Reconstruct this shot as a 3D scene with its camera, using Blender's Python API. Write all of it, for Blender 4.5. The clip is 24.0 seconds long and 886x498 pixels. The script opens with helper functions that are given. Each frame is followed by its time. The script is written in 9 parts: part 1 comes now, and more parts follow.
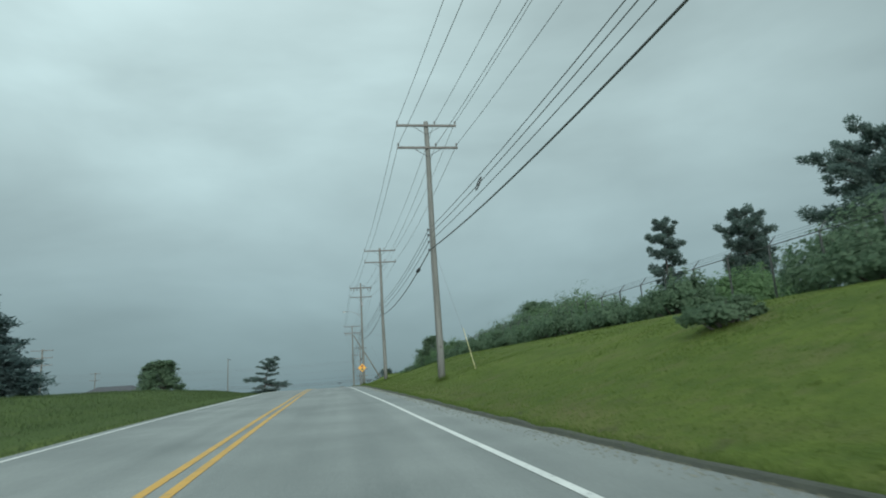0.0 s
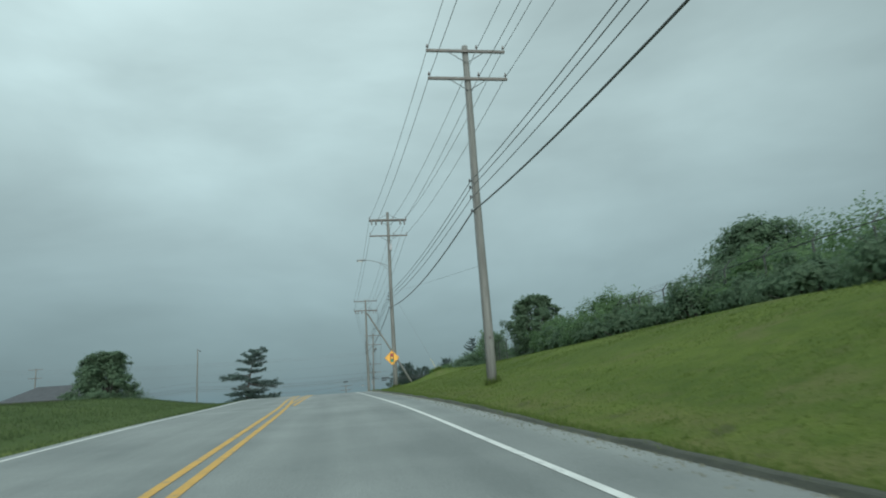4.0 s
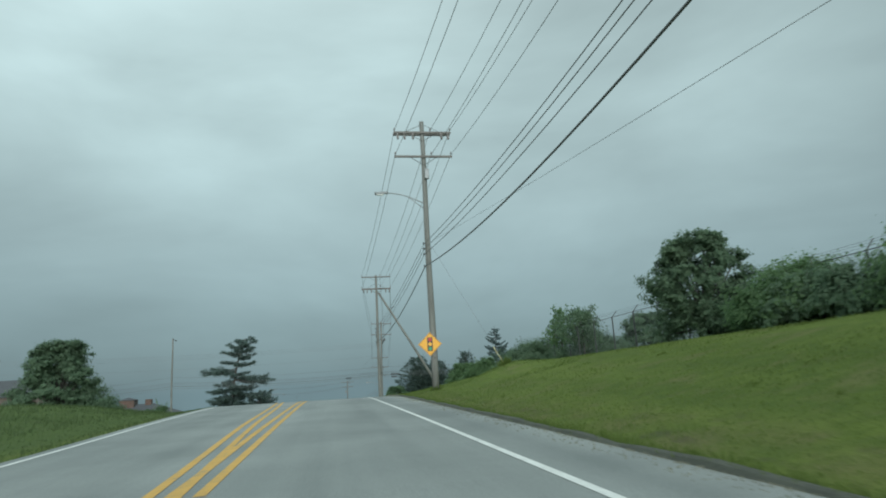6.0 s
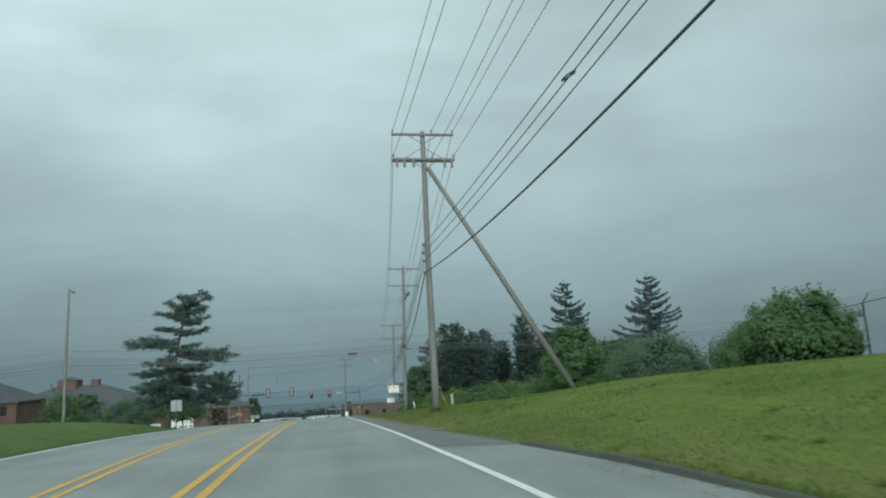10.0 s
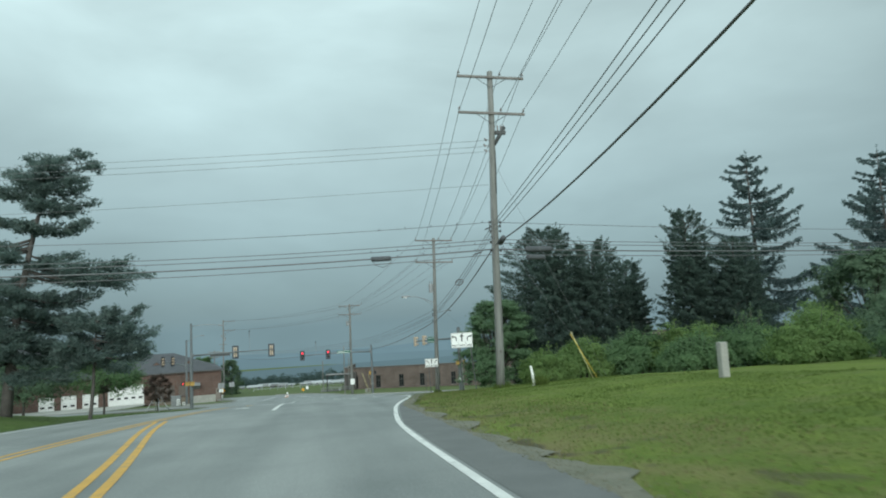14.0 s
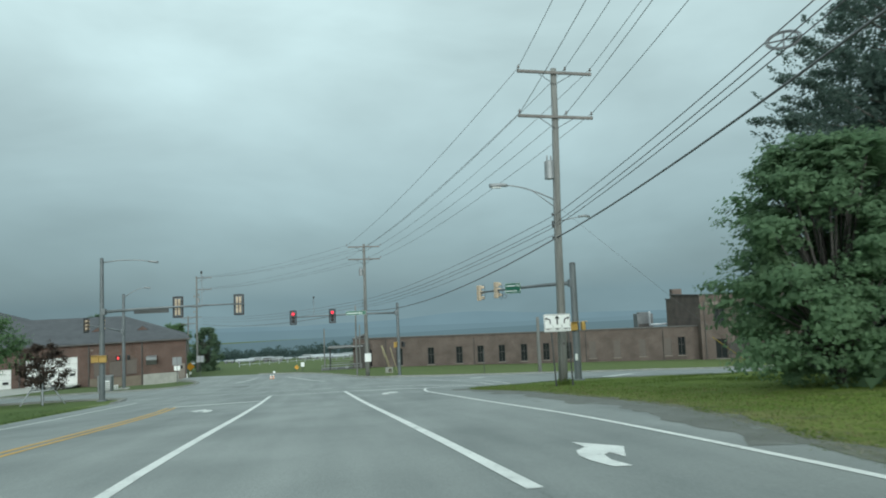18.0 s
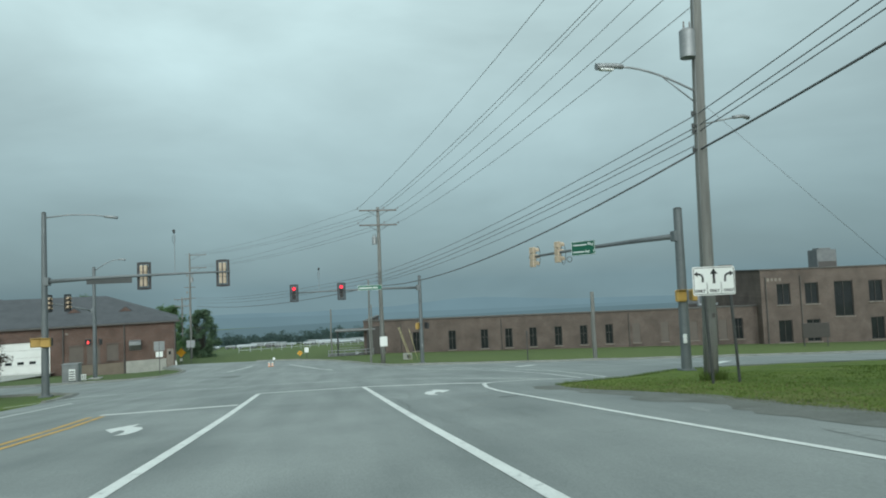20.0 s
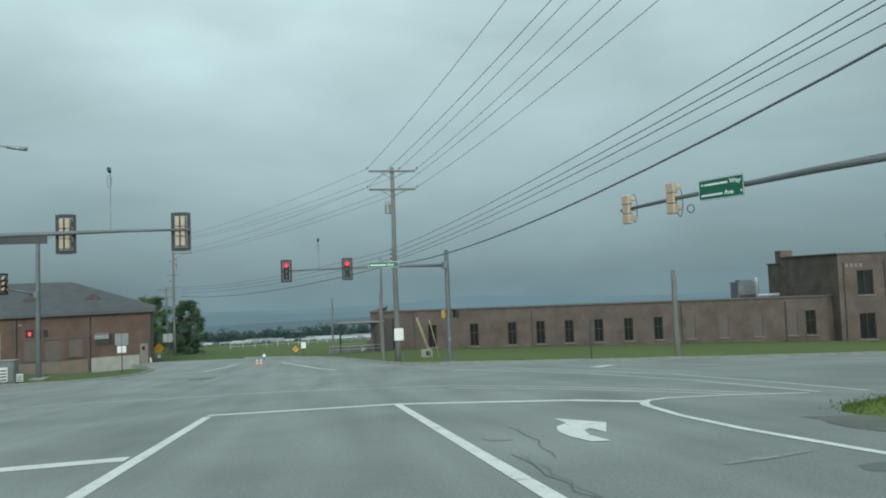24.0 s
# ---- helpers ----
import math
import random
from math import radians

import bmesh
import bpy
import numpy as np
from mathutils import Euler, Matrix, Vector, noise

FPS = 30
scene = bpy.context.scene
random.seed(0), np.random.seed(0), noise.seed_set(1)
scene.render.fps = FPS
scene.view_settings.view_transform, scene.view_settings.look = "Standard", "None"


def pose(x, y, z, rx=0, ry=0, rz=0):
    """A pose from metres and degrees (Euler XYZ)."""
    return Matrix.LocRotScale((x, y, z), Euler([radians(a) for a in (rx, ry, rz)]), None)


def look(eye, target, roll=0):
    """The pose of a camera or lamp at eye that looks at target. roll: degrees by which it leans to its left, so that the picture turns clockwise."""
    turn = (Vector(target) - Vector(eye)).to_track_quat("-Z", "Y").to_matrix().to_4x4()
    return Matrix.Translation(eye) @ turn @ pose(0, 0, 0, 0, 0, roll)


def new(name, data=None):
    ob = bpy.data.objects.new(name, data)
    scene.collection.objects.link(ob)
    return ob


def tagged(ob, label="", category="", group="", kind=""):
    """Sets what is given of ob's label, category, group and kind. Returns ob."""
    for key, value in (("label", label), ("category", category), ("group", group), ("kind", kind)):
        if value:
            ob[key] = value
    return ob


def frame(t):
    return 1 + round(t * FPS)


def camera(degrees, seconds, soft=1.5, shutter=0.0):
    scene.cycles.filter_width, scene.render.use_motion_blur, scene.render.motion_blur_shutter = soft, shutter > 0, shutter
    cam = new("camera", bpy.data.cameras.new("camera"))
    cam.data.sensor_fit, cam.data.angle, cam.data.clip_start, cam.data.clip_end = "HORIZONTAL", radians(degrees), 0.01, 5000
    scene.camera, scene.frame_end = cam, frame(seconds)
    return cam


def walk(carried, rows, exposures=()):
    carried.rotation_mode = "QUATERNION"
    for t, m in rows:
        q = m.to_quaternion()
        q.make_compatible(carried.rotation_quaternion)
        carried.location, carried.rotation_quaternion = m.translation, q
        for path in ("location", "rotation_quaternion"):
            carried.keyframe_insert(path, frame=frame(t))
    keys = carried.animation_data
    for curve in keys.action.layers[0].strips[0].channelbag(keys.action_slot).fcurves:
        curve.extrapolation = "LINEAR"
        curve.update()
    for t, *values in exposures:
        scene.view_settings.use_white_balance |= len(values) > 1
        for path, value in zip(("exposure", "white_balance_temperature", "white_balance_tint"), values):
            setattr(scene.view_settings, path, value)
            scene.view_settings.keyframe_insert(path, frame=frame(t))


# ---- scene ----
cam = camera(69.4, 24.0, soft=1.9, shutter=0.25)
METRES, EYE, TILT, LEAN, TURN = 200.0, 1.2, 1.0, 0.0, -10.5
ROWS = [
    (0.0, 0.0, 0.0, 0.0, 0.74, 11.2, 3.73),
    (0.5, -0.0052, 0.027, 0.0005, 0.82, 11.11, 3.98),
    (1.0, -0.0106, 0.0546, 0.0009, 0.85, 11.0, 4.12),
    (1.5, -0.016, 0.0822, 0.0012, 0.87, 10.89, 4.16),
    (2.0, -0.0213, 0.1101, 0.0016, 0.89, 10.79, 4.16),
    (2.5, -0.0267, 0.1374, 0.0018, 0.9, 10.82, 4.1),
    (4.5, -0.0471, 0.2438, 0.0026, 0.87, 10.94, 3.7),
    (5.0, -0.0522, 0.2699, 0.0031, 0.85, 10.75, 3.63),
    (5.5, -0.0574, 0.2959, 0.0033, 0.8, 10.66, 3.42),
    (6.0, -0.0626, 0.3216, 0.0033, 0.78, 10.54, 3.36),
    (6.5, -0.0677, 0.3473, 0.0035, 0.77, 10.38, 3.42),
    (7.0, -0.0726, 0.3733, 0.0035, 0.76, 10.28, 3.31),
    (7.5, -0.0775, 0.3994, 0.0034, 0.74, 10.08, 3.32),
    (8.0, -0.0825, 0.4252, 0.0033, 0.63, 9.83, 3.29),
    (8.5, -0.0876, 0.4510, 0.0031, 0.42, 9.58, 3.17),
    (9.0, -0.0923, 0.4772, 0.0029, 0.32, 9.18, 2.98),
    (9.5, -0.0969, 0.5036, 0.0024, 0.21, 8.89, 2.97),
    (11.5, -0.1164, 0.6055, -0.0029, -0.39, 6.98, 3.28),
    (12.0, -0.1209, 0.6304, -0.005, -0.4, 6.51, 3.25),
    (12.5, -0.1252, 0.6552, -0.007, -0.36, 6.14, 3.13),
    (13.0, -0.1293, 0.679, -0.0089, -0.3, 5.81, 3.05),
    (13.5, -0.1334, 0.7028, -0.011, -0.26, 5.59, 2.99),
    (14.0, -0.1377, 0.7259, -0.013, -0.28, 5.31, 2.94),
    (14.5, -0.1419, 0.7482, -0.0149, -0.31, 4.98, 3.0),
    (15.0, -0.1458, 0.7694, -0.017, -0.35, 4.69, 3.02),
    (15.5, -0.1496, 0.7898, -0.0188, -0.41, 4.43, 3.06),
    (16.0, -0.1534, 0.8092, -0.0207, -0.49, 4.23, 2.92),
    (16.5, -0.1566, 0.8282, -0.0224, -0.49, 4.0, 2.76),
    (17.0, -0.1598, 0.8458, -0.0241, -0.49, 3.69, 2.63),
    (17.5, -0.1629, 0.8622, -0.0258, -0.39, 3.44, 2.38),
    (18.0, -0.1659, 0.8774, -0.0275, -0.19, 3.12, 2.29),
    (18.5, -0.1688, 0.8918, -0.0292, 0.07, 2.8, 2.24),
    (20.5, -0.1781, 0.9376, -0.0349, 0.22, 1.77, 2.4),
    (21.0, -0.1798, 0.9464, -0.0361, 0.22, 1.76, 2.31),
    (21.5, -0.1814, 0.9541, -0.0371, 0.27, 1.75, 2.27),
    (22.0, -0.1828, 0.9608, -0.038, 0.32, 1.72, 2.25),
    (22.5, -0.1841, 0.9667, -0.0389, 0.35, 1.69, 2.22),
    (23.0, -0.1852, 0.972, -0.0396, 0.35, 1.7, 2.16),
    (23.5, -0.186, 0.9765, -0.0402, 0.29, 1.73, 2.16),
    (24.0, -0.1867, 0.9802, -0.0407, 0.19, 1.75, 2.15),
]
walk(cam, [(t, pose(0, 0, EYE, TILT, LEAN, TURN) @ pose(METRES * x, METRES * y, METRES * z, 90 + pitch, roll, yaw)) for t, x, y, z, yaw, pitch, roll in ROWS],
     [(0.0, -0.06), (9.0, -0.02), (12.0, 0.10), (16.0, 0.23), (18.5, 0.23), (21.0, 0.12), (24.0, 0.10)])

# ---- light ----
world = bpy.data.worlds.new("overcast")
scene.world = world
world.use_nodes = True
wn, wl = world.node_tree.nodes, world.node_tree.links
wn.clear()

SUN_EL, SUN_AZ = radians(14), radians(186)
w_out = wn.new("ShaderNodeOutputWorld")
w_bg = wn.new("ShaderNodeBackground")
w_co = wn.new("ShaderNodeTexCoord")
w_sep = wn.new("ShaderNodeSeparateXYZ")
w_ramp = wn.new("ShaderNodeValToRGB")
wl.new(w_co.outputs["Generated"], w_sep.inputs[0])
wl.new(w_sep.outputs["Z"], w_ramp.inputs["Fac"])
els = w_ramp.color_ramp.elements
els[0].position, els[0].color = 0.0, (0.172, 0.274, 0.310, 1)
els[1].position, els[1].color = 1.0, (0.885, 1.10, 1.10, 1)
for pos, col in ((0.05, (0.220, 0.330, 0.364, 1)), (0.12, (0.278, 0.398, 0.424, 1)), (0.22, (0.346, 0.476, 0.496, 1)),
                 (0.34, (0.442, 0.594, 0.609, 1)), (0.48, (0.522, 0.690, 0.702, 1))):
    e = els.new(pos)
    e.color = col
# clouds: flattened cells, soft and broad, with a finer layer
w_div = wn.new("ShaderNodeVectorMath")
w_div.operation = "MULTIPLY"
w_div.inputs[1].default_value = (1.0, 1.0, 2.6)
wl.new(w_co.outputs["Generated"], w_div.inputs[0])
w_n1 = wn.new("ShaderNodeTexNoise")
w_n1.inputs["Scale"].default_value, w_n1.inputs["Detail"].default_value, w_n1.inputs["Roughness"].default_value = 1.7, 5.0, 0.5
w_n1.inputs["Distortion"].default_value = 0.5
w_n2 = wn.new("ShaderNodeTexNoise")
w_n2.inputs["Scale"].default_value, w_n2.inputs["Detail"].default_value = 5.0, 4.0
wl.new(w_div.outputs[0], w_n1.inputs["Vector"])
wl.new(w_div.outputs[0], w_n2.inputs["Vector"])
w_m1 = wn.new("ShaderNodeMapRange")
w_m1.inputs[1].default_value, w_m1.inputs[2].default_value = 0.30, 0.72
w_m1.inputs[3].default_value, w_m1.inputs[4].default_value = 0.83, 1.17
wl.new(w_n1.outputs["Fac"], w_m1.inputs[0])
w_m2 = wn.new("ShaderNodeMapRange")
w_m2.inputs[1].default_value, w_m2.inputs[2].default_value = 0.3, 0.7
w_m2.inputs[3].default_value, w_m2.inputs[4].default_value = 0.95, 1.05
wl.new(w_n2.outputs["Fac"], w_m2.inputs[0])
w_dot = wn.new("ShaderNodeVectorMath")
w_dot.operation = "DOT_PRODUCT"
w_dot.inputs[1].default_value = (-0.42, 0.2, 0.88)
wl.new(w_co.outputs["Generated"], w_dot.inputs[0])
w_m3 = wn.new("ShaderNodeMapRange")
w_m3.inputs[1].default_value, w_m3.inputs[2].default_value = 0.0, 0.95
w_m3.inputs[3].default_value, w_m3.inputs[4].default_value = 0.92, 1.12
wl.new(w_dot.outputs["Value"], w_m3.inputs[0])
w_lobes = []
for axis, lo, hi, to in (((0.55, 0.66, 0.50), 0.84, 1.0, 0.80), ((-0.46, 0.74, 0.48), 0.86, 1.0, 1.06), ((0.02, 0.86, 0.52), 0.88, 1.0, 1.08), ((0.62, 0.72, 0.32), 0.975, 1.0, 1.10), ((-0.50, 0.86, 0.06), 0.93, 1.0, 0.87), ((0.40, 0.90, 0.14), 0.93, 1.0, 1.08), ((0.60, 0.77, 0.14), 0.93, 1.0, 1.10)):
    w_d2, w_m4 = wn.new("ShaderNodeVectorMath"), wn.new("ShaderNodeMapRange")
    w_d2.operation, w_m4.interpolation_type = "DOT_PRODUCT", "SMOOTHSTEP"
    w_d2.inputs[1].default_value = Vector(axis).normalized()
    wl.new(w_co.outputs["Generated"], w_d2.inputs[0])
    wl.new(w_d2.outputs["Value"], w_m4.inputs[0])
    for i, v in enumerate((lo, hi, 1.0, to)):
        w_m4.inputs[i + 1].default_value = v
    w_lobes.append(w_m4.outputs[0])
w_glow = wn.new("ShaderNodeMath")
w_glow.operation = "MULTIPLY"
wl.new(w_m1.outputs[0], w_glow.inputs[0])
wl.new(w_m3.outputs[0], w_glow.inputs[1])
w_mul = wn.new("ShaderNodeMath")
w_mul.operation = "MULTIPLY"
wl.new(w_glow.outputs[0], w_mul.inputs[0])
wl.new(w_m2.outputs[0], w_mul.inputs[1])
w_sc = wn.new("ShaderNodeVectorMath")
w_sc.operation = "SCALE"
wl.new(w_ramp.outputs["Color"], w_sc.inputs[0])
w_last = w_mul.outputs[0]
for lobe in w_lobes:
    w_x = wn.new("ShaderNodeMath")
    w_x.operation = "MULTIPLY"
    wl.new(w_last, w_x.inputs[0])
    wl.new(lobe, w_x.inputs[1])
    w_last = w_x.outputs[0]
wl.new(w_last, w_sc.inputs["Scale"])
w_sky = wn.new("ShaderNodeTexSky")
w_sky.sky_type, w_sky.sun_disc = "NISHITA", False
w_sky.sun_elevation, w_sky.sun_rotation = SUN_EL, SUN_AZ
w_skys = wn.new("ShaderNodeVectorMath")
w_skys.operation = "SCALE"
w_skys.inputs["Scale"].default_value = 0.06
wl.new(w_sky.outputs["Color"], w_skys.inputs[0])
w_mix = wn.new("ShaderNodeMix")
w_mix.data_type = "RGBA"
w_mix.inputs["Factor"].default_value = 0.08
wl.new(w_sc.outputs[0], w_mix.inputs["A"])
wl.new(w_skys.outputs[0], w_mix.inputs["B"])
wl.new(w_mix.outputs["Result"], w_bg.inputs["Color"])
w_bg.inputs["Strength"].default_value = 1.0
wl.new(w_bg.outputs[0], w_out.inputs["Surface"])

sun_data = bpy.data.lights.new("sun", "SUN")
sun_data.energy, sun_data.angle, sun_data.color = 3.75, radians(60), (0.91, 0.98, 0.96)
sun = new("sun", sun_data)
sun.matrix_world = look((math.sin(SUN_AZ) * 60, math.cos(SUN_AZ) * 60, 60 * math.tan(SUN_EL)), (0, 0, 0))


# ---- materials ----
def material(name, a, b=None, rough=0.8, scale=3.0, fine=40.0, bump=0.3, metal=0.0, spread=0.25, coord="Object", stain=None, spec=0.5, dist=0.02):
    """Two tones mixed by a broad and a fine noise, with fine relief; stain adds patches of a third tone."""
    m = bpy.data.materials.new(name)
    m.use_nodes = True
    n, l = m.node_tree.nodes, m.node_tree.links
    bsdf = n["Principled BSDF"]
    b = b or tuple(c * 0.7 for c in a)
    co = n.new("ShaderNodeTexCoord")
    n1, n2 = n.new("ShaderNodeTexNoise"), n.new("ShaderNodeTexNoise")
    n1.inputs["Scale"].default_value, n1.inputs["Detail"].default_value = scale, 4.0
    n2.inputs["Scale"].default_value, n2.inputs["Detail"].default_value = fine, 3.0
    for t in (n1, n2):
        l.new(co.outputs[coord], t.inputs["Vector"])
    mix = n.new("ShaderNodeMix")
    mix.data_type = "RGBA"
    add = n.new("ShaderNodeMath")
    add.operation = "ADD"
    l.new(n1.outputs["Fac"], add.inputs[0])
    l.new(n2.outputs["Fac"], add.inputs[1])
    rng = n.new("ShaderNodeMapRange")
    rng.inputs[1].default_value, rng.inputs[2].default_value = 1.0 - spread * 1.2, 1.0 + spread * 1.2
    l.new(add.outputs[0], rng.inputs[0])
    l.new(rng.outputs[0], mix.inputs["Factor"])
    mix.inputs["A"].default_value, mix.inputs["B"].default_value = (*a, 1), (*b, 1)
    col = mix.outputs["Result"]
    if stain:
        n3 = n.new("ShaderNodeTexNoise")
        n3.inputs["Scale"].default_value, n3.inputs["Detail"].default_value = stain[1], 5.0
        l.new(co.outputs[coord], n3.inputs["Vector"])
        r3 = n.new("ShaderNodeMapRange")
        r3.inputs[1].default_value, r3.inputs[2].default_value = stain[2], stain[2] + 0.16
        l.new(n3.outputs["Fac"], r3.inputs[0])
        mx = n.new("ShaderNodeMix")
        mx.data_type = "RGBA"
        l.new(r3.outputs[0], mx.inputs["Factor"])
        l.new(col, mx.inputs["A"])
        mx.inputs["B"].default_value = (*stain[0], 1)
        col = mx.outputs["Result"]
    l.new(col, bsdf.inputs["Base Color"])
    bsdf.inputs["Roughness"].default_value, bsdf.inputs["Metallic"].default_value = rough, metal
    bsdf.inputs["Specular IOR Level"].default_value = spec
    if bump:
        bp = n.new("ShaderNodeBump")
        bp.inputs["Strength"].default_value, bp.inputs["Distance"].default_value = bump, dist
        l.new(n2.outputs["Fac"], bp.inputs["Height"])
        l.new(bp.outputs["Normal"], bsdf.inputs["Normal"])
    return m


def leaf_material(name, a, b, rough=0.6):
    """Foliage: tone varies from leaf to leaf and over the crown."""
    m = bpy.data.materials.new(name)
    m.use_nodes = True
    n, l = m.node_tree.nodes, m.node_tree.links
    bsdf = n["Principled BSDF"]
    geo = n.new("ShaderNodeNewGeometry")
    co = n.new("ShaderNodeTexCoord")
    n1 = n.new("ShaderNodeTexNoise")
    n1.inputs["Scale"].default_value, n1.inputs["Detail"].default_value = 0.9, 3.0
    l.new(co.outputs["Object"], n1.inputs["Vector"])
    add = n.new("ShaderNodeMath")
    add.operation = "MULTIPLY_ADD"
    l.new(geo.outputs["Random Per Island"], add.inputs[0])
    add.inputs[1].default_value = 0.5
    l.new(n1.outputs["Fac"], add.inputs[2])
    rng = n.new("ShaderNodeMapRange")
    rng.inputs[1].default_value, rng.inputs[2].default_value = 0.35, 1.15
    l.new(add.outputs[0], rng.inputs[0])
    mix = n.new("ShaderNodeMix")
    mix.data_type = "RGBA"
    l.new(rng.outputs[0], mix.inputs["Factor"])
    mix.inputs["A"].default_value, mix.inputs["B"].default_value = (*a, 1), (*b, 1)
    l.new(mix.outputs["Result"], bsdf.inputs["Base Color"])
    bsdf.inputs["Roughness"].default_value = rough
    bsdf.inputs["Specular IOR Level"].default_value = 0.15
    tr, ms = n.new("ShaderNodeBsdfTranslucent"), n.new("ShaderNodeMixShader")
    l.new(mix.outputs["Result"], tr.inputs["Color"])
    ms.inputs["Fac"].default_value = 0.62
    l.new(bsdf.outputs[0], ms.inputs[1])
    l.new(tr.outputs[0], ms.inputs[2])
    l.new(ms.outputs[0], n["Material Output"].inputs["Surface"])
    return m


def brick_material(name, a, b, mortar, scale=1.0):
    m = bpy.data.materials.new(name)
    m.use_nodes = True
    n, l = m.node_tree.nodes, m.node_tree.links
    bsdf = n["Principled BSDF"]
    co, mp = n.new("ShaderNodeTexCoord"), n.new("ShaderNodeMapping")
    mp.inputs["Rotation"].default_value = (radians(90), 0, 0)
    l.new(co.outputs["Object"], mp.inputs["Vector"])
    br = n.new("ShaderNodeTexBrick")
    br.inputs["Scale"].default_value = scale
    br.inputs["Brick Width"].default_value, br.inputs["Row Height"].default_value = 0.21, 0.075
    br.inputs["Mortar Size"].default_value = 0.008
    br.inputs["Color1"].default_value, br.inputs["Color2"].default_value = (*a, 1), (*b, 1)
    br.inputs["Mortar"].default_value = (*mortar, 1)
    l.new(mp.outputs["Vector"], br.inputs["Vector"])
    n1 = n.new("ShaderNodeTexNoise")
    n1.inputs["Scale"].default_value, n1.inputs["Detail"].default_value = 0.7, 6.0
    l.new(co.outputs["Object"], n1.inputs["Vector"])
    rng = n.new("ShaderNodeMapRange")
    rng.inputs[1].default_value, rng.inputs[2].default_value, rng.inputs[3].default_value, rng.inputs[4].default_value = 0.3, 0.7, 0.72, 1.2
    l.new(n1.outputs["Fac"], rng.inputs[0])
    sc = n.new("ShaderNodeVectorMath")
    sc.operation = "SCALE"
    l.new(br.outputs["Color"], sc.inputs[0])
    l.new(rng.outputs[0], sc.inputs["Scale"])
    l.new(sc.outputs[0], bsdf.inputs["Base Color"])
    bsdf.inputs["Roughness"].default_value = 0.9
    bp = n.new("ShaderNodeBump")
    bp.inputs["Strength"].default_value, bp.inputs["Distance"].default_value = 0.5, 0.01
    l.new(br.outputs["Fac"], bp.inputs["Height"])
    bp.invert = True
    l.new(bp.outputs["Normal"], bsdf.inputs["Normal"])
    return m


def glow(name, col, strength):
    m = bpy.data.materials.new(name)
    m.use_nodes = True
    bsdf = m.node_tree.nodes["Principled BSDF"]
    bsdf.inputs["Base Color"].default_value = (*col, 1)
    bsdf.inputs["Emission Color"].default_value = (*col, 1)
    bsdf.inputs["Emission Strength"].default_value = strength
    return m


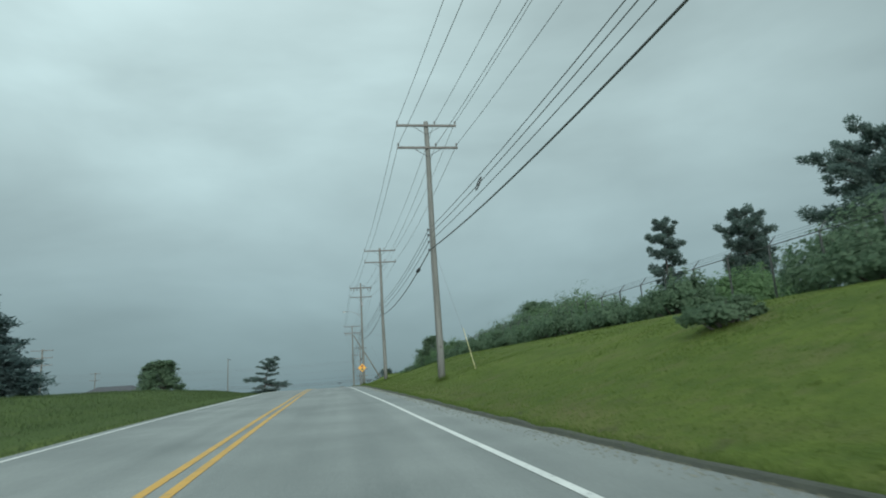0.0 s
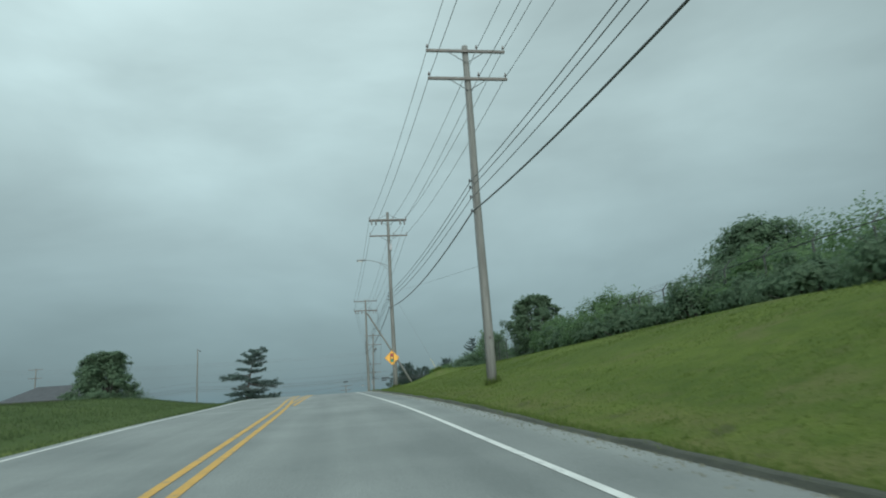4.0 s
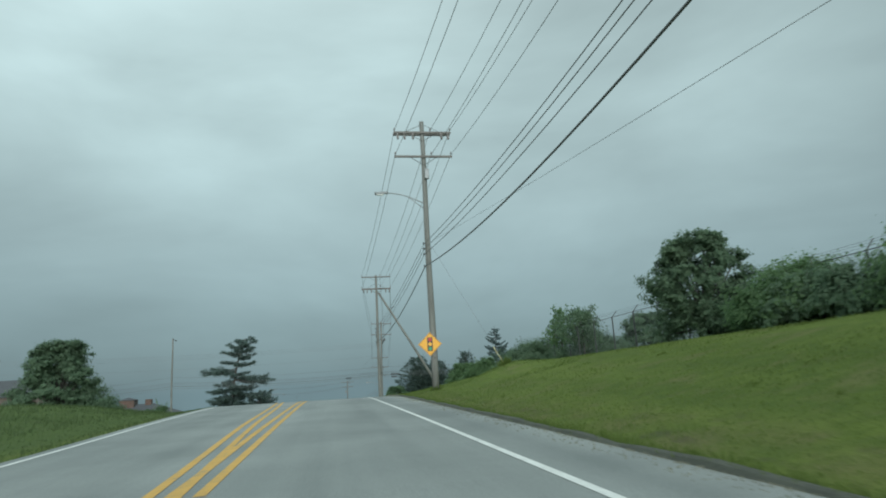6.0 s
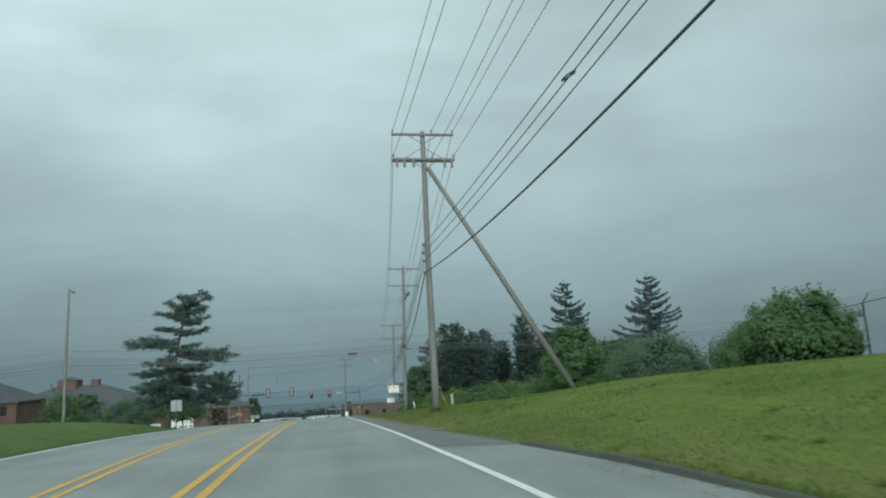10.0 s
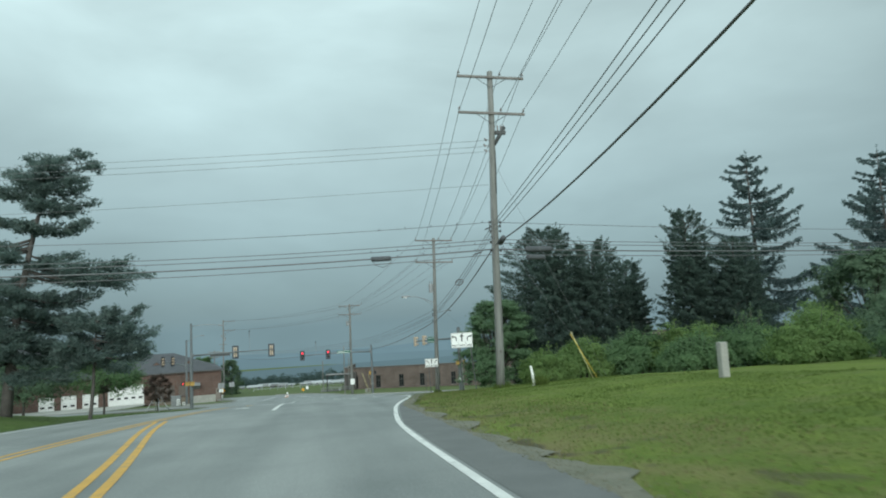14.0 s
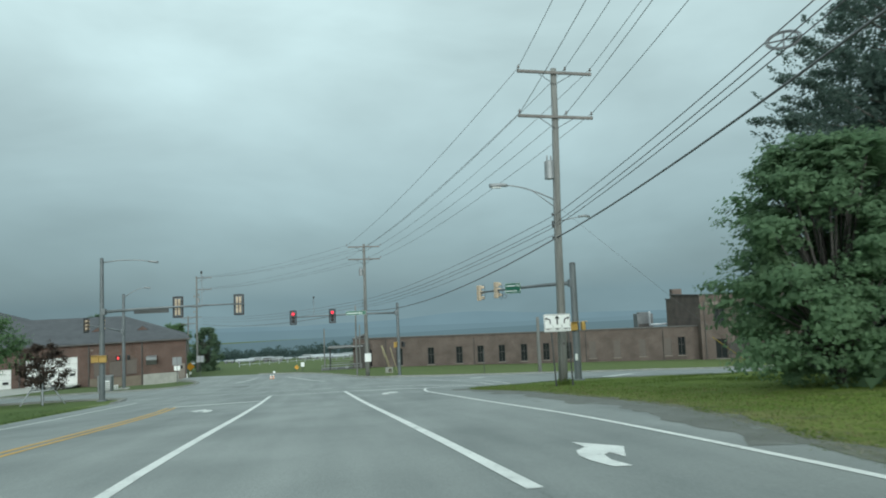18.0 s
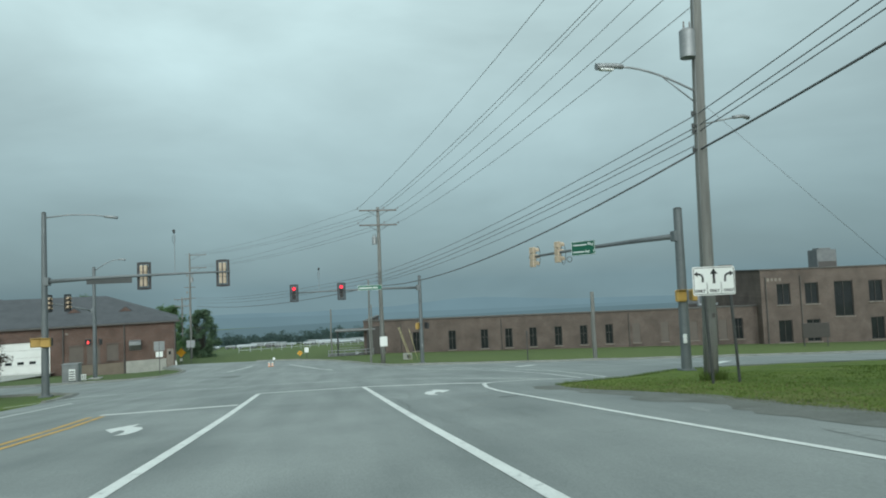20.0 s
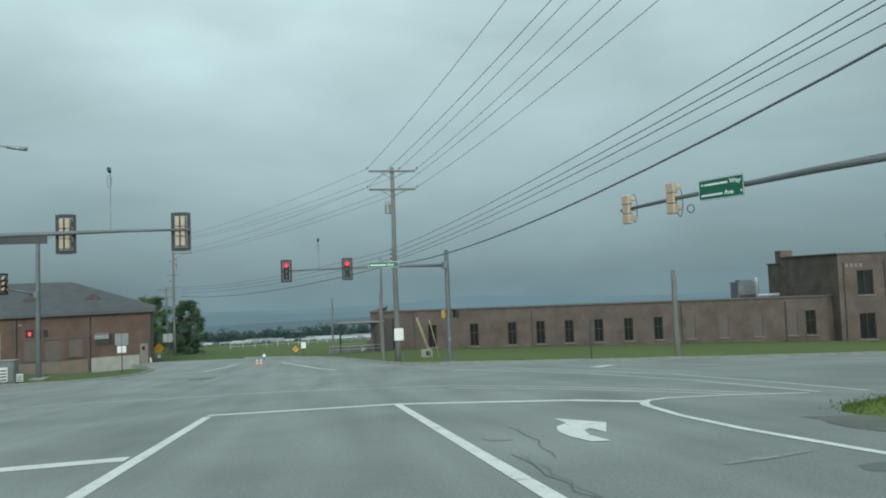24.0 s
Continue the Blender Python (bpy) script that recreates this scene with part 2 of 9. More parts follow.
def grass_material(name, dark, light, dry):
    """Mown grass: broad tone changes, mowing stripes along the road, dry patches, fine relief."""
    m = bpy.data.materials.new(name)
    m.use_nodes = True
    n, l = m.node_tree.nodes, m.node_tree.links
    bsdf = n["Principled BSDF"]
    co = n.new("ShaderNodeTexCoord")

    def noise_tex(scale, detail, stretch=(1, 1, 1)):
        mp = n.new("ShaderNodeMapping")
        mp.inputs["Scale"].default_value = stretch
        l.new(co.outputs["Object"], mp.inputs["Vector"])
        t = n.new("ShaderNodeTexNoise")
        t.inputs["Scale"].default_value, t.inputs["Detail"].default_value = scale, detail
        l.new(mp.outputs["Vector"], t.inputs["Vector"])
        return t.outputs["Fac"]

    def mapped(fac, lo, hi, to_lo=0.0, to_hi=1.0):
        r = n.new("ShaderNodeMapRange")
        for i, v in enumerate((lo, hi, to_lo, to_hi)):
            r.inputs[i + 1].default_value = v
        l.new(fac, r.inputs[0])
        return r.outputs[0]

    def mixed(fac, a, b):
        x = n.new("ShaderNodeMix")
        x.data_type = "RGBA"
        l.new(fac, x.inputs["Factor"])
        for v, k in ((a, "A"), (b, "B")):
            if isinstance(v, tuple):
                x.inputs[k].default_value = (*v, 1)
            else:
                l.new(v, x.inputs[k])
        return x.outputs["Result"]

    broad = noise_tex(0.12, 4.0)
    stripe = noise_tex(0.9, 2.0, (1.0, 0.07, 1.0))
    fine = noise_tex(26.0, 3.0)
    mid = noise_tex(2.2, 5.0)
    s = n.new("ShaderNodeMath")
    s.operation = "ADD"
    l.new(broad, s.inputs[0])
    l.new(stripe, s.inputs[1])
    s2 = n.new("ShaderNodeMath")
    s2.operation = "ADD"
    l.new(s.outputs[0], s2.inputs[0])
    l.new(mid, s2.inputs[1])
    c = mixed(mapped(s2.outputs[0], 1.22, 1.78), dark, light)
    d = noise_tex(0.55, 6.0)
    c = mixed(mapped(d, 0.56, 0.72, 0.0, 0.65), c, dry)
    c = mixed(mapped(noise_tex(1.7, 6.0), 0.54, 0.72, 0.0, 0.45), c, dry)
    lush = n.new("ShaderNodeAttribute")
    lush.attribute_name = "lush"
    c = mixed(mapped(lush.outputs["Fac"], 0.0, 1.0, 0.0, 0.62), c, (0.062, 0.108, 0.036))
    worn = n.new("ShaderNodeAttribute")
    worn.attribute_name = "worn"
    patchy = n.new("ShaderNodeMath")
    patchy.operation = "MULTIPLY"
    l.new(worn.outputs["Fac"], patchy.inputs[0])
    l.new(mapped(noise_tex(0.9, 6.0, (1.0, 0.5, 1.0)), 0.38, 0.62), patchy.inputs[1])
    c = mixed(patchy.outputs[0], c, (0.190, 0.168, 0.078))
    bare = n.new("ShaderNodeMath")
    bare.operation = "MULTIPLY"
    l.new(worn.outputs["Fac"], bare.inputs[0])
    l.new(mapped(noise_tex(1.6, 5.0, (1.0, 0.6, 1.0)), 0.57, 0.66), bare.inputs[1])
    c = mixed(bare.outputs[0], c, (0.078, 0.070, 0.046))
    c = mixed(mapped(noise_tex(3.3, 4.0), 0.55, 0.70, 0.0, 0.22), c, (0.062, 0.100, 0.022))
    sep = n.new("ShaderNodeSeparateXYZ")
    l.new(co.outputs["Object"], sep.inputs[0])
    # shade on the bank is put into the grass colour, fading out by y = 140
    bank_shade = n.new("ShaderNodeVectorMath")
    bank_shade.operation = "SCALE"
    l.new(c, bank_shade.inputs[0])
    l.new(mapped(sep.outputs["Y"], 80.0, 140.0, 0.77, 1.0), bank_shade.inputs["Scale"])
    c = bank_shade.outputs[0]
    # the drier field past the crossing
    c = mixed(mapped(sep.outputs["Y"], 214.0, 228.0, 0.0, 0.16), c, dry)
    c = mixed(mapped(sep.outputs["Y"], 205.0, 250.0, 0.0, 0.80), c, (0.088, 0.118, 0.052))
    sc = n.new("ShaderNodeVectorMath")
    sc.operation = "SCALE"
    l.new(c, sc.inputs[0])
    l.new(mapped(fine, 0.3, 0.7, 0.82, 1.16), sc.inputs["Scale"])
    l.new(sc.outputs[0], bsdf.inputs["Base Color"])
    bsdf.inputs["Roughness"].default_value = 0.9
    bsdf.inputs["Specular IOR Level"].default_value = 0.15
    bp = n.new("ShaderNodeBump")
    bp.inputs["Strength"].default_value, bp.inputs["Distance"].default_value = 0.8, 0.06
    l.new(fine, bp.inputs["Height"])
    l.new(bp.outputs["Normal"], bsdf.inputs["Normal"])
    return m


def asphalt_material(name, a, b):
    """Worn asphalt: grey stone, long wheel tracks, fine grit, dark patches of tar."""
    m = bpy.data.materials.new(name)
    m.use_nodes = True
    n, l = m.node_tree.nodes, m.node_tree.links
    bsdf = n["Principled BSDF"]
    co = n.new("ShaderNodeTexCoord")

    def tex(scale, detail, stretch=(1, 1, 1)):
        mp = n.new("ShaderNodeMapping")
        mp.inputs["Scale"].default_value = stretch
        l.new(co.outputs["Object"], mp.inputs["Vector"])
        t = n.new("ShaderNodeTexNoise")
        t.inputs["Scale"].default_value, t.inputs["Detail"].default_value = scale, detail
        l.new(mp.outputs["Vector"], t.inputs["Vector"])
        return t.outputs["Fac"]

    track, broad, grit = tex(1.1, 3.0, (1, 0.03, 1)), tex(0.35, 5.0), tex(60.0, 2.0)
    add = n.new("ShaderNodeMath")
    add.operation = "ADD"
    l.new(track, add.inputs[0])
    l.new(broad, add.inputs[1])
    r = n.new("ShaderNodeMapRange")
    r.inputs[1].default_value, r.inputs[2].default_value = 0.72, 1.28
    l.new(add.outputs[0], r.inputs[0])
    mix = n.new("ShaderNodeMix")
    mix.data_type = "RGBA"
    mix.inputs["A"].default_value, mix.inputs["B"].default_value = (*a, 1), (*b, 1)
    l.new(r.outputs[0], mix.inputs["Factor"])
    g = n.new("ShaderNodeMapRange")
    g.inputs[1].default_value, g.inputs[2].default_value, g.inputs[3].default_value, g.inputs[4].default_value = 0.3, 0.7, 0.72, 1.26
    l.new(grit, g.inputs[0])
    sc = n.new("ShaderNodeVectorMath")
    sc.operation = "SCALE"
    l.new(mix.outputs["Result"], sc.inputs[0])
    l.new(g.outputs[0], sc.inputs["Scale"])
    l.new(sc.outputs[0], bsdf.inputs["Base Color"])
    bsdf.inputs["Roughness"].default_value = 0.62
    bp = n.new("ShaderNodeBump")
    bp.inputs["Strength"].default_value, bp.inputs["Distance"].default_value = 0.35, 0.008
    l.new(grit, bp.inputs["Height"])
    l.new(bp.outputs["Normal"], bsdf.inputs["Normal"])
    return m


def pole_wood(name, a, b, check):
    """Weathered pole timber: long streaks along the shaft, fine dark checks, broad stains."""
    m = bpy.data.materials.new(name)
    m.use_nodes = True
    n, l = m.node_tree.nodes, m.node_tree.links
    bsdf = n["Principled BSDF"]
    co = n.new("ShaderNodeTexCoord")

    def tex(scale, detail, stretch):
        mp = n.new("ShaderNodeMapping")
        mp.inputs["Scale"].default_value = stretch
        l.new(co.outputs["Object"], mp.inputs["Vector"])
        t = n.new("ShaderNodeTexNoise")
        t.inputs["Scale"].default_value, t.inputs["Detail"].default_value = scale, detail
        l.new(mp.outputs["Vector"], t.inputs["Vector"])
        return t.outputs["Fac"]

    def ranged(fac, lo, hi, top=1.0):
        r = n.new("ShaderNodeMapRange")
        for i, v in enumerate((lo, hi, 0.0, top)):
            r.inputs[i + 1].default_value = v
        l.new(fac, r.inputs[0])
        return r.outputs[0]

    streak, fine, broad = tex(9.0, 4.0, (1, 1, 0.06)), tex(38.0, 3.0, (1, 1, 0.035)), tex(0.8, 4.0, (1, 1, 0.6))
    col = None
    for fac, tint in ((ranged(streak, 0.32, 0.68), b), (ranged(fine, 0.58, 0.72, 0.7), check), (ranged(broad, 0.50, 0.72, 0.45), tuple(v * 0.74 for v in a))):
        mx = n.new("ShaderNodeMix")
        mx.data_type = "RGBA"
        l.new(fac, mx.inputs["Factor"])
        if col is None:
            mx.inputs["A"].default_value = (*a, 1)
        else:
            l.new(col, mx.inputs["A"])
        mx.inputs["B"].default_value = (*tint, 1)
        col = mx.outputs["Result"]
    l.new(col, bsdf.inputs["Base Color"])
    bsdf.inputs["Roughness"].default_value = 0.85
    bp = n.new("ShaderNodeBump")
    bp.inputs["Strength"].default_value, bp.inputs["Distance"].default_value = 0.5, 0.01
    l.new(fine, bp.inputs["Height"])
    l.new(bp.outputs["Normal"], bsdf.inputs["Normal"])
    return m


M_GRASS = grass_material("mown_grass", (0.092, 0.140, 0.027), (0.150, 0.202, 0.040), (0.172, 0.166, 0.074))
M_BLADE = leaf_material("grass_blades", (0.108, 0.158, 0.041), (0.156, 0.210, 0.061))
M_STRAW = leaf_material("dry_blades", (0.180, 0.170, 0.078), (0.250, 0.225, 0.115))
M_LONG = leaf_material("long_grass", (0.072, 0.110, 0.046), (0.110, 0.152, 0.066))
M_ROAD = asphalt_material("worn_asphalt", (0.140, 0.155, 0.150), (0.240, 0.257, 0.247))
M_PATCH = material("fresh_asphalt", (0.098, 0.106, 0.104), (0.150, 0.160, 0.155), 0.8, 1.5, 50, 0.5)
M_TAR = material("tar", (0.132, 0.141, 0.137), (0.098, 0.104, 0.100), 0.7)
M_GRAVEL = material("gravel", (0.10, 0.11, 0.075), (0.185, 0.18, 0.14), 0.9, 2.0, 30, 0.9)
M_SOIL = material("dark_soil", (0.075, 0.081, 0.062), (0.150, 0.156, 0.119), 0.95, 2.5, 24, 0.9)
M_SCUFF = material("scuffed_asphalt", (0.26, 0.275, 0.265), (0.20, 0.215, 0.205), 0.75, 5.0, 30, 0.4, stain=((0.16, 0.172, 0.165), 9.0, 0.5))
M_MUD = material("mud_film", (0.081, 0.085, 0.071), (0.144, 0.149, 0.133), 0.7, 1.6, 22, 0.5, stain=((0.190, 0.201, 0.190), 2.2, 0.60))
M_YELLOW = material("yellow_paint", (0.62, 0.34, 0.045), (0.45, 0.26, 0.05), 0.6, 2.0, 30, 0.2, stain=((0.22, 0.20, 0.15), 4.0, 0.58))
M_WHITE = material("white_paint", (0.72, 0.73, 0.70), (0.54, 0.55, 0.53), 0.6, 2.0, 30, 0.2, stain=((0.30, 0.31, 0.30), 7.0, 0.60))
M_WOOD = pole_wood("weathered_pole_wood", (0.127, 0.131, 0.121), (0.190, 0.195, 0.182), (0.083, 0.081, 0.072))
M_BRACE = material("weathered_brace_wood", (0.127, 0.131, 0.121), (0.180, 0.186, 0.173), 0.85, 1.1, 9, 0.15)
M_ARM = material("crossarm_wood", (0.11, 0.105, 0.10), (0.19, 0.18, 0.165), 0.85, 2, 25, 0.4)
M_STEEL = material("galvanised_steel", (0.19, 0.205, 0.21), (0.29, 0.305, 0.31), 0.55, 2.0, 30, 0.1, metal=0.4)
M_MAST = material("weathered_mast_steel", (0.115, 0.132, 0.138), (0.165, 0.184, 0.190), 0.6, 1.4, 24, 0.1, metal=0.3)
M_PLANT = material("grey_roof_plant", (0.105, 0.115, 0.118), (0.160, 0.170, 0.172), 0.6, 2.0, 24, 0.1, metal=0.2)
M_PEDYELLOW = material("yellow_pedestrian_housing", (0.48, 0.30, 0.08), (0.40, 0.25, 0.07), 0.5, 3, 25, 0.05)
M_DARKSTEEL = material("dark_steel", (0.045, 0.05, 0.05), (0.075, 0.08, 0.08), 0.6, 3, 30, 0.1, metal=0.3)
M_CERAMIC = material("insulator_ceramic", (0.10, 0.09, 0.085), (0.2, 0.19, 0.18), 0.35, 4, 20, 0.0)
M_CABLE = material("black_cable", (0.085, 0.092, 0.096), (0.125, 0.132, 0.136), 0.6, 3, 20, 0.0)
M_SPLICE = material("splice_plastic", (0.050, 0.058, 0.064), (0.070, 0.078, 0.084), 0.75, 3, 20, 0.0)
M_WIRE = material("aluminium_wire", (0.115, 0.122, 0.128), (0.165, 0.172, 0.178), 0.5, 3, 20, 0.0)
M_BARK = material("bark", (0.062, 0.057, 0.051), (0.112, 0.105, 0.096), 0.95, 3, 20, 0.9)
M_SPRUCE = leaf_material("spruce_needles", (0.098, 0.148, 0.146), (0.156, 0.216, 0.213))
M_PINE = leaf_material("pine_needles", (0.102, 0.153, 0.140), (0.181, 0.244, 0.218))
M_JUNIPER = leaf_material("juniper_needles", (0.072, 0.114, 0.097), (0.112, 0.160, 0.133))
M_LEAF = leaf_material("broad_leaves", (0.110, 0.192, 0.092), (0.186, 0.296, 0.143))
M_MAPLE = leaf_material("maple_leaves", (0.114, 0.196, 0.109), (0.190, 0.300, 0.166))
M_LEAF_DARK = leaf_material("dark_leaves", (0.112, 0.184, 0.116), (0.184, 0.264, 0.166))
M_LEAF_LIGHT = leaf_material("light_leaves", (0.143, 0.237, 0.084), (0.225, 0.327, 0.120))
M_LEAF_RED = leaf_material("reddish_leaves", (0.060, 0.045, 0.040), (0.105, 0.080, 0.062))
# leaves of the far belt: blue distance haze mixed into the colour
M_HAZEWOOD = leaf_material("haze_tinted_leaves", (0.074, 0.112, 0.108), (0.100, 0.146, 0.138))
M_BRICK = brick_material("red_brick", (0.096, 0.052, 0.040), (0.126, 0.067, 0.050), (0.132, 0.122, 0.107))
M_BRICK_B = brick_material("brown_brick", (0.094, 0.069, 0.057), (0.122, 0.088, 0.073), (0.130, 0.121, 0.108))
M_COPING = material("coping_metal", (0.06, 0.055, 0.05), (0.09, 0.085, 0.08), 0.6, 2, 20, 0.1)
M_SHINGLE = material("grey_shingles", (0.046, 0.051, 0.057), (0.077, 0.083, 0.091), 0.9, 1.0, 14, 0.6)
M_CONCRETE = material("pale_concrete", (0.255, 0.261, 0.234), (0.357, 0.357, 0.324), 0.9, 1.5, 25, 0.4)
M_KERB = material("kerb_asphalt", (0.040, 0.045, 0.036), (0.075, 0.082, 0.062), 0.9, 2.0, 25, 0.7)
M_KERB_C = material("kerb_concrete", (0.158, 0.163, 0.148), (0.245, 0.248, 0.228), 0.9, 2.0, 25, 0.5)
M_TANBASE = material("tan_base", (0.140, 0.114, 0.087), (0.187, 0.158, 0.124), 0.9, 1.2, 20, 0.3)
M_DOOR = material("white_door_paint", (0.72, 0.73, 0.70), (0.62, 0.63, 0.60), 0.5, 1.5, 30, 0.05)
M_SIGNWHITE = material("white_sign_sheet", (0.78, 0.80, 0.78), (0.70, 0.72, 0.70), 0.4, 1.5, 20, 0.0)
M_SIGNBLACK = material("black_sign_sheet", (0.015, 0.016, 0.018), None, 0.5, 3, 20, 0.0)
M_SIGNYELLOW = material("yellow_sign_sheet", (0.74, 0.36, 0.02), (0.66, 0.31, 0.02), 0.4, 1.5, 20, 0.0)
M_ORANGE = material("orange_plastic", (0.72, 0.20, 0.02), (0.60, 0.17, 0.02), 0.5, 3, 20, 0.0)
M_SIGNGREEN = material("green_sign_sheet", (0.008, 0.13, 0.075), (0.01, 0.10, 0.06), 0.4, 2, 20, 0.0)
M_SIGNBLUE = material("blue_sign_sheet", (0.10, 0.20, 0.34), (0.07, 0.15, 0.28), 0.4, 2, 20, 0.0)
M_SIGNRED = material("red_sheet", (0.45, 0.02, 0.02), None, 0.4, 3, 20, 0.0)
M_SIGNGREENLAMP = material("green_sheet", (0.02, 0.25, 0.12), None, 0.4, 3, 20, 0.0)
M_SIGBACK = material("tan_signal_housing", (0.46, 0.37, 0.27), (0.38, 0.30, 0.22), 0.5, 3, 25, 0.05)
M_BLACKPLATE = material("black_backplate", (0.02, 0.022, 0.024), (0.035, 0.036, 0.038), 0.6, 3, 25, 0.0)
M_LENSOFF = material("unlit_lens", (0.03, 0.03, 0.03), None, 0.25, 3, 20, 0.0)
M_LENSRED = glow("red_lamp", (1.0, 0.03, 0.06), 1.6)
M_HANDRED = glow("red_hand_lamp", (1.0, 0.06, 0.06), 0.9)
M_GLASS = material("dark_window_glass", (0.012, 0.014, 0.016), (0.02, 0.023, 0.025), 0.12, 1, 5, 0.0)
M_FRAME = material("dark_window_frame", (0.05, 0.045, 0.04), None, 0.5, 3, 20, 0.0)
M_SILL = material("stone_sill", (0.24, 0.21, 0.18), None, 0.85, 3, 20, 0.2)
M_BOARD = material("infill_board", (0.10, 0.085, 0.075), (0.125, 0.105, 0.09), 0.8, 2, 15, 0.2)
M_FARWHITE = material("far_white", (0.46, 0.49, 0.51), (0.30, 0.33, 0.35), 0.6, 0.5, 5, 0.0)


# ---- the lie of the land ----
KNOT_Y = [-300, -60, -20, 0, 22.4, 49.6, 65.5, 86.5, 102.5, 112.5, 123.3, 138.25, 156.65, 172.2, 181.6, 191, 199.7, 213, 228, 243, 260, 300, 350, 400, 500, 700, 1000, 1500, 3000]
KNOT_Z = [-10, -2.4, -0.7, 0, 0.7, 1.37, 1.78, 2.055, 2.235, 2.04, 1.53, 0.59, -0.71, -1.87, -2.73, -3.71, -4.72, -6.1, -7.65, -8.9, -9.95, -12.9, -16.7, -20.5, -28, -39, -54, -75, -135]
_ys = np.arange(-300, 3001, 0.5)
_k = np.exp(-np.arange(-24, 25) ** 2 / 128.0)
_zs = np.convolve(np.pad(np.interp(_ys, KNOT_Y, KNOT_Z), 24, mode="edge"), _k / _k.sum(), "valid")


def road_z(y):
    return np.interp(y, _ys, _zs)


EDGE_L = ([-60, 0, 20, 45, 70, 80, 90, 100, 112.7, 123, 135, 150, 163, 180, 198, 205, 218, 224, 232, 240, 246, 260, 320, 420],
          [-5.8, -5.85, -6.05, -6.4, -6.3, -6.45, -6.9, -7.1, -7.95, -8.95, -10.1, -11.1, -11.25, -11.1, -11.0, -11.6, -12.3, -13, -13.2, -13, -12.6, -12.6, -16, -24])
EDGE_R = ([-60, 0, 4, 7, 11, 18, 60, 75, 90, 100, 112, 116, 120, 128, 135, 144, 155, 162, 169.7, 172.9, 175, 179, 184, 186, 188, 190.5, 193.5, 197, 200, 202, 203.3, 204.3, 205.2, 206.3, 212, 234, 246, 260, 320, 420],
          [3.98, 3.92, 3.78, 3.62, 3.46, 3.32, 3.34, 3.28, 3.14, 3.06, 3.12, 3.0, 2.6, 1.8, 1.55, 1.68, 1.75, 1.85, 1.95, 2.5, 2.85, 3.7, 4.5, 5.0, 5.6, 6.1, 6.35, 6.42, 6.4, 6.3, 6.0, 5.62, 5.45, 5.48, 6.5, 3.6, 1.4, 0.5, -3, -11])
BANK_R = ([-60, 0, 60, 76, 103, 116, 131, 141, 148, 161, 180, 203, 215, 400], [2.7, 2.65, 2.6, 2.15, 1.55, 1.35, 1.15, 0.75, 0.62, 0.5, 0.3, 0.06, 0, 0])
BANK_L = ([-60, 0, 60, 90, 140, 167, 188, 200, 212, 222, 400], [1.2, 1.2, 1.12, 0.9, 1.1, 1.4, 1.15, 0.6, 0.25, 0.0, 0.0])


def smooth01(t):
    t = np.clip(t, 0, 1)
    return t * t * (3 - 2 * t)


def height(x, y):
    """Height of the ground at (x, y)."""
    x, y = np.asarray(x, float), np.asarray(y, float)
    z = road_z(y)
    dr = np.maximum(x - np.interp(y, *EDGE_R), 0)
    dl = np.maximum(np.interp(y, *EDGE_L) - x, 0)
    near = smooth01((215 - y) / 12)
    z = z + np.interp(y, *BANK_R) * (0.80 * smooth01(dr / 11 + 0.06 * np.minimum(dr, 1)) + 0.20 * np.minimum(dr / 9, 1.0))
    z = z + np.interp(y, *BANK_L) * smooth01((dl - 2.8) / 9) - 0.16 * near * smooth01(dl / 2.0)
    z = z - 0.027 * np.clip(x - 6, 0, 60) * smooth01((y - 203) / 10)
    z = z + 6.5 * np.exp(-((x + 68) / 11.0) ** 2 - ((y - 215) / 12.0) ** 2)
    z = z - 0.65 * np.exp(-((x + 22.5) / 8.0) ** 2 - ((y - 263) / 7.0) ** 2)
    z = z + 0.5 * np.exp(-((x - 8.7) / 1.7) ** 2 - ((y - 98.9) / 2.6) ** 2)
    z = z + 0.27 * np.exp(-((x - 7.0) / 1.7) ** 2 - ((y - 29.6) / 3.0) ** 2)
    far = smooth01((np.abs(x) - 40) / 400)
    z = z * (1 - far) + far * np.where(y < 150, np.minimum(z, 1.0), z)
    return z


def hz(x, y):
    return float(height(x, y))


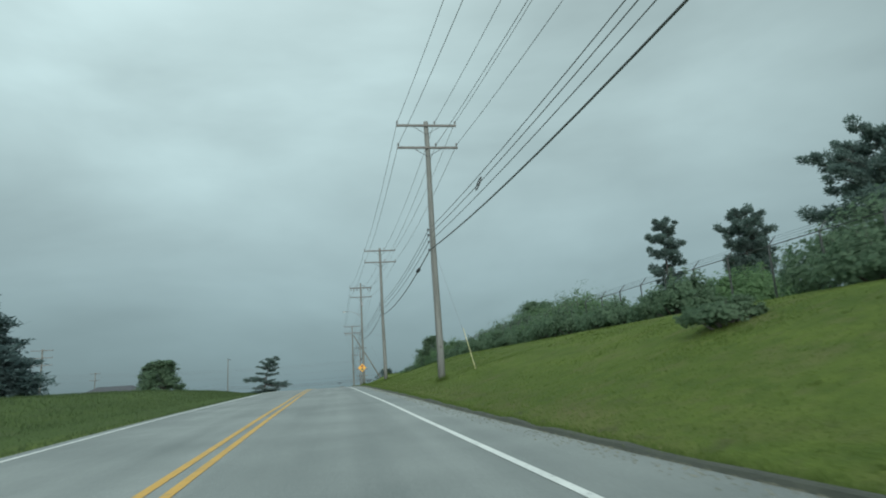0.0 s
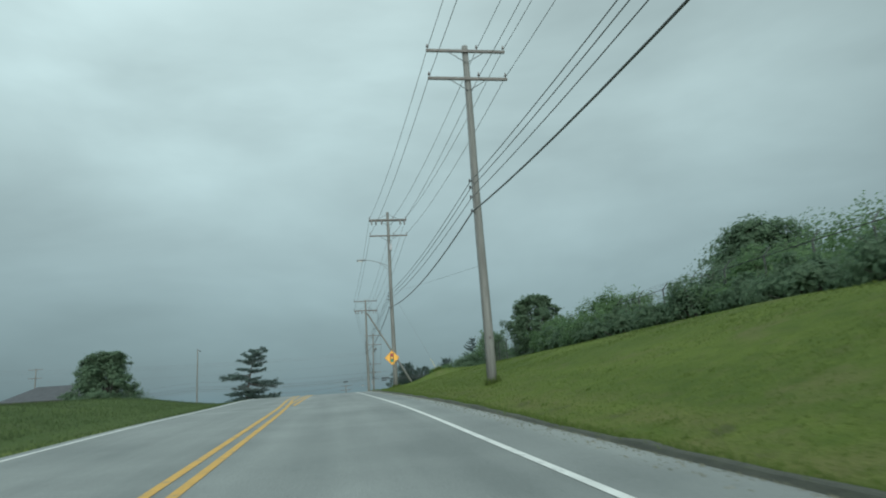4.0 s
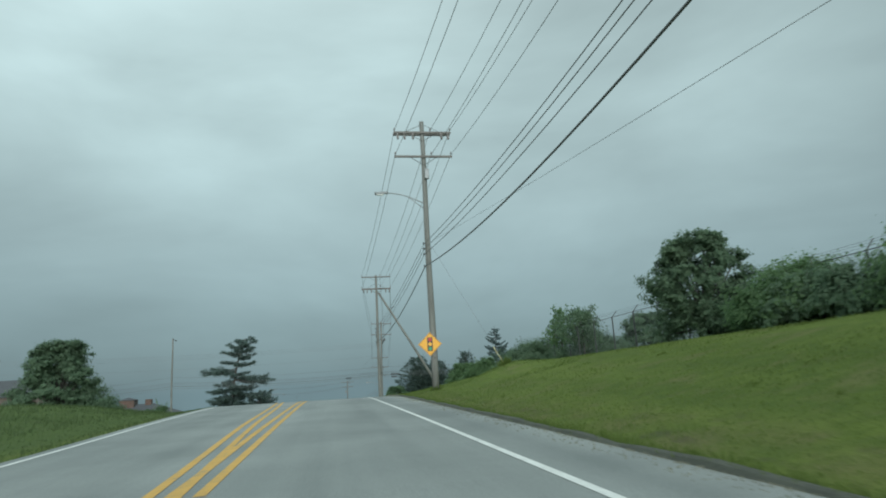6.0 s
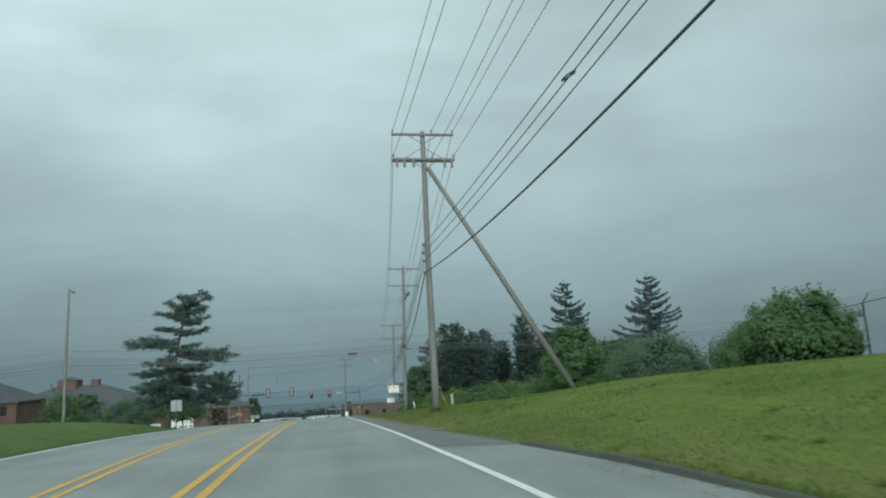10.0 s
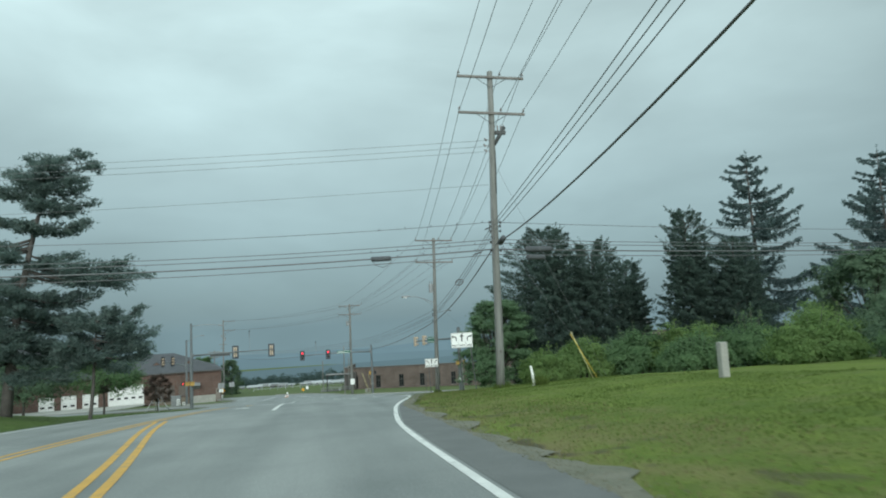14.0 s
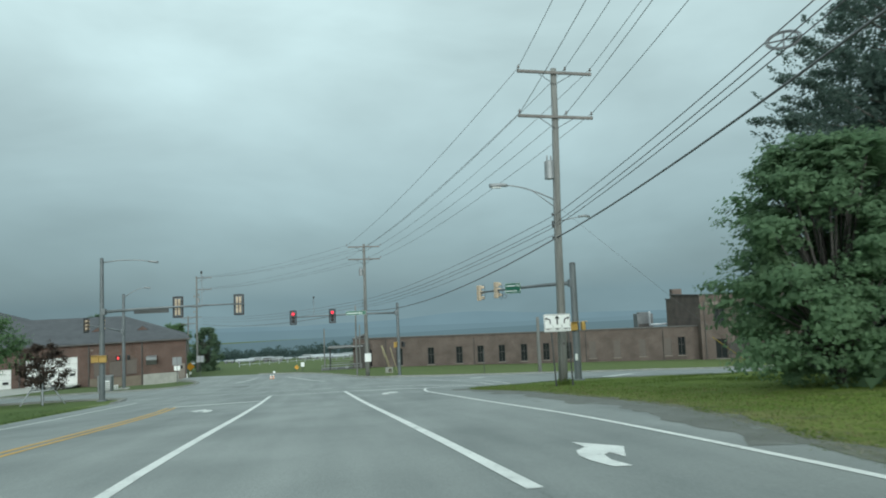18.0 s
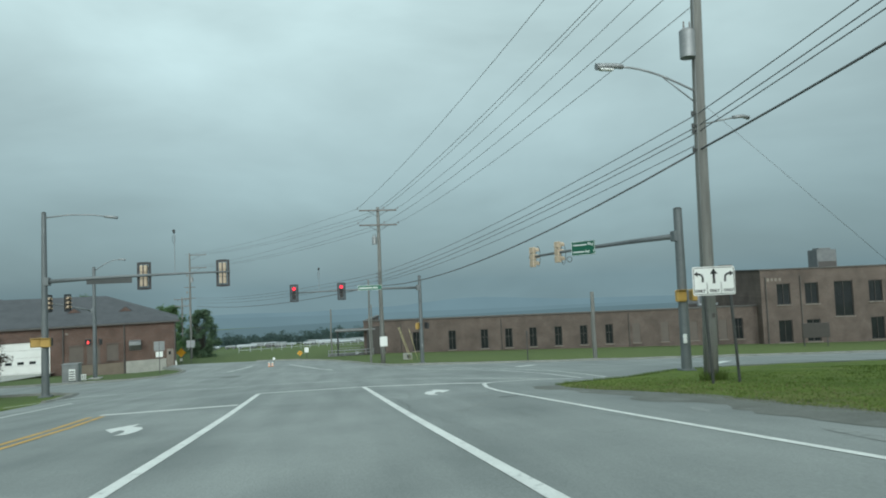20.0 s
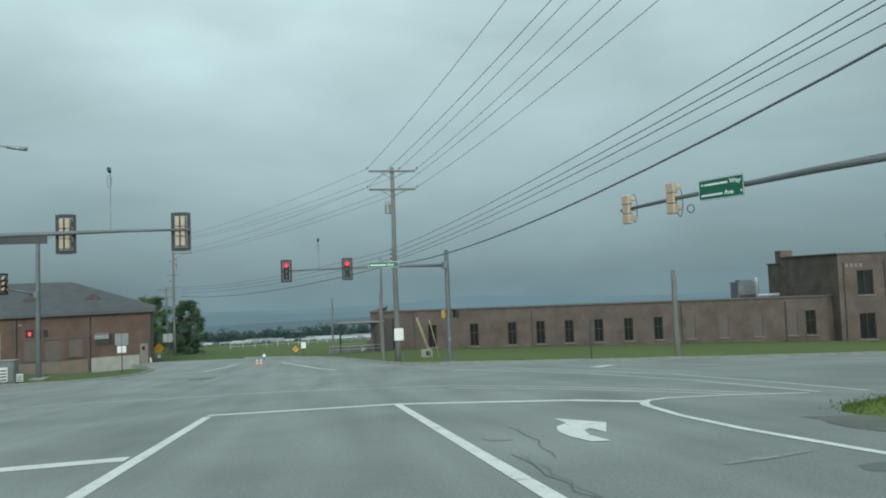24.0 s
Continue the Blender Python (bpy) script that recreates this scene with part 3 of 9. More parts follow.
# ---- mesh helpers ----
class Build:
    """Collects the faces of one mesh."""

    def __init__(self):
        self.v, self.f, self.s = [], [], []

    def add(self, verts, faces, smooth=False):
        o = len(self.v)
        self.v += [tuple(p) for p in verts]
        self.f += [tuple(i + o for i in f) for f in faces]
        self.s += [smooth] * len(faces)
        return self

    def box(self, c, size, m=None, bevel=0.0):
        x, y, z = (s / 2 for s in size)
        b = min(bevel, x * 0.9, y * 0.9, z * 0.9)
        if b > 0:
            vs, idx = [], {}
            for sx in (-1, 1):
                for sy in (-1, 1):
                    for sz in (-1, 1):
                        for ax in range(3):
                            p = [sx * (x - b), sy * (y - b), sz * (z - b)]
                            p[ax] = (sx * x, sy * y, sz * z)[ax]
                            idx[(sx, sy, sz, ax)] = len(vs)
                            vs.append(p)
            fs = []
            for ax in range(3):
                o1, o2 = [a for a in range(3) if a != ax]
                for s in (-1, 1):
                    ring = []
                    for a, c2 in ((-1, -1), (1, -1), (1, 1), (-1, 1)):
                        k = [0, 0, 0]
                        k[ax], k[o1], k[o2] = s, a, c2
                        ring.append(idx[(*k, ax)])
                    fs.append(tuple(ring if (s > 0) == (ax != 1) else ring[::-1]))
            for ax in range(3):
                o1, o2 = [a for a in range(3) if a != ax]
                for a in (-1, 1):
                    for c2 in (-1, 1):
                        k1, k2 = [0, 0, 0], [0, 0, 0]
                        k1[ax], k1[o1], k1[o2] = -1, a, c2
                        k2[ax], k2[o1], k2[o2] = 1, a, c2
                        fs.append((idx[(*k1, o1)], idx[(*k2, o1)], idx[(*k2, o2)], idx[(*k1, o2)]))
            for sx in (-1, 1):
                for sy in (-1, 1):
                    for sz in (-1, 1):
                        fs.append(tuple(idx[(sx, sy, sz, ax)] for ax in range(3)))
        else:
            vs = [(sx * x, sy * y, sz * z) for sx in (-1, 1) for sy in (-1, 1) for sz in (-1, 1)]
            fs = [(0, 1, 3, 2), (4, 6, 7, 5), (0, 4, 5, 1), (2, 3, 7, 6), (0, 2, 6, 4), (1, 5, 7, 3)]
        mm = m or Matrix()
        return self.add([mm @ (Vector(p) + Vector(c)) for p in vs], fs)

    def rod(self, a, b, r0, r1=None, n=8, cap=True):
        a, b = Vector(a), Vector(b)
        r1 = r0 if r1 is None else r1
        d = (b - a).normalized()
        u = d.orthogonal().normalized()
        w = d.cross(u)
        ring = [(math.cos(i * math.tau / n), math.sin(i * math.tau / n)) for i in range(n)]
        vs = [a + (u * p + w * q) * r0 for p, q in ring] + [b + (u * p + w * q) * r1 for p, q in ring]
        self.add(vs, [(i, (i + 1) % n, n + (i + 1) % n, n + i) for i in range(n)], True)
        if cap:
            self.add(vs, [tuple(range(n))[::-1], tuple(range(n, 2 * n))])
        return self

    def tube(self, pts, r, n=6, taper=None):
        pts = [Vector(p) for p in pts]
        vs = []
        u = None
        for i, p in enumerate(pts):
            d = (pts[min(i + 1, len(pts) - 1)] - pts[max(i - 1, 0)]).normalized()
            u = d.orthogonal() if u is None else u - d * u.dot(d)
            u = u.normalized() if u.length > 1e-6 else d.orthogonal().normalized()
            w = d.cross(u)
            rr = r if taper is None else r + (taper - r) * i / (len(pts) - 1)
            vs += [p + (u * math.cos(k * math.tau / n) + w * math.sin(k * math.tau / n)) * rr for k in range(n)]
        fs = [(i * n + k, i * n + (k + 1) % n, (i + 1) * n + (k + 1) % n, (i + 1) * n + k) for i in range(len(pts) - 1) for k in range(n)]
        fs2 = [tuple(range(n))[::-1], tuple(range(len(vs) - n, len(vs)))]
        o = len(self.v)
        self.add(vs, fs, True)
        self.f += [tuple(i + o for i in f) for f in fs2]
        self.s += [False, False]
        return self

    def ring(self, c, rx, rz, r, m=None, n=20):
        """A loop of thin tube in the xz plane round c."""
        mm = m or Matrix()
        pts = [mm @ (Vector(c) + Vector((rx * math.cos(k * math.tau / n), 0, rz * math.sin(k * math.tau / n)))) for k in range(n + 1)]
        return self.tube(pts, r, 5)

    def prism(self, outline, depth, m=None):
        """An outline in xz, drawn out along y by depth."""
        n = len(outline)
        mm = m or Matrix()
        vs = [mm @ Vector((x, 0, z)) for x, z in outline] + [mm @ Vector((x, depth, z)) for x, z in outline]
        return self.add(vs, [tuple(range(n)), tuple(range(n, 2 * n))[::-1]] + [(i, n + i, n + (i + 1) % n, (i + 1) % n) for i in range(n)])

    def mesh(self, name, mat):
        me = bpy.data.meshes.new(name)
        me.from_pydata(self.v, [], self.f)
        me.polygons.foreach_set("use_smooth", self.s)
        if mat:
            me.materials.append(mat)
        me.update()
        return me


def part(name, b, mat, parent, label="", at=None):
    ob = new(name, b.mesh(name, mat) if isinstance(b, Build) else b)
    ob.parent = parent
    if at is not None:
        ob.location = at
    if label:
        ob["label"] = label
    return ob


def thing(name, loc, label, category, group="", kind="", rz=0.0):
    ob = new(name)
    ob.empty_display_size = 0.3
    ob.location = loc
    ob.rotation_euler = (0, 0, radians(rz))
    return tagged(ob, label, category, group, kind)


def solid(name, b, mat, label, category, group="", kind="", loc=(0, 0, 0)):
    ob = new(name, b.mesh(name, mat))
    ob.location = loc
    return tagged(ob, label, category, group, kind)


def mesh_np(name, v, f, mat, smooth=False):
    """A mesh from arrays of points and of four-cornered faces."""
    me = bpy.data.meshes.new(name)
    me.vertices.add(len(v))
    me.vertices.foreach_set("co", np.asarray(v, np.float32).ravel())
    k = f.shape[1]
    me.loops.add(f.size)
    me.loops.foreach_set("vertex_index", f.astype(np.int32).ravel())
    me.polygons.add(len(f))
    me.polygons.foreach_set("loop_start", np.arange(0, f.size, k, dtype=np.int32))
    me.polygons.foreach_set("loop_total", np.full(len(f), k, np.int32))
    me.polygons.foreach_set("use_smooth", np.full(len(f), smooth))
    me.materials.append(mat)
    me.update(calc_edges=True)
    return me


def leaves(rng, c, size, aspect=0.6, flat=0.0, along=None, out=None):
    """One three-cornered leaf at each point of c: its points and faces. along: where the tips point; out: where the upper sides look."""
    n = len(c)
    if out is None:
        a = rng.normal(size=(n, 3)) if along is None else along + 0.35 * rng.normal(size=(n, 3))
        a[:, 2] *= 1 - flat
        b = rng.normal(size=(n, 3))
    else:
        nn = out + rng.normal(size=(n, 3)) * 0.38 + np.array([0, 0, 0.45])
        nn /= np.linalg.norm(nn, axis=1, keepdims=True) + 1e-9
        a = rng.normal(size=(n, 3)) if along is None else along + 0.35 * rng.normal(size=(n, 3))
        a -= nn * (a * nn).sum(1, keepdims=True)
        b = np.cross(nn, a)
    a /= np.linalg.norm(a, axis=1, keepdims=True) + 1e-9
    b -= a * (a * b).sum(1, keepdims=True)
    b[:, 2] *= 1 - flat
    b /= np.linalg.norm(b, axis=1, keepdims=True) + 1e-9
    s = (size * rng.uniform(0.6, 1.35, n))[:, None]
    w = s * aspect * 0.62
    v = np.stack([c - a * s * 0.42 - b * w, c - a * s * 0.42 + b * w, c + a * s * 0.62], 1).reshape(-1, 3)
    return v, np.arange(3 * n).reshape(n, 3)


def unit(v):
    return v / (np.linalg.norm(v, axis=-1, keepdims=True) + 1e-9)


from mathutils.geometry import tessellate_polygon

# ---- ground ----
def spaced(limit, first, grow, cap):
    out, step = [0.0], first
    while out[-1] < limit:
        out.append(out[-1] + step)
        step = min(step * grow, cap(out[-1]))
    return np.array(out)


rows_y = np.concatenate([-spaced(250, 2, 1.25, lambda d: 40)[::-1][:-1] - 40, np.arange(-40, 262, 1.0), 262 + spaced(2600, 1.5, 1.12, lambda d: 150)])
off = spaced(2600, 0.5, 1.05, lambda d: 1.2 if d < 26 else 3.0 if d < 60 else d * 0.16)
xl, xr = np.interp(rows_y, *EDGE_L), np.interp(rows_y, *EDGE_R)
cols = [xl - d for d in off[::-1]] + [xl + (xr - xl) * k / 6 for k in range(1, 6)] + [xr + d for d in off]
gx = np.stack(cols, 1)
gy = np.repeat(rows_y[:, None], gx.shape[1], 1)
gz = height(gx, gy)
bumps = np.array([[noise.noise((x * 0.35, y * 0.35, 0)) for x in np.arange(0, 40, 1.0)] for y in np.arange(0, 40, 1.0)])
gz += 0.05 * bumps[(np.abs(gy).astype(int)) % 40, (np.abs(gx).astype(int)) % 40] * np.clip((np.maximum(gx - xr[:, None], xl[:, None] - gx) - 1.5) / 4, 0, 1)
nr, nc = gx.shape
gi = np.arange(nr * nc).reshape(nr, nc)
gf = np.stack([gi[:-1, :-1], gi[:-1, 1:], gi[1:, 1:], gi[1:, :-1]], -1).reshape(-1, 4)
worn_r = np.clip(1 - (gx - xr[:, None]) / np.interp(gy, [118, 130, 150, 172, 185, 205], [0.1, 3.2, 4.6, 3.6, 2.4, 1.6]), 0, 1) * smooth01((gy - 112) / 12) * (gx > xr[:, None] - 0.5)
worn_b = 0.55 * np.exp(-((gx - xr[:, None] - 0.9) / 0.8) ** 2) * (gy < 122)
worn = np.maximum(worn_r * (gy < 209), worn_b)
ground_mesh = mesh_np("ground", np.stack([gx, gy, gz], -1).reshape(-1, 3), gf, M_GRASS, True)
lush = smooth01((xl[:, None] - gx - 0.6) / 1.6)
ground_mesh.attributes.new("lush", "FLOAT", "POINT").data.foreach_set("value", lush.ravel().astype(np.float32))
ground_mesh.attributes.new("worn", "FLOAT", "POINT").data.foreach_set("value", worn.ravel().astype(np.float32))
tagged(new("ground", ground_mesh),
       "mown green grass on verges, bank and fields", "grass", kind="structure")


def draped(points, lift, name, mat, step=2.5, skirt=0.0):
    """A flat outline laid onto the ground, a little above it."""
    bm = bmesh.new()
    bv = [bm.verts.new((x, y, 0)) for x, y in points]
    for tri in tessellate_polygon([[Vector((x, y, 0)) for x, y in points]]):
        bm.faces.new([bv[i] for i in tri])
    y0, y1 = min(p[1] for p in points), max(p[1] for p in points)
    for k in range(int((y1 - y0) / step)):
        bmesh.ops.bisect_plane(bm, geom=bm.verts[:] + bm.edges[:] + bm.faces[:], plane_co=(0, y0 + (k + 1) * step, 0), plane_no=(0, 1, 0))
    for x in (6, 14, 24, 40):
        if min(p[0] for p in points) < x < max(p[0] for p in points):
            bmesh.ops.bisect_plane(bm, geom=bm.verts[:] + bm.edges[:] + bm.faces[:], plane_co=(x, 0, 0), plane_no=(1, 0, 0))
    for v in bm.verts:
        v.co.z = surface(v.co.x, v.co.y) + lift
    bmesh.ops.recalc_face_normals(bm, faces=bm.faces)
    if sum(f.normal.z for f in bm.faces) < 0:
        bmesh.ops.reverse_faces(bm, faces=bm.faces)
    if skirt:
        rim = bmesh.ops.extrude_edge_only(bm, edges=[e for e in bm.edges if len(e.link_faces) == 1])
        for v in rim["geom"]:
            if isinstance(v, bmesh.types.BMVert):
                v.co.z -= skirt
    me = bpy.data.meshes.new(name)
    bm.to_mesh(me)
    bm.free()
    me.materials.append(mat)
    return me


def surface(x, y):
    """Height of the paved surface, which has no banks."""
    return float(road_z(y) - 0.027 * min(max(x - 6, 0), 60) * float(smooth01((y - 203) / 10)))


def curve(table, y0, y1, step=4.0):
    ys = np.arange(y0, y1 + 0.01, step)
    return [(float(np.interp(y, *table)), float(y)) for y in ys]


right_side = curve(EDGE_R, -60, 200, 2.0) + curve(EDGE_R, 200.8, 206.4, 0.8)
corner_r = [(5.7, 207.2), (6.35, 207.9), (7.8, 208.6), (9.4, 209.5), (11.2, 211.6), (13.4, 213.8), (17, 215.4), (24, 215.3), (34, 213.6), (90, 201.5)]
corner_r2 = [(92, 213.2), (34, 226.0), (17, 230.2), (8, 233.0), (5.0, 234.4), (3.4, 236.6), (2.4, 240), (1.6, 244), (0.4, 248)]
north = [(-1.4, 252), (-4.2, 256), (-8.5, 260), (-15, 263.4), (-17.5, 263.6), (-17.2, 258)]
corner_l2 = [(-14.6, 252.5), (-13.2, 248.5), (-13.0, 245), (-13.6, 241.5), (-15.6, 239.6), (-19, 239.2), (-40, 243), (-90, 252)]
corner_l = [(-90, 241), (-40, 232), (-20, 228.6), (-16.2, 227.6), (-13.6, 225.2), (-12.7, 221.5)]
left_side = curve(EDGE_L, -60, 216)[::-1]
tagged(new("road", draped(right_side + corner_r + corner_r2 + north + corner_l2 + corner_l + left_side, 0.04, "road", M_ROAD, 1.0, 0.15)),
       "worn grey asphalt road and crossing", "road", kind="structure")


def stripe(name, pts, width, mat, label, lift=0.046, step=1.0):
    """A painted line along pts."""
    fine = []
    for (xa, ya), (xb, yb) in zip(pts, pts[1:]):
        k = max(1, int(math.hypot(xb - xa, yb - ya) / step))
        fine += [(xa + (xb - xa) * i / k, ya + (yb - ya) * i / k) for i in range(k)]
    fine.append(pts[-1])
    b = Build()
    vs = []
    for i, p in enumerate(fine):
        q, r = fine[max(i - 1, 0)], fine[min(i + 1, len(fine) - 1)]
        dx, dy = r[0] - q[0], r[1] - q[1]
        n = math.hypot(dx, dy)
        w = width / 2 * (1 + 0.06 * noise.noise((p[0] * 3, p[1] * 3, 0)))
        for s in (-1, 1):
            x, y = p[0] + s * dy / n * w, p[1] - s * dx / n * w
            vs.append((x, y, surface(x, y) + lift))
    b.add(vs, [(2 * i, 2 * i + 1, 2 * i + 3, 2 * i + 2) for i in range(len(fine) - 1)])
    return solid(name, b, mat, label, "road marking", "painted lines on the road", "structure")


def knots(ys, xs, y0, y1, shift=0.0, step=3.0):
    n = max(2, int((y1 - y0) / step))
    raw = [(float(np.interp(y, ys, xs)) + shift, float(y)) for y in np.linspace(y0, y1, n + 1)]
    return [raw[0]] + [((a[0] + 2 * b[0] + c[0]) / 4, b[1]) for a, b, c in zip(raw, raw[1:], raw[2:])] + [raw[-1]]


W_R = ([-60, 0, 16, 60, 82, 95, 103, 112, 120, 134, 150, 158, 162, 165, 169.4, 172.2, 178, 182, 190, 203, 206, 208.4, 209.5], [2.35, 2.22, 2.06, 1.93, 1.72, 1.55, 1.5, 1.42, 1.2, 1.03, 0.93, 0.92, 0.98, 1.25, 1.72, 2.2, 3.35, 3.85, 4.08, 3.9, 3.72, 3.78, 4.12])
W_L = ([-60, 0, 20, 45, 70, 80, 90, 100, 112.7, 116, 123, 135, 150, 163, 180, 198, 216], [-5.4, -5.5, -5.7, -6.05, -5.95, -6.1, -6.5, -6.72, -7.6, -7.85, -8.6, -9.75, -10.75, -10.85, -10.4, -10.1, -10.6])
Y_A = ([-60, 0, 30, 38, 49, 63, 67, 72, 76, 84, 88.5, 95.7, 100, 103.2, 110, 116, 128, 140, 147.4, 151, 158.4, 163, 170, 177, 183, 192, 205, 208], [-1.85, -1.85, -1.95, -2.06, -2.13, -2.17, -2.22, -2.36, -2.52, -2.88, -2.97, -3.13, -3.3, -3.47, -3.85, -4.22, -5.1, -5.77, -6.18, -6.32, -6.56, -6.62, -6.4, -6.1, -6.05, -6.3, -6.65, -7.0])
Y_B = ([66, 73, 84, 95, 105, 110, 116, 137, 141, 146, 150, 152.4, 154.7, 156.5, 158.4, 161.6, 166.3, 171.5], [-2.12, -2.16, -2.2, -2.2, -2.2, -2.26, -2.32, -2.6, -2.68, -2.62, -2.66, -2.78, -3.08, -3.38, -3.7, -4.32, -5.25, -6.0])
stripe("edge_line", knots(*W_R, -60, 209.5, step=1.5), 0.118, M_WHITE, "solid white edge line, slightly worn")
stripe("edge_line", knots(*W_L, -60, 216), 0.12, M_WHITE, "solid white edge line, slightly worn")
for s in (-0.155, 0.155):
    stripe("centre_line", knots(*Y_A, -60, 207.5, s), 0.13, M_YELLOW, "solid yellow centre line, worn")
    stripe("centre_line", knots(*Y_B, 73, 171, s, 2.0), 0.135, M_YELLOW, "solid yellow line round a painted island")
stripe("lane_line", [(-2.5, 173.5), (-2.9, 187), (-3.2, 205), (-3.4, 213.3)], 0.17, M_WHITE, "solid white turn lane line")
stripe("lane_line", [(1.17, 184.2), (1.0, 190), (0.4, 213.0)], 0.16, M_WHITE, "solid white turn lane line, worn")
stripe("stop_line", [(-7.0, 208.0), (-3.42, 208.15)], 0.36, M_WHITE, "broad white stop line")
stripe("stop_line", [(-3.45, 213.6), (0.4, 213.1), (1.5, 212.45), (3.5, 211.2), (4.4, 210.05)], 0.27, M_WHITE, "broad white stop line")
stripe("edge_line", [(-0.6, 235.5), (-1.6, 238.5), (-2.6, 243), (-4.4, 249)], 0.14, M_WHITE, "white edge line of the far road")
stripe("edge_line", [(-8.9, 243), (-7.8, 250)], 0.16, M_WHITE, "short white line of the far road")
stripe("edge_line", [(4.1, 209.45), (4.25, 209.85), (4.5, 210.2), (4.95, 210.35), (6.0, 210.05), (7.3, 209.7)], 0.15, M_WHITE, "white line curving round the corner", 0.048, 0.3)
stripe("guide_line", [(6.5, 227.6), (8.5, 222.7), (9.2, 217.5), (8.9, 212.5), (8.4, 209.6)], 0.09, M_WHITE, "thin worn white guide line over the crossing")
stripe("guide_line", [(4.7, 228.3), (7.6, 220.3), (8.0, 214.3), (7.6, 209.8)], 0.10, M_WHITE, "thin worn white guide line over the crossing")
stripe("crosswalk_line", [(-10.5, 221.4), (-2.9, 220.7), (2.5, 218.0), (4.4, 214.9), (5.8, 212.1), (6.7, 210.2)], 0.07, M_WHITE, "thin worn white crossing line")
stripe("crosswalk_line", [(2.3, 217.0), (4.2, 214.2), (5.4, 211.9), (6.2, 210.2)], 0.07, M_WHITE, "thin worn white crossing line")
stripe("stop_line", [(9.9, 225.0), (11.4, 226.7)], 0.5, M_WHITE, "short broad white mark of the side road")
stripe("stop_line", [(16.5, 216.4), (20.6, 221.0)], 0.5, M_WHITE, "broad white stop line of the side road")
stripe("edge_line", [(-13.0, 216.0), (-12.0, 221.4), (-10.4, 221.0)], 0.1, M_WHITE, "thin white line at the corner")


def turn_arrow(x, y, side, rz=0.0, k=1.0):
    """A painted turn arrow, 2.4 m long, bending to one side."""
    s = side
    out = [(-0.24 * s, -1.0), (-0.02 * s, -1.05), (-0.06 * s, -0.55), (0.04 * s, -0.12), (0.18 * s, 0.02), (0.20 * s, -0.42), (0.58 * s, 0.42), (0.14 * s, 1.28), (0.10 * s, 0.66), (-0.14 * s, 0.40), (-0.28 * s, -0.05), (-0.30 * s, -0.5)]
    ca, sa = math.cos(radians(rz)), math.sin(radians(rz))
    pts = [(x + k * (p * ca - q * sa), y + k * (p * sa + q * ca)) for p, q in (out if s > 0 else out[::-1])]
    ob = new("turn_arrow", draped(pts, 0.047, "turn_arrow", M_WHITE, 0.5))
    tagged(ob, "white painted %s-turn arrow on the asphalt" % ("right" if s > 0 else "left"), "road marking", "painted arrows", "structure")


for x, y in ((2.42, 185.7), (2.12, 207.5)):
    turn_arrow(x, y, 1, 0.0, 0.86 if y < 200 else 1.0)
for x, y in ((-4.4, 180.6), (-4.85, 203.0)):
    turn_arrow(x, y, -1)


# ---- kerbs, patches and cracks ----
def kerb(name, pts, mat, label, high=0.13, wide=0.2, side=1):
    """A kerb along pts, rising from the paved surface; side: where its back lies."""
    b, vs = Build(), []
    for i, p in enumerate(pts):
        q, r = pts[max(i - 1, 0)], pts[min(i + 1, len(pts) - 1)]
        dx, dy = r[0] - q[0], r[1] - q[1]
        n = math.hypot(dx, dy)
        nx, ny = side * dy / n, -side * dx / n
        j = 0.04 * noise.noise((p[0], p[1] * 0.8, 3)) + 0.02 * noise.noise((p[0], p[1] * 3.1, 7))
        z0 = surface(p[0], p[1]) + 0.02
        for o, h in ((-0.04, 0.0), (0.02, high * 0.85 + j), (0.06, high + j), (wide + j, high + j), (wide + 0.08, -0.1)):
            vs.append((p[0] + nx * o, p[1] + ny * o, z0 + h))
    fs = [(5 * i + k, 5 * i + k + 1, 5 * i + k + 6, 5 * i + k + 5) for i in range(len(pts) - 1) for k in range(4)]
    b.add(vs, fs)
    b.add(vs[:5], [(0, 1, 2, 3, 4)])
    b.add(vs[-5:], [(4, 3, 2, 1, 0)])
    return solid(name, b, mat, label, "kerb", "", "structure")


def fine_line(pts, step=1.0):
    out = []
    for a, c in zip(pts, pts[1:]):
        k = max(1, int(math.hypot(c[0] - a[0], c[1] - a[1]) / step))
        out += [(a[0] + (c[0] - a[0]) * i / k, a[1] + (c[1] - a[1]) * i / k) for i in range(k)]
    return out + [pts[-1]]


kerb("kerb", curve(EDGE_R, -60, 119.5, 0.8), M_KERB, "low dark asphalt kerb, crumbling, with grass behind", 0.085, 0.12)
kerb("kerb", fine_line([(92, 213.2), (34, 226.0), (17, 230.2), (8, 233.0), (5.0, 234.4), (3.4, 236.6), (2.4, 240), (1.6, 244), (0.4, 248), (-1.4, 252), (-4.2, 256), (-8.5, 260)]), M_KERB_C, "pale concrete kerb round the lawn", 0.14, 0.18, 1)
kerb("kerb", fine_line([(-17.2, 258), (-14.6, 252.5), (-13.2, 248.5), (-13.0, 245), (-13.6, 241.5), (-15.6, 239.6), (-19, 239.2), (-40, 243), (-60, 246.6)]), M_KERB_C, "pale concrete kerb round the lawn", 0.14, 0.18, 1)
kerb("kerb", fine_line([(-60, 235.6), (-40, 232), (-20, 228.6), (-16.2, 227.6), (-13.6, 225.2), (-12.7, 221.5), (-12.3, 218)]), M_KERB_C, "pale concrete kerb at the corner", 0.12, 0.18, 1)

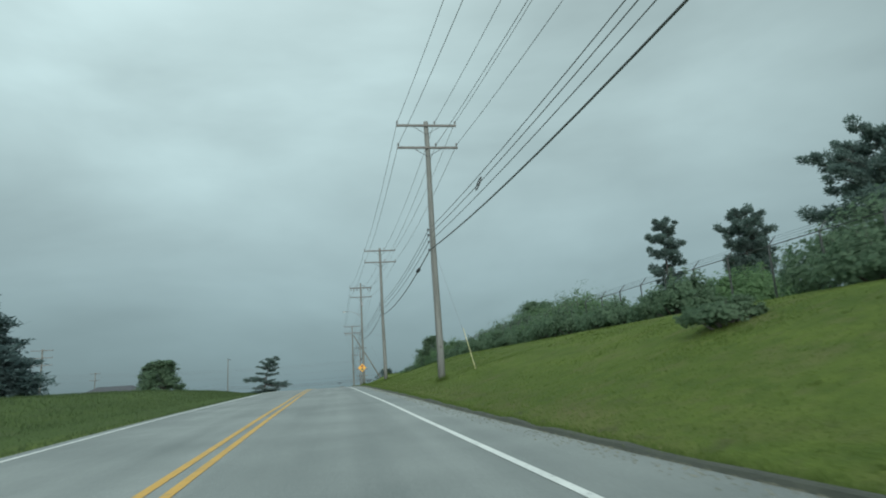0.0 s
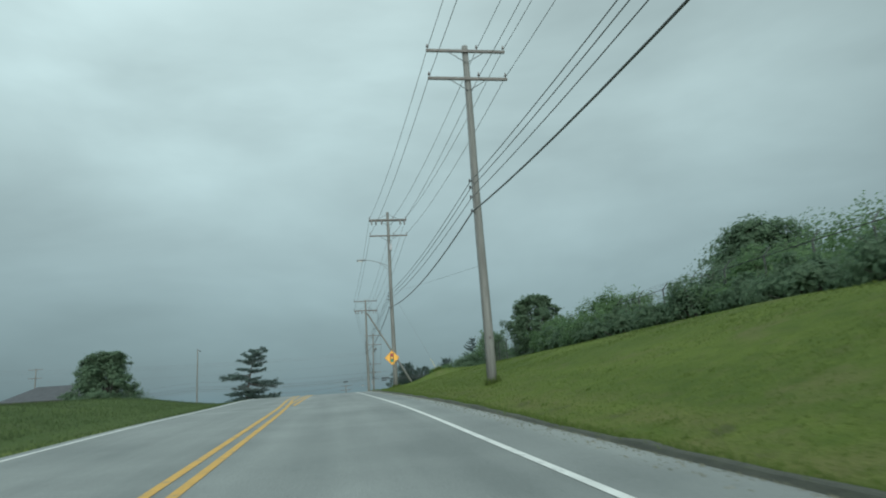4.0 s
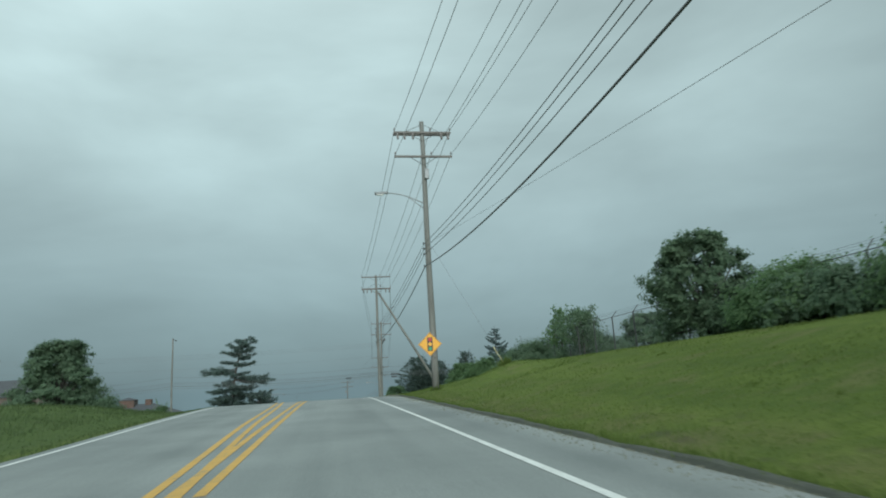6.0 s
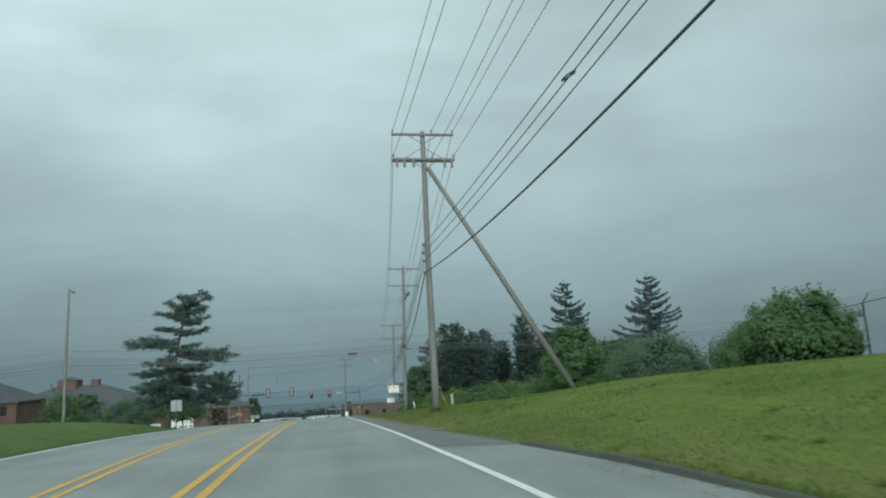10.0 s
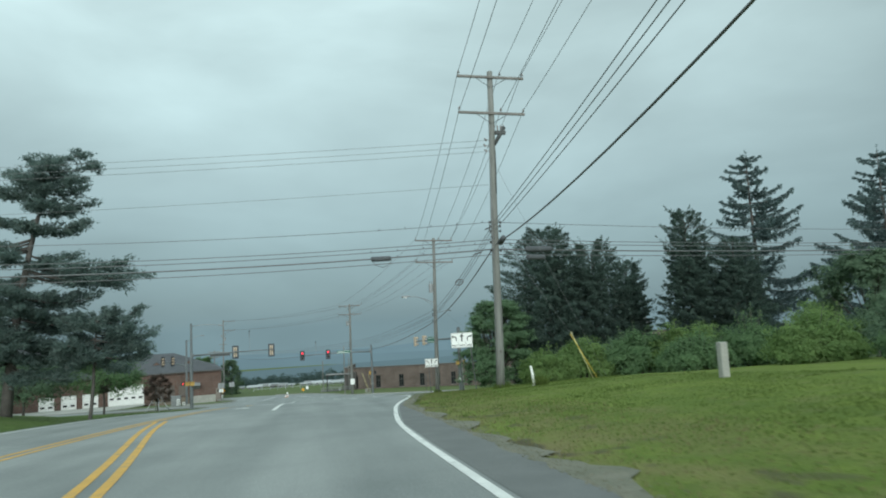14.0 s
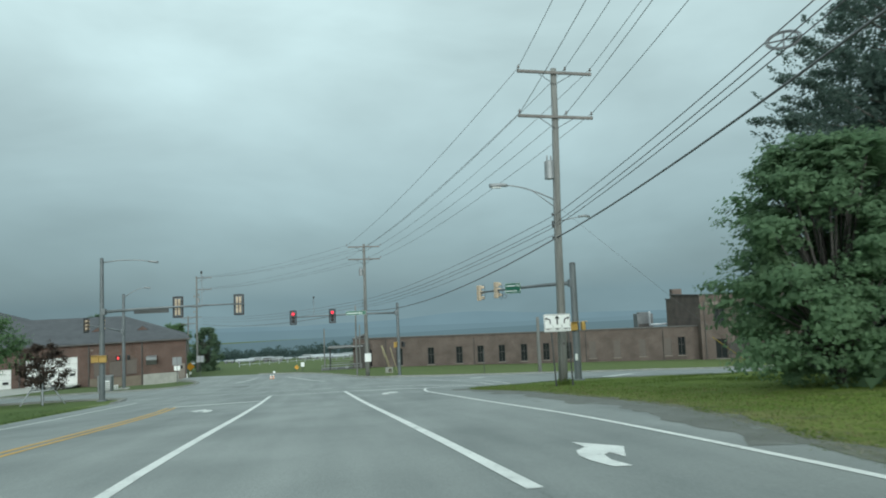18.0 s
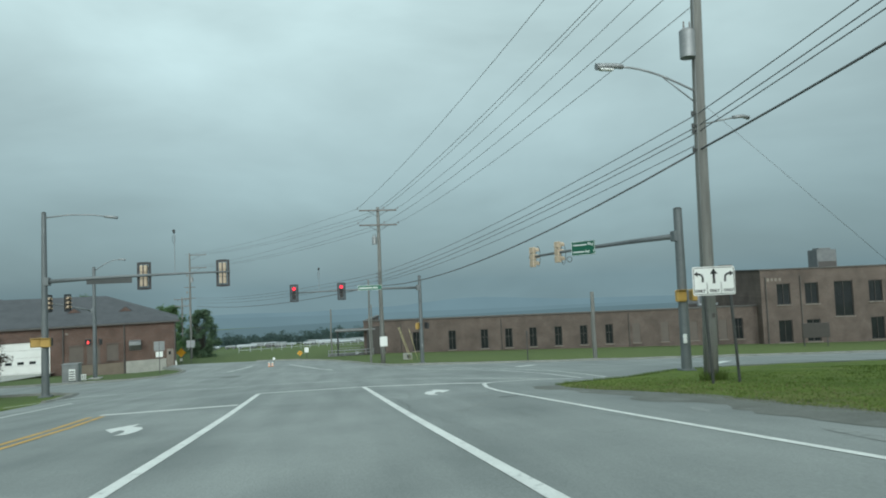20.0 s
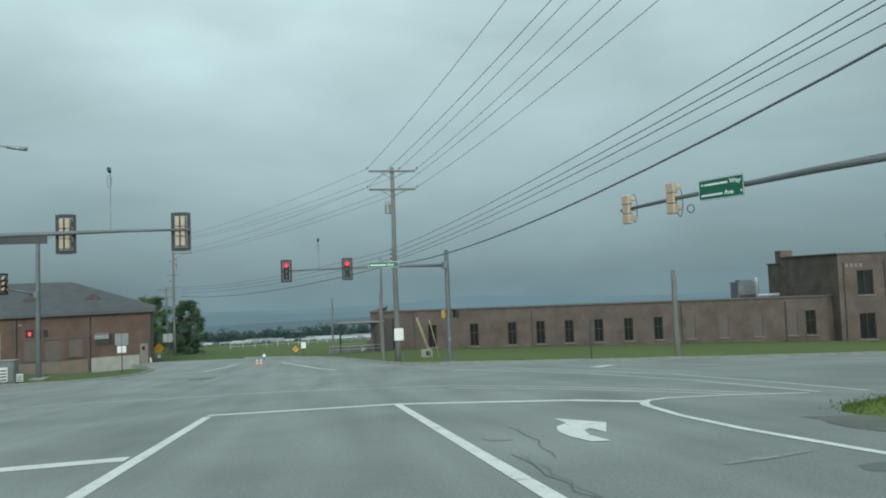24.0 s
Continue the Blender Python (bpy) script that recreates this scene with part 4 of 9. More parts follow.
wedge = [(float(np.interp(y, *W_R)) + 0.12, float(y)) for y in np.arange(120, 176, 2.0)]
wedge += [(float(np.interp(y, *EDGE_R)) + 0.05 + 0.20 * noise.noise((0, y * 0.7, 0)) + 0.10 * noise.noise((1, y * 2.7, 0)), float(y)) for y in np.arange(175, 119, -0.35)]
tagged(new("shoulder", draped(wedge, 0.0435, "shoulder", M_PATCH)), "dark newer asphalt shoulder with a ragged edge", "shoulder", kind="structure")
gr = [(float(np.interp(y, *EDGE_R)) - 0.05, float(y)) for y in np.arange(126, 176, 2.0)]
gr += [(float(np.interp(y, *EDGE_R)) + 0.38 + 0.55 * noise.noise((4, y * 0.6, 0)) + 0.22 * noise.noise((8, y * 2.3, 0)), float(y)) for y in np.arange(175, 125, -0.3)]
tagged(new("gravel_edge", draped(gr, 0.043, "gravel_edge", M_GRAVEL)), "crumbled gravel and bare soil beside the shoulder", "gravel", kind="structure")


soil = [(float(np.interp(y, *EDGE_R)) - 0.12, float(y)) for y in np.arange(176, 203, 1.0)]
soil += [(float(np.interp(y, *EDGE_R)) + 0.24 + 0.34 * noise.noise((9, y * 0.8, 0)) + 0.16 * noise.noise((2, y * 2.6, 0)), float(y)) for y in np.arange(202, 175, -0.3)]
tagged(new("gravel_edge", draped(soil, 0.044, "gravel_edge", M_SOIL)), "dark soil and crumbled asphalt at the edge of the grass", "gravel", kind="structure")


# mud washed over the asphalt before the grass of the corner
mud = [(float(np.interp(y, *EDGE_R)) + 0.10, float(y)) for y in np.arange(185, 207, 0.7)]
mud += [(float(np.interp(y, *EDGE_R)) - 0.40 - 0.30 * math.sin((y - 185) / 22 * math.pi) - 0.25 + 0.75 * noise.noise((13, y * 0.55, 0)) + 0.2 * noise.noise((5, y * 2.1, 0)), float(y)) for y in np.arange(207, 185, -0.35)]
tagged(new("mud_film", draped(mud, 0.0445, "mud_film", M_MUD, 0.7)), "dark film of mud washed over the asphalt edge", "mud", kind="structure")


def crack(pts, width=0.008):
    rng = random.Random(int(pts[0][0] * 100 + pts[0][1]))
    line = [(x + rng.uniform(-0.05, 0.05), y + rng.uniform(-0.06, 0.06)) for x, y in fine_line(pts, 0.22)]
    return stripe("crack", line, width, M_TAR, "dark sealed crack in the asphalt", 0.0465, 0.3)


for c in ([(1.17, 184.0), (1.22, 180), (1.5, 172), (1.3, 165)], [(1.3, 198), (0.9, 202.5), (0.92, 206.1)], [(3.15, 203.8), (3.2, 203.0), (3.2, 201.0)],
          [(1.7, 158), (1.3, 163), (0.4, 168)], [(5.5, 204.4), (4.9, 206), (4.4, 207.5)]):
    crack(c)
for c in ([(1.45, 208.2), (1.36, 206.9), (1.2, 205.8)], [(0.9, 206.1), (0.86, 204.8), (0.9, 203.6), (0.82, 202.4), (0.84, 201.6)], [(0.4, 201.75), (1.0, 201.65), (1.85, 201.45), (2.6, 201.25), (3.3, 201.3)],
          [(2.7, 197.2), (2.78, 196.9), (3.05, 197.1)], [(3.6, 199.2), (3.75, 198.5), (3.84, 197.5)], [(2.55, 200.4), (2.6, 199.4)], [(-6.6, 201.6), (-5.6, 202.9), (-4.4, 203.8)]):
    crack(c, 0.014)
for (x, y, rx, ry, turn) in ((2.25, 202.4, 0.30, 0.10, 40), (2.5, 202.9, 0.35, 0.07, 35), (1.0, 207.25, 0.20, 0.10, -50), (1.75, 201.7, 0.2, 0.06, 20), (2.9, 204.9, 0.5, 0.08, 10), (5.1, 198.6, 0.5, 0.10, 75), (4.9, 195.2, 0.6, 0.12, 80)):
    ca, sa = math.cos(radians(turn)), math.sin(radians(turn))
    pts = []
    for a in np.linspace(0, math.tau, 18)[:-1]:
        k = 1 + 0.5 * noise.noise((a * 1.7, x * 3, y * 3))
        pts.append((x + k * (rx * math.cos(a) * ca - ry * math.sin(a) * sa), y + k * (rx * math.cos(a) * sa + ry * math.sin(a) * ca)))
    tagged(new("scuff", draped(pts, 0.0455, "scuff", M_SCUFF, 0.6)), "pale scuffed patch of worn asphalt", "road patch", "patches on the road", "structure")
for (x, y, rx, ry) in ((-7.4, 234.6, 0.7, 1.0), (3.4, 204.15, 0.26, 0.16)):
    pts = [(x + rx * math.cos(a) * (1 + 0.3 * noise.noise((a, x, y))), y + ry * math.sin(a) * (1 + 0.3 * noise.noise((x, a, y)))) for a in np.linspace(0, math.tau, 16)[:-1]]
    tagged(new("tar_patch", draped(pts, 0.044, "tar_patch", M_PATCH, 0.6)), "dark irregular patch on the asphalt", "road patch", "patches on the road", "structure")


# ---- utility poles ----
def shaft(b, h, r0, r1):
    n, k = 12, 7
    pts = [(0.02 * math.sin(i * 1.3), 0, -0.5 + (h + 0.5) * i / k) for i in range(k + 1)]
    b.tube(pts, r0, n, r1)


def pin_insulator(parent, x, y, z):
    b = Build()
    b.rod((x, y, z), (x, y, z + 0.10), 0.018, None, 6)
    for k, (r, h) in enumerate(((0.065, 0.05), (0.05, 0.04), (0.035, 0.04))):
        b.rod((x, y, z + 0.10 + 0.045 * k), (x, y, z + 0.10 + 0.045 * k + h), r, r * 0.75, 8)
    return part("insulator", b, M_CERAMIC, parent)


def hanging_insulator(parent, x, y, z, dy):
    b = Build()
    for k in range(5):
        b.rod((x, y + dy * 0.09 * k, z - 0.10 * k), (x, y + dy * (0.09 * k + 0.05), z - 0.10 * k - 0.07), 0.075, 0.05, 8)
    return part("insulator", b, M_CERAMIC, parent)


def crossarm(pole, z, half=1.72, double=False, off=0.17, insul=(-1.66, 0.48, 1.66), hang=False):
    """A crossarm with its flat braces and its insulators, in front of the shaft."""
    b = Build()
    b.box((0, -off, z), (2 * half, 0.10, 0.125), bevel=0.012)
    if double:
        b.box((0, off, z), (2 * half, 0.10, 0.125), bevel=0.012)
    arm = part("crossarm", b, M_ARM, pole, "grey wooden crossarm")
    for s in (-1, 1):
        br = Build()
        br.rod((s * 0.82, -off - 0.05, z - 0.05), (0.02 * s, -off + 0.03, z - 0.52), 0.016, None, 5)
        part("arm_brace", br, M_DARKSTEEL, arm)
    for x in insul:
        pin_insulator(arm, x, -off, z + 0.06)
    if hang:
        for x in (-1.5, -1.1, -0.6, 1.1, 1.5):
            hanging_insulator(arm, x, -off - 0.06, z - 0.06, -0.6)
    return arm


def cobra_lamp(pole, z, reach, sx, rise=0.55, r=0.028):
    """A street light on a curved arm from the pole, towards sx."""
    b = Build()
    pts = [(sx * (0.12 + reach * k / 8), 0, z + rise * math.sin(k / 8 * math.pi / 2)) for k in range(9)]
    b.tube(pts, r, 6)
    b.tube([(sx * 0.12, 0, z - 0.32), (sx * reach * 0.5, 0, z + rise * 0.62)], r * 0.7, 5)
    arm = part("lamp_arm", b, M_STEEL, pole, "thin curved grey steel arm")
    hd = Build()
    x0 = sx * (0.12 + reach)
    hd.tube([(x0 - sx * 0.05, 0, z + rise), (x0 + sx * 0.12, 0, z + rise + 0.02), (x0 + sx * 0.45, 0, z + rise + 0.0), (x0 + sx * 0.72, 0, z + rise - 0.03)], 0.07, 8, 0.10)
    head = part("lamp_head", hd, M_STEEL, arm, "grey oblong lamp head")
    ls = Build()
    ls.box((x0 + sx * 0.42, 0, z + rise - 0.10), (0.40, 0.16, 0.05), bevel=0.02)
    part("lamp_lens", ls, M_SIGNWHITE, head)
    return arm


def transformer(pole, x, y, z, r=0.21, h=0.75):
    b = Build()
    b.rod((x, y, z), (x, y, z + h), r, r, 14)
    b.rod((x, y, z + h), (x, y, z + h + 0.06), r * 1.04, r * 0.7, 14)
    can = part("transformer", b, M_STEEL, pole, "grey steel transformer can")
    for s in (-0.09, 0.09):
        c = Build()
        c.rod((x + s, y, z + h + 0.05), (x + s, y, z + h + 0.28), 0.03, 0.02, 7)
        part("bushing", c, M_CERAMIC, can)


def cable_bracket(pole, z, sx=-1):
    b = Build()
    b.rod((sx * 0.12, -0.05, z), (sx * 0.26, -0.05, z), 0.025, None, 6)
    b.rod((sx * 0.26, -0.05, z - 0.06), (sx * 0.26, -0.05, z + 0.06), 0.04, None, 7)
    part("bracket", b, M_DARKSTEEL, pole)


POLE_LABEL = "tall weathered wooden utility pole with two crossarms"


def utility_pole(x, y, top, label=POLE_LABEL, r0=0.20, r1=0.13, foot=None, lean=0.0):
    z0 = hz(x, y) if foot is None else foot
    p = thing("utility_pole", (x, y, z0), label, "utility pole", "utility poles along the road")
    p.rotation_euler = (0, math.atan2(lean, top - z0), 0)
    b = Build()
    shaft(b, top - z0, r0, r1)
    part("shaft", b, M_WOOD, p)
    b = Build()
    b.tube([(-0.9 * r0, -0.6 * r0, 0.05), (-0.85 * r0, -0.55 * r0, (top - z0) * 0.5), (-0.85 * r1, -0.55 * r1, (top - z0) * 0.9)], 0.012, 5)
    part("ground_wire", b, M_STEEL, p, "thin ground wire stapled to the shaft")
    b = Build()
    b.box((0.02, -r0 - 0.004, 1.75), (0.09, 0.012, 0.11), bevel=0.003)
    part("tag_plate", b, M_COPING, p, "small metal tag plate")
    return p, z0


ATT = {}
p1, z0 = utility_pole(5.72, 33.7, 16.05)
crossarm(p1, 15.75 - z0)
crossarm(p1, 14.42 - z0)
for z in (9.68, 9.38, 9.0, 8.55):
    cable_bracket(p1, z - z0)
ATT[1] = dict(x=5.72, y=33.7, top=15.93, low=14.58, comm=(9.68, 9.38, 9.0, 8.55))
p2, z0 = utility_pole(5.72, 68.9, 16.6, lean=-0.05)
crossarm(p2, 16.28 - z0)
crossarm(p2, 15.0 - z0)
for z in (10.5, 10.22, 9.8, 9.22):
    cable_bracket(p2, z - z0)
ATT[2] = dict(x=5.7, y=69.1, top=16.45, low=15.16, comm=(10.5, 10.22, 9.8, 9.22))
p3, z0 = utility_pole(5.05, 101.2, 18.2, "tall wooden utility pole with double crossarm, street light and signal-ahead sign")
crossarm(p3, 17.45 - z0, double=True, hang=True)
crossarm(p3, 15.95 - z0)
for s in (-1, 1):
    g = Build()
    g.rod((0, -0.1, 18.0 - z0), (s * 1.0, -0.17, 17.5 - z0), 0.015, None, 5)
    part("arm_stay", g, M_DARKSTEEL, p3)
cobra_lamp(p3, 13.15 - z0, 2.1, -1, 0.62)
bx = Build()
bx.box((0.12, -0.24, 14.85 - z0), (0.26, 0.2, 0.62), bevel=0.03)
part("equipment_box", bx, M_STEEL, p3, "grey steel box")
for z in (10.72, 10.42, 10.1, 9.4):
    cable_bracket(p3, z - z0)
ATT[3] = dict(x=5.05, y=101.2, top=17.6, low=16.1, comm=(10.72, 10.42, 10.1, 9.4))
p4, z0 = utility_pole(4.86, 141.1, 15.62, "tall wooden utility pole held by a slanting push brace")
crossarm(p4, 15.40 - z0)
crossarm(p4, 14.0 - z0, double=True, hang=True)
for s in (-1, 1):
    g = Build()
    g.rod((0, -0.1, 14.7 - z0), (s * 1.0, -0.17, 14.07 - z0), 0.015, None, 5)
    part("arm_stay", g, M_DARKSTEEL, p4)
g = Build()
g.tube([(0.22, -0.02, 13.55 - z0), (3.75, -0.42, 7.52 - z0), (7.62, -0.8, 0.7 - z0)], 0.12, 10, 0.17)
part("push_brace", g, M_BRACE, p4, "slanting wooden brace pole")
for z in (9.3, 8.85, 8.42, 7.8):
    cable_bracket(p4, z - z0)
ATT[4] = dict(x=4.86, y=141.1, top=15.56, low=14.18, comm=(9.3, 8.85, 8.42, 7.8))
p5, z0 = utility_pole(7.75, 178.0, 13.52, "tall wooden utility pole where lines of two roads meet", 0.21, 0.14, lean=0.4)
crossarm(p5, 13.16 - z0)
crossarm(p5, 11.29 - z0)
for k, (dx, dz) in enumerate(((-0.30, 9.9), (-0.34, 9.6), (-0.30, 9.33))):
    b = Build()
    b.rod((-0.1, -0.05, dz - z0), (dx, -0.1, dz - z0 + 0.05), 0.02, None, 5)
    b.rod((dx, -0.1, dz - z0 - 0.02), (dx - 0.12, -0.1, dz - z0 + 0.12), 0.05, 0.03, 7)
    part("cutout", b, M_CERAMIC, p5)
b = Build()
b.box((0.42, -0.1, 10.32 - z0), (0.55, 0.16, 0.18), pose(0, 0, 0, 0, 0, 0), 0.02)
b.tube([(0.1, -0.05, 9.70 - z0), (0.35, -0.08, 10.13 - z0), (0.62, -0.1, 10.62 - z0)], 0.09, 7, 0.11)
part("switch_gear", b, M_DARKSTEEL, p5, "dark switch gear and bushings")
for k in range(3):
    b = Build()
    b.rod((0.3 + 0.16 * k, -0.1, 10.42 - z0), (0.28 + 0.16 * k, -0.1, 10.71 - z0), 0.045, 0.03, 7)
    part("bushing", b, M_CERAMIC, p5)
for z in (5.78, 5.58, 5.34, 4.8, 4.37):
    cable_bracket(p5, z - z0)
    cable_bracket(p5, z - z0, 1)
b = Build()
b.tube([(0.13, -0.1, 9.4 - z0), (0.12, -0.15, 8.6 - z0), (0.10, -0.16, 7.2 - z0)], 0.022, 6)
part("conduit", b, M_DARKSTEEL, p5)
ATT[5] = dict(x=8.1, y=178.0, top=13.33, low=11.46, comm=(5.78, 5.58, 5.34, 4.66))
p6, z0 = utility_pole(9.40, 205.0, 8.6, "wooden utility pole with transformer, street light and two crossarms", lean=0.3)
crossarm(p6, 8.36 - z0)
crossarm(p6, 6.37 - z0)
transformer(p6, -0.36, -0.1, 3.62 - z0)
cobra_lamp(p6, 2.72 - z0, 2.2, -1, 0.6)
b = Build()
b.tube([(0.1, 0, 1.80 - z0), (0.6, -0.1, 1.90 - z0), (1.05, -0.15, 1.99 - z0)], 0.022, 5)
b.tube([(0.9, -0.15, 1.97 - z0), (1.2, -0.15, 2.01 - z0), (1.4, -0.15, 1.97 - z0)], 0.05, 7, 0.06)
part("camera_arm", b, M_STEEL, p6)
for z in (2.07, 1.73, 1.57, 1.06):
    cable_bracket(p6, z - z0)
ATT[6] = dict(x=9.68, y=205.0, top=8.53, low=6.55, comm=(2.07, 1.73, 1.57, 1.06))
p7, z0 = utility_pole(3.5, 242.0, 4.1, "wooden utility pole with transformer beside a lawn")
crossarm(p7, 3.82 - z0, 1.55)
crossarm(p7, 2.6 - z0, 1.55)
transformer(p7, -0.36, -0.1, 1.0 - z0, 0.2, 0.6)
b = Build()
b.box((0.08, -0.22, -7.0 - z0), (0.62, 0.16, 0.80), bevel=0.03)
part("meter_box", b, M_SIGNWHITE, p7, "white equipment box")
for z in (-1.4, -1.7, -2.0, -2.4):
    cable_bracket(p7, z - z0)
ATT[7] = dict(x=3.5, y=242.0, top=3.98, low=2.76, comm=(-1.4, -1.7, -2.0, -2.4))
ATT[0] = dict(x=7.0, y=-6.0, top=15.0, low=13.0, comm=(9.0, 8.7, 8.3, 7.9))
ATT[8] = dict(x=-19.5, y=288.0, top=3.2, low=1.3, comm=(-3.2, -3.5, -3.9, -4.4))


def cable(a, b, sag, r, mat, label, n=14):
    pts = []
    for k in range(n + 1):
        t = k / n
        pts.append((a[0] + (b[0] - a[0]) * t, a[1] + (b[1] - a[1]) * t, a[2] + (b[2] - a[2]) * t - 4 * sag * t * (1 - t)))
    bb = Build()
    bb.tube(pts, r, 5)
    return solid("cable", bb, mat, label, "cable", "overhead cables")


SAG_THIN = (0.5, 0.5, 0.45, 0.35, 0.28, 0.35, 0.45, 0.6)
SAG_THICK = (0.67, 0.7, 0.7, 0.8, 0.88, 0.42, 0.95, 0.75)
for i in range(8):
    A, B = ATT[i], ATT[i + 1]
    for lev in ("top", "low"):
        for dx in (-1.66, 0.48, 1.66):
            cable((A["x"] + dx, A["y"] - 0.17, A[lev]), (B["x"] + dx, B["y"] - 0.17, B[lev]), 0.55, 0.0135, M_WIRE, "thin bare overhead wire")
    for k, (za, zb) in enumerate(zip(A["comm"], B["comm"])):
        thick = k == 3
        cable((A["x"] - 0.22, A["y"] - 0.05, za), (B["x"] - 0.22, B["y"] - 0.05, zb), SAG_THICK[i] if thick else SAG_THIN[i], 0.031 if thick else 0.015, M_CABLE, "thick black bundled cable" if thick else "thin black overhead cable")
cable((9.46, 204.95, 1.24), (3.28, 241.95, -2.15), 0.48, 0.013, M_CABLE, "thin black overhead cable")
cable((5.55, 69.0, 6.95), (5.12, 101.1, 10.75), 0.06, 0.006, M_WIRE, "thin steel span guy between two poles", 6)
# guy wires and their guards
for (x0, y0, z0, x1, y1) in ((5.8, 33.7, 8.4, 6.69, 29.6), (8.2, 178.0, 8.6, 12.6, 176.6), (8.2, 178.0, 5.1, 12.9, 177.8)):
    z1 = hz(x1, y1)
    cable((x0, y0, z0), (x1, y1, z1), 0.0, 0.006, M_WIRE, "thin steel guy wire", 2)


def guy_guard(x, y, dx, dy, dz, mat, label):
    g = thing("guy_guard", (x, y, hz(x, y) - 0.1), label, "guy guard")
    b = Build()
    b.tube([(0, 0, 0), (dx * 0.5, dy * 0.5, dz * 0.5), (dx, dy, dz)], 0.016, 7)
    part("sleeve", b, mat, g)


M_GUARD = material("pale_yellow_plastic", (0.62, 0.58, 0.30), (0.5, 0.46, 0.24), 0.5, 3, 20, 0.0)
M_GUARD2 = material("yellow_plastic", (0.60, 0.42, 0.05), (0.5, 0.34, 0.05), 0.5, 3, 20, 0.0)
guy_guard(6.66, 29.56, -0.22, 1.2, 2.1, M_GUARD, "pale yellow plastic guard on a guy wire")
guy_guard(12.15, 176.6, -1.0, 0.6, 2.2, M_GUARD2, "yellow plastic guard on a guy wire")
guy_guard(12.45, 177.8, -0.9, 0.3, 2.4, M_GUARD, "pale plastic guard on a guy wire")
cable((5.2, 101.1, 10.6), (8.45, 98.85, hz(8.45, 98.85)), 0.0, 0.006, M_WIRE, "thin steel guy wire", 2)
guy_guard(8.45, 98.85, -0.50, 0.34, 1.08, M_GUARD, "pale plastic guard on a guy wire")
cable((9.5, 205.0, 2.5), (19.2, 205.2, hz(19.2, 205.2)), 0.0, 0.006, M_WIRE, "thin steel guy wire", 2)
guy_guard(19.2, 205.2, -2.4, 0.1, 1.75, M_GUARD2, "yellow plastic guard on a guy wire")
guy_guard(6.25, 244.5, -1.05, 0.0, 3.0, M_GUARD, "pale yellow plastic guard on a guy wire")
guy_guard(6.05, 244.0, -1.0, 0.0, 2.95, M_GUARD, "pale yellow plastic guard on a guy wire")
guy_guard(6.75, 244.6, -0.68, 0.0, 2.75, M_GUARD, "pale yellow plastic guard on a guy wire")


def on_span(i, k, t, dz=0.0):
    A, B = ATT[i], ATT[i + 1]
    za, zb = A["comm"][k], B["comm"][k]
    sag = SAG_THICK[i] if k == 3 else SAG_THIN[i]
    return Vector((A["x"] - 0.22 + (B["x"] - A["x"]) * t, A["y"] + (B["y"] - A["y"]) * t, za + (zb - za) * t - 4 * sag * t * (1 - t) + dz))


def cable_loop(i, k, t, size=0.36, tilt=72, turn=0):
    """A fibre storage loop hung on a cable."""
    p = on_span(i, k, t)
    g = thing("cable_loop", p, "oval storage loop of fibre cable hung on an overhead line", "cable loop", "cable loops")
    A, B = ATT[i], ATT[i + 1]
    ang = math.degrees(math.atan2(B["y"] - A["y"], B["x"] - A["x"]))
    m = pose(0, 0, 0, tilt, 0, ang + turn)
    for s in (1.0, 0.86):
        b = Build()
        b.ring((0, 0.02 * s, -0.02), size * s, size * 0.72 * s, 0.018, m)
        part("coil", b, M_CABLE, g)
    b = Build()
    b.rod(m @ Vector((-size, 0, 0)), m @ Vector((size, 0, 0)), 0.018, None, 5)
    b.rod(m @ Vector((0, 0, -size * 0.7)), m @ Vector((0, 0, size * 0.7)), 0.018, None, 5)
    part("spreader", b, M_CABLE, g)


for args in ((0, 1, 0.73, 0.36, 20, 0), (5, 1, 0.17), (5, 1, 0.43, 0.32, 25, 50), (5, 0, 0.03), (1, 3, 0.108, 0.30, 40, 0), (3, 1, 0.48, 0.22, 60, 0)):
    cable_loop(*args)


def splice(p, d, length=0.62, r=0.085, tail=True):
    d = Vector(d).normalized()
    g = thing("splice_case", p, "dark plastic cable splice case on an overhead cable", "splice case", "splice cases")
    b = Build()
    b.tube([-d * length * 0.5, -d * length * 0.3, d * length * 0.3, d * length * 0.5], r, 12)
    for k in (-1, 1):
        c = Build()
        c.rod(d * length * 0.5 * k, d * length * 0.56 * k, r * 0.98, r * 0.6, 12)
        part("end_cap", c, M_SPLICE, g)
    case = part("case", b, M_SPLICE, g)
    for k in range(9):
        b = Build()
        b.rod(d * length * (0.1 * k - 0.42), d * length * (0.1 * k - 0.38), r * 1.04, None, 12, False)
        part("rib", b, M_SPLICE, case)
    if tail:
        t = Build()
        t.tube([d * length * (-0.6 + 0.0) + Vector((0, 0, 0)), d * length * -0.3 + Vector((0, 0, -0.3)), d * length * 0.1 + Vector((0, 0, -0.42)), d * length * 0.5 + Vector((0, 0, -0.25)), d * length * 0.62], 0.015, 5)
        part("tail_loop", t, M_CABLE, g)


d12 = Vector((0, 36, 0.2))
splice(on_span(1, 3, 0.135, 0.02), d12, 0.75, 0.10, False)
splice(on_span(4, 3, 0.95, 0.0), Vector((3.5, 39, -5)), 0.85, 0.13, False)

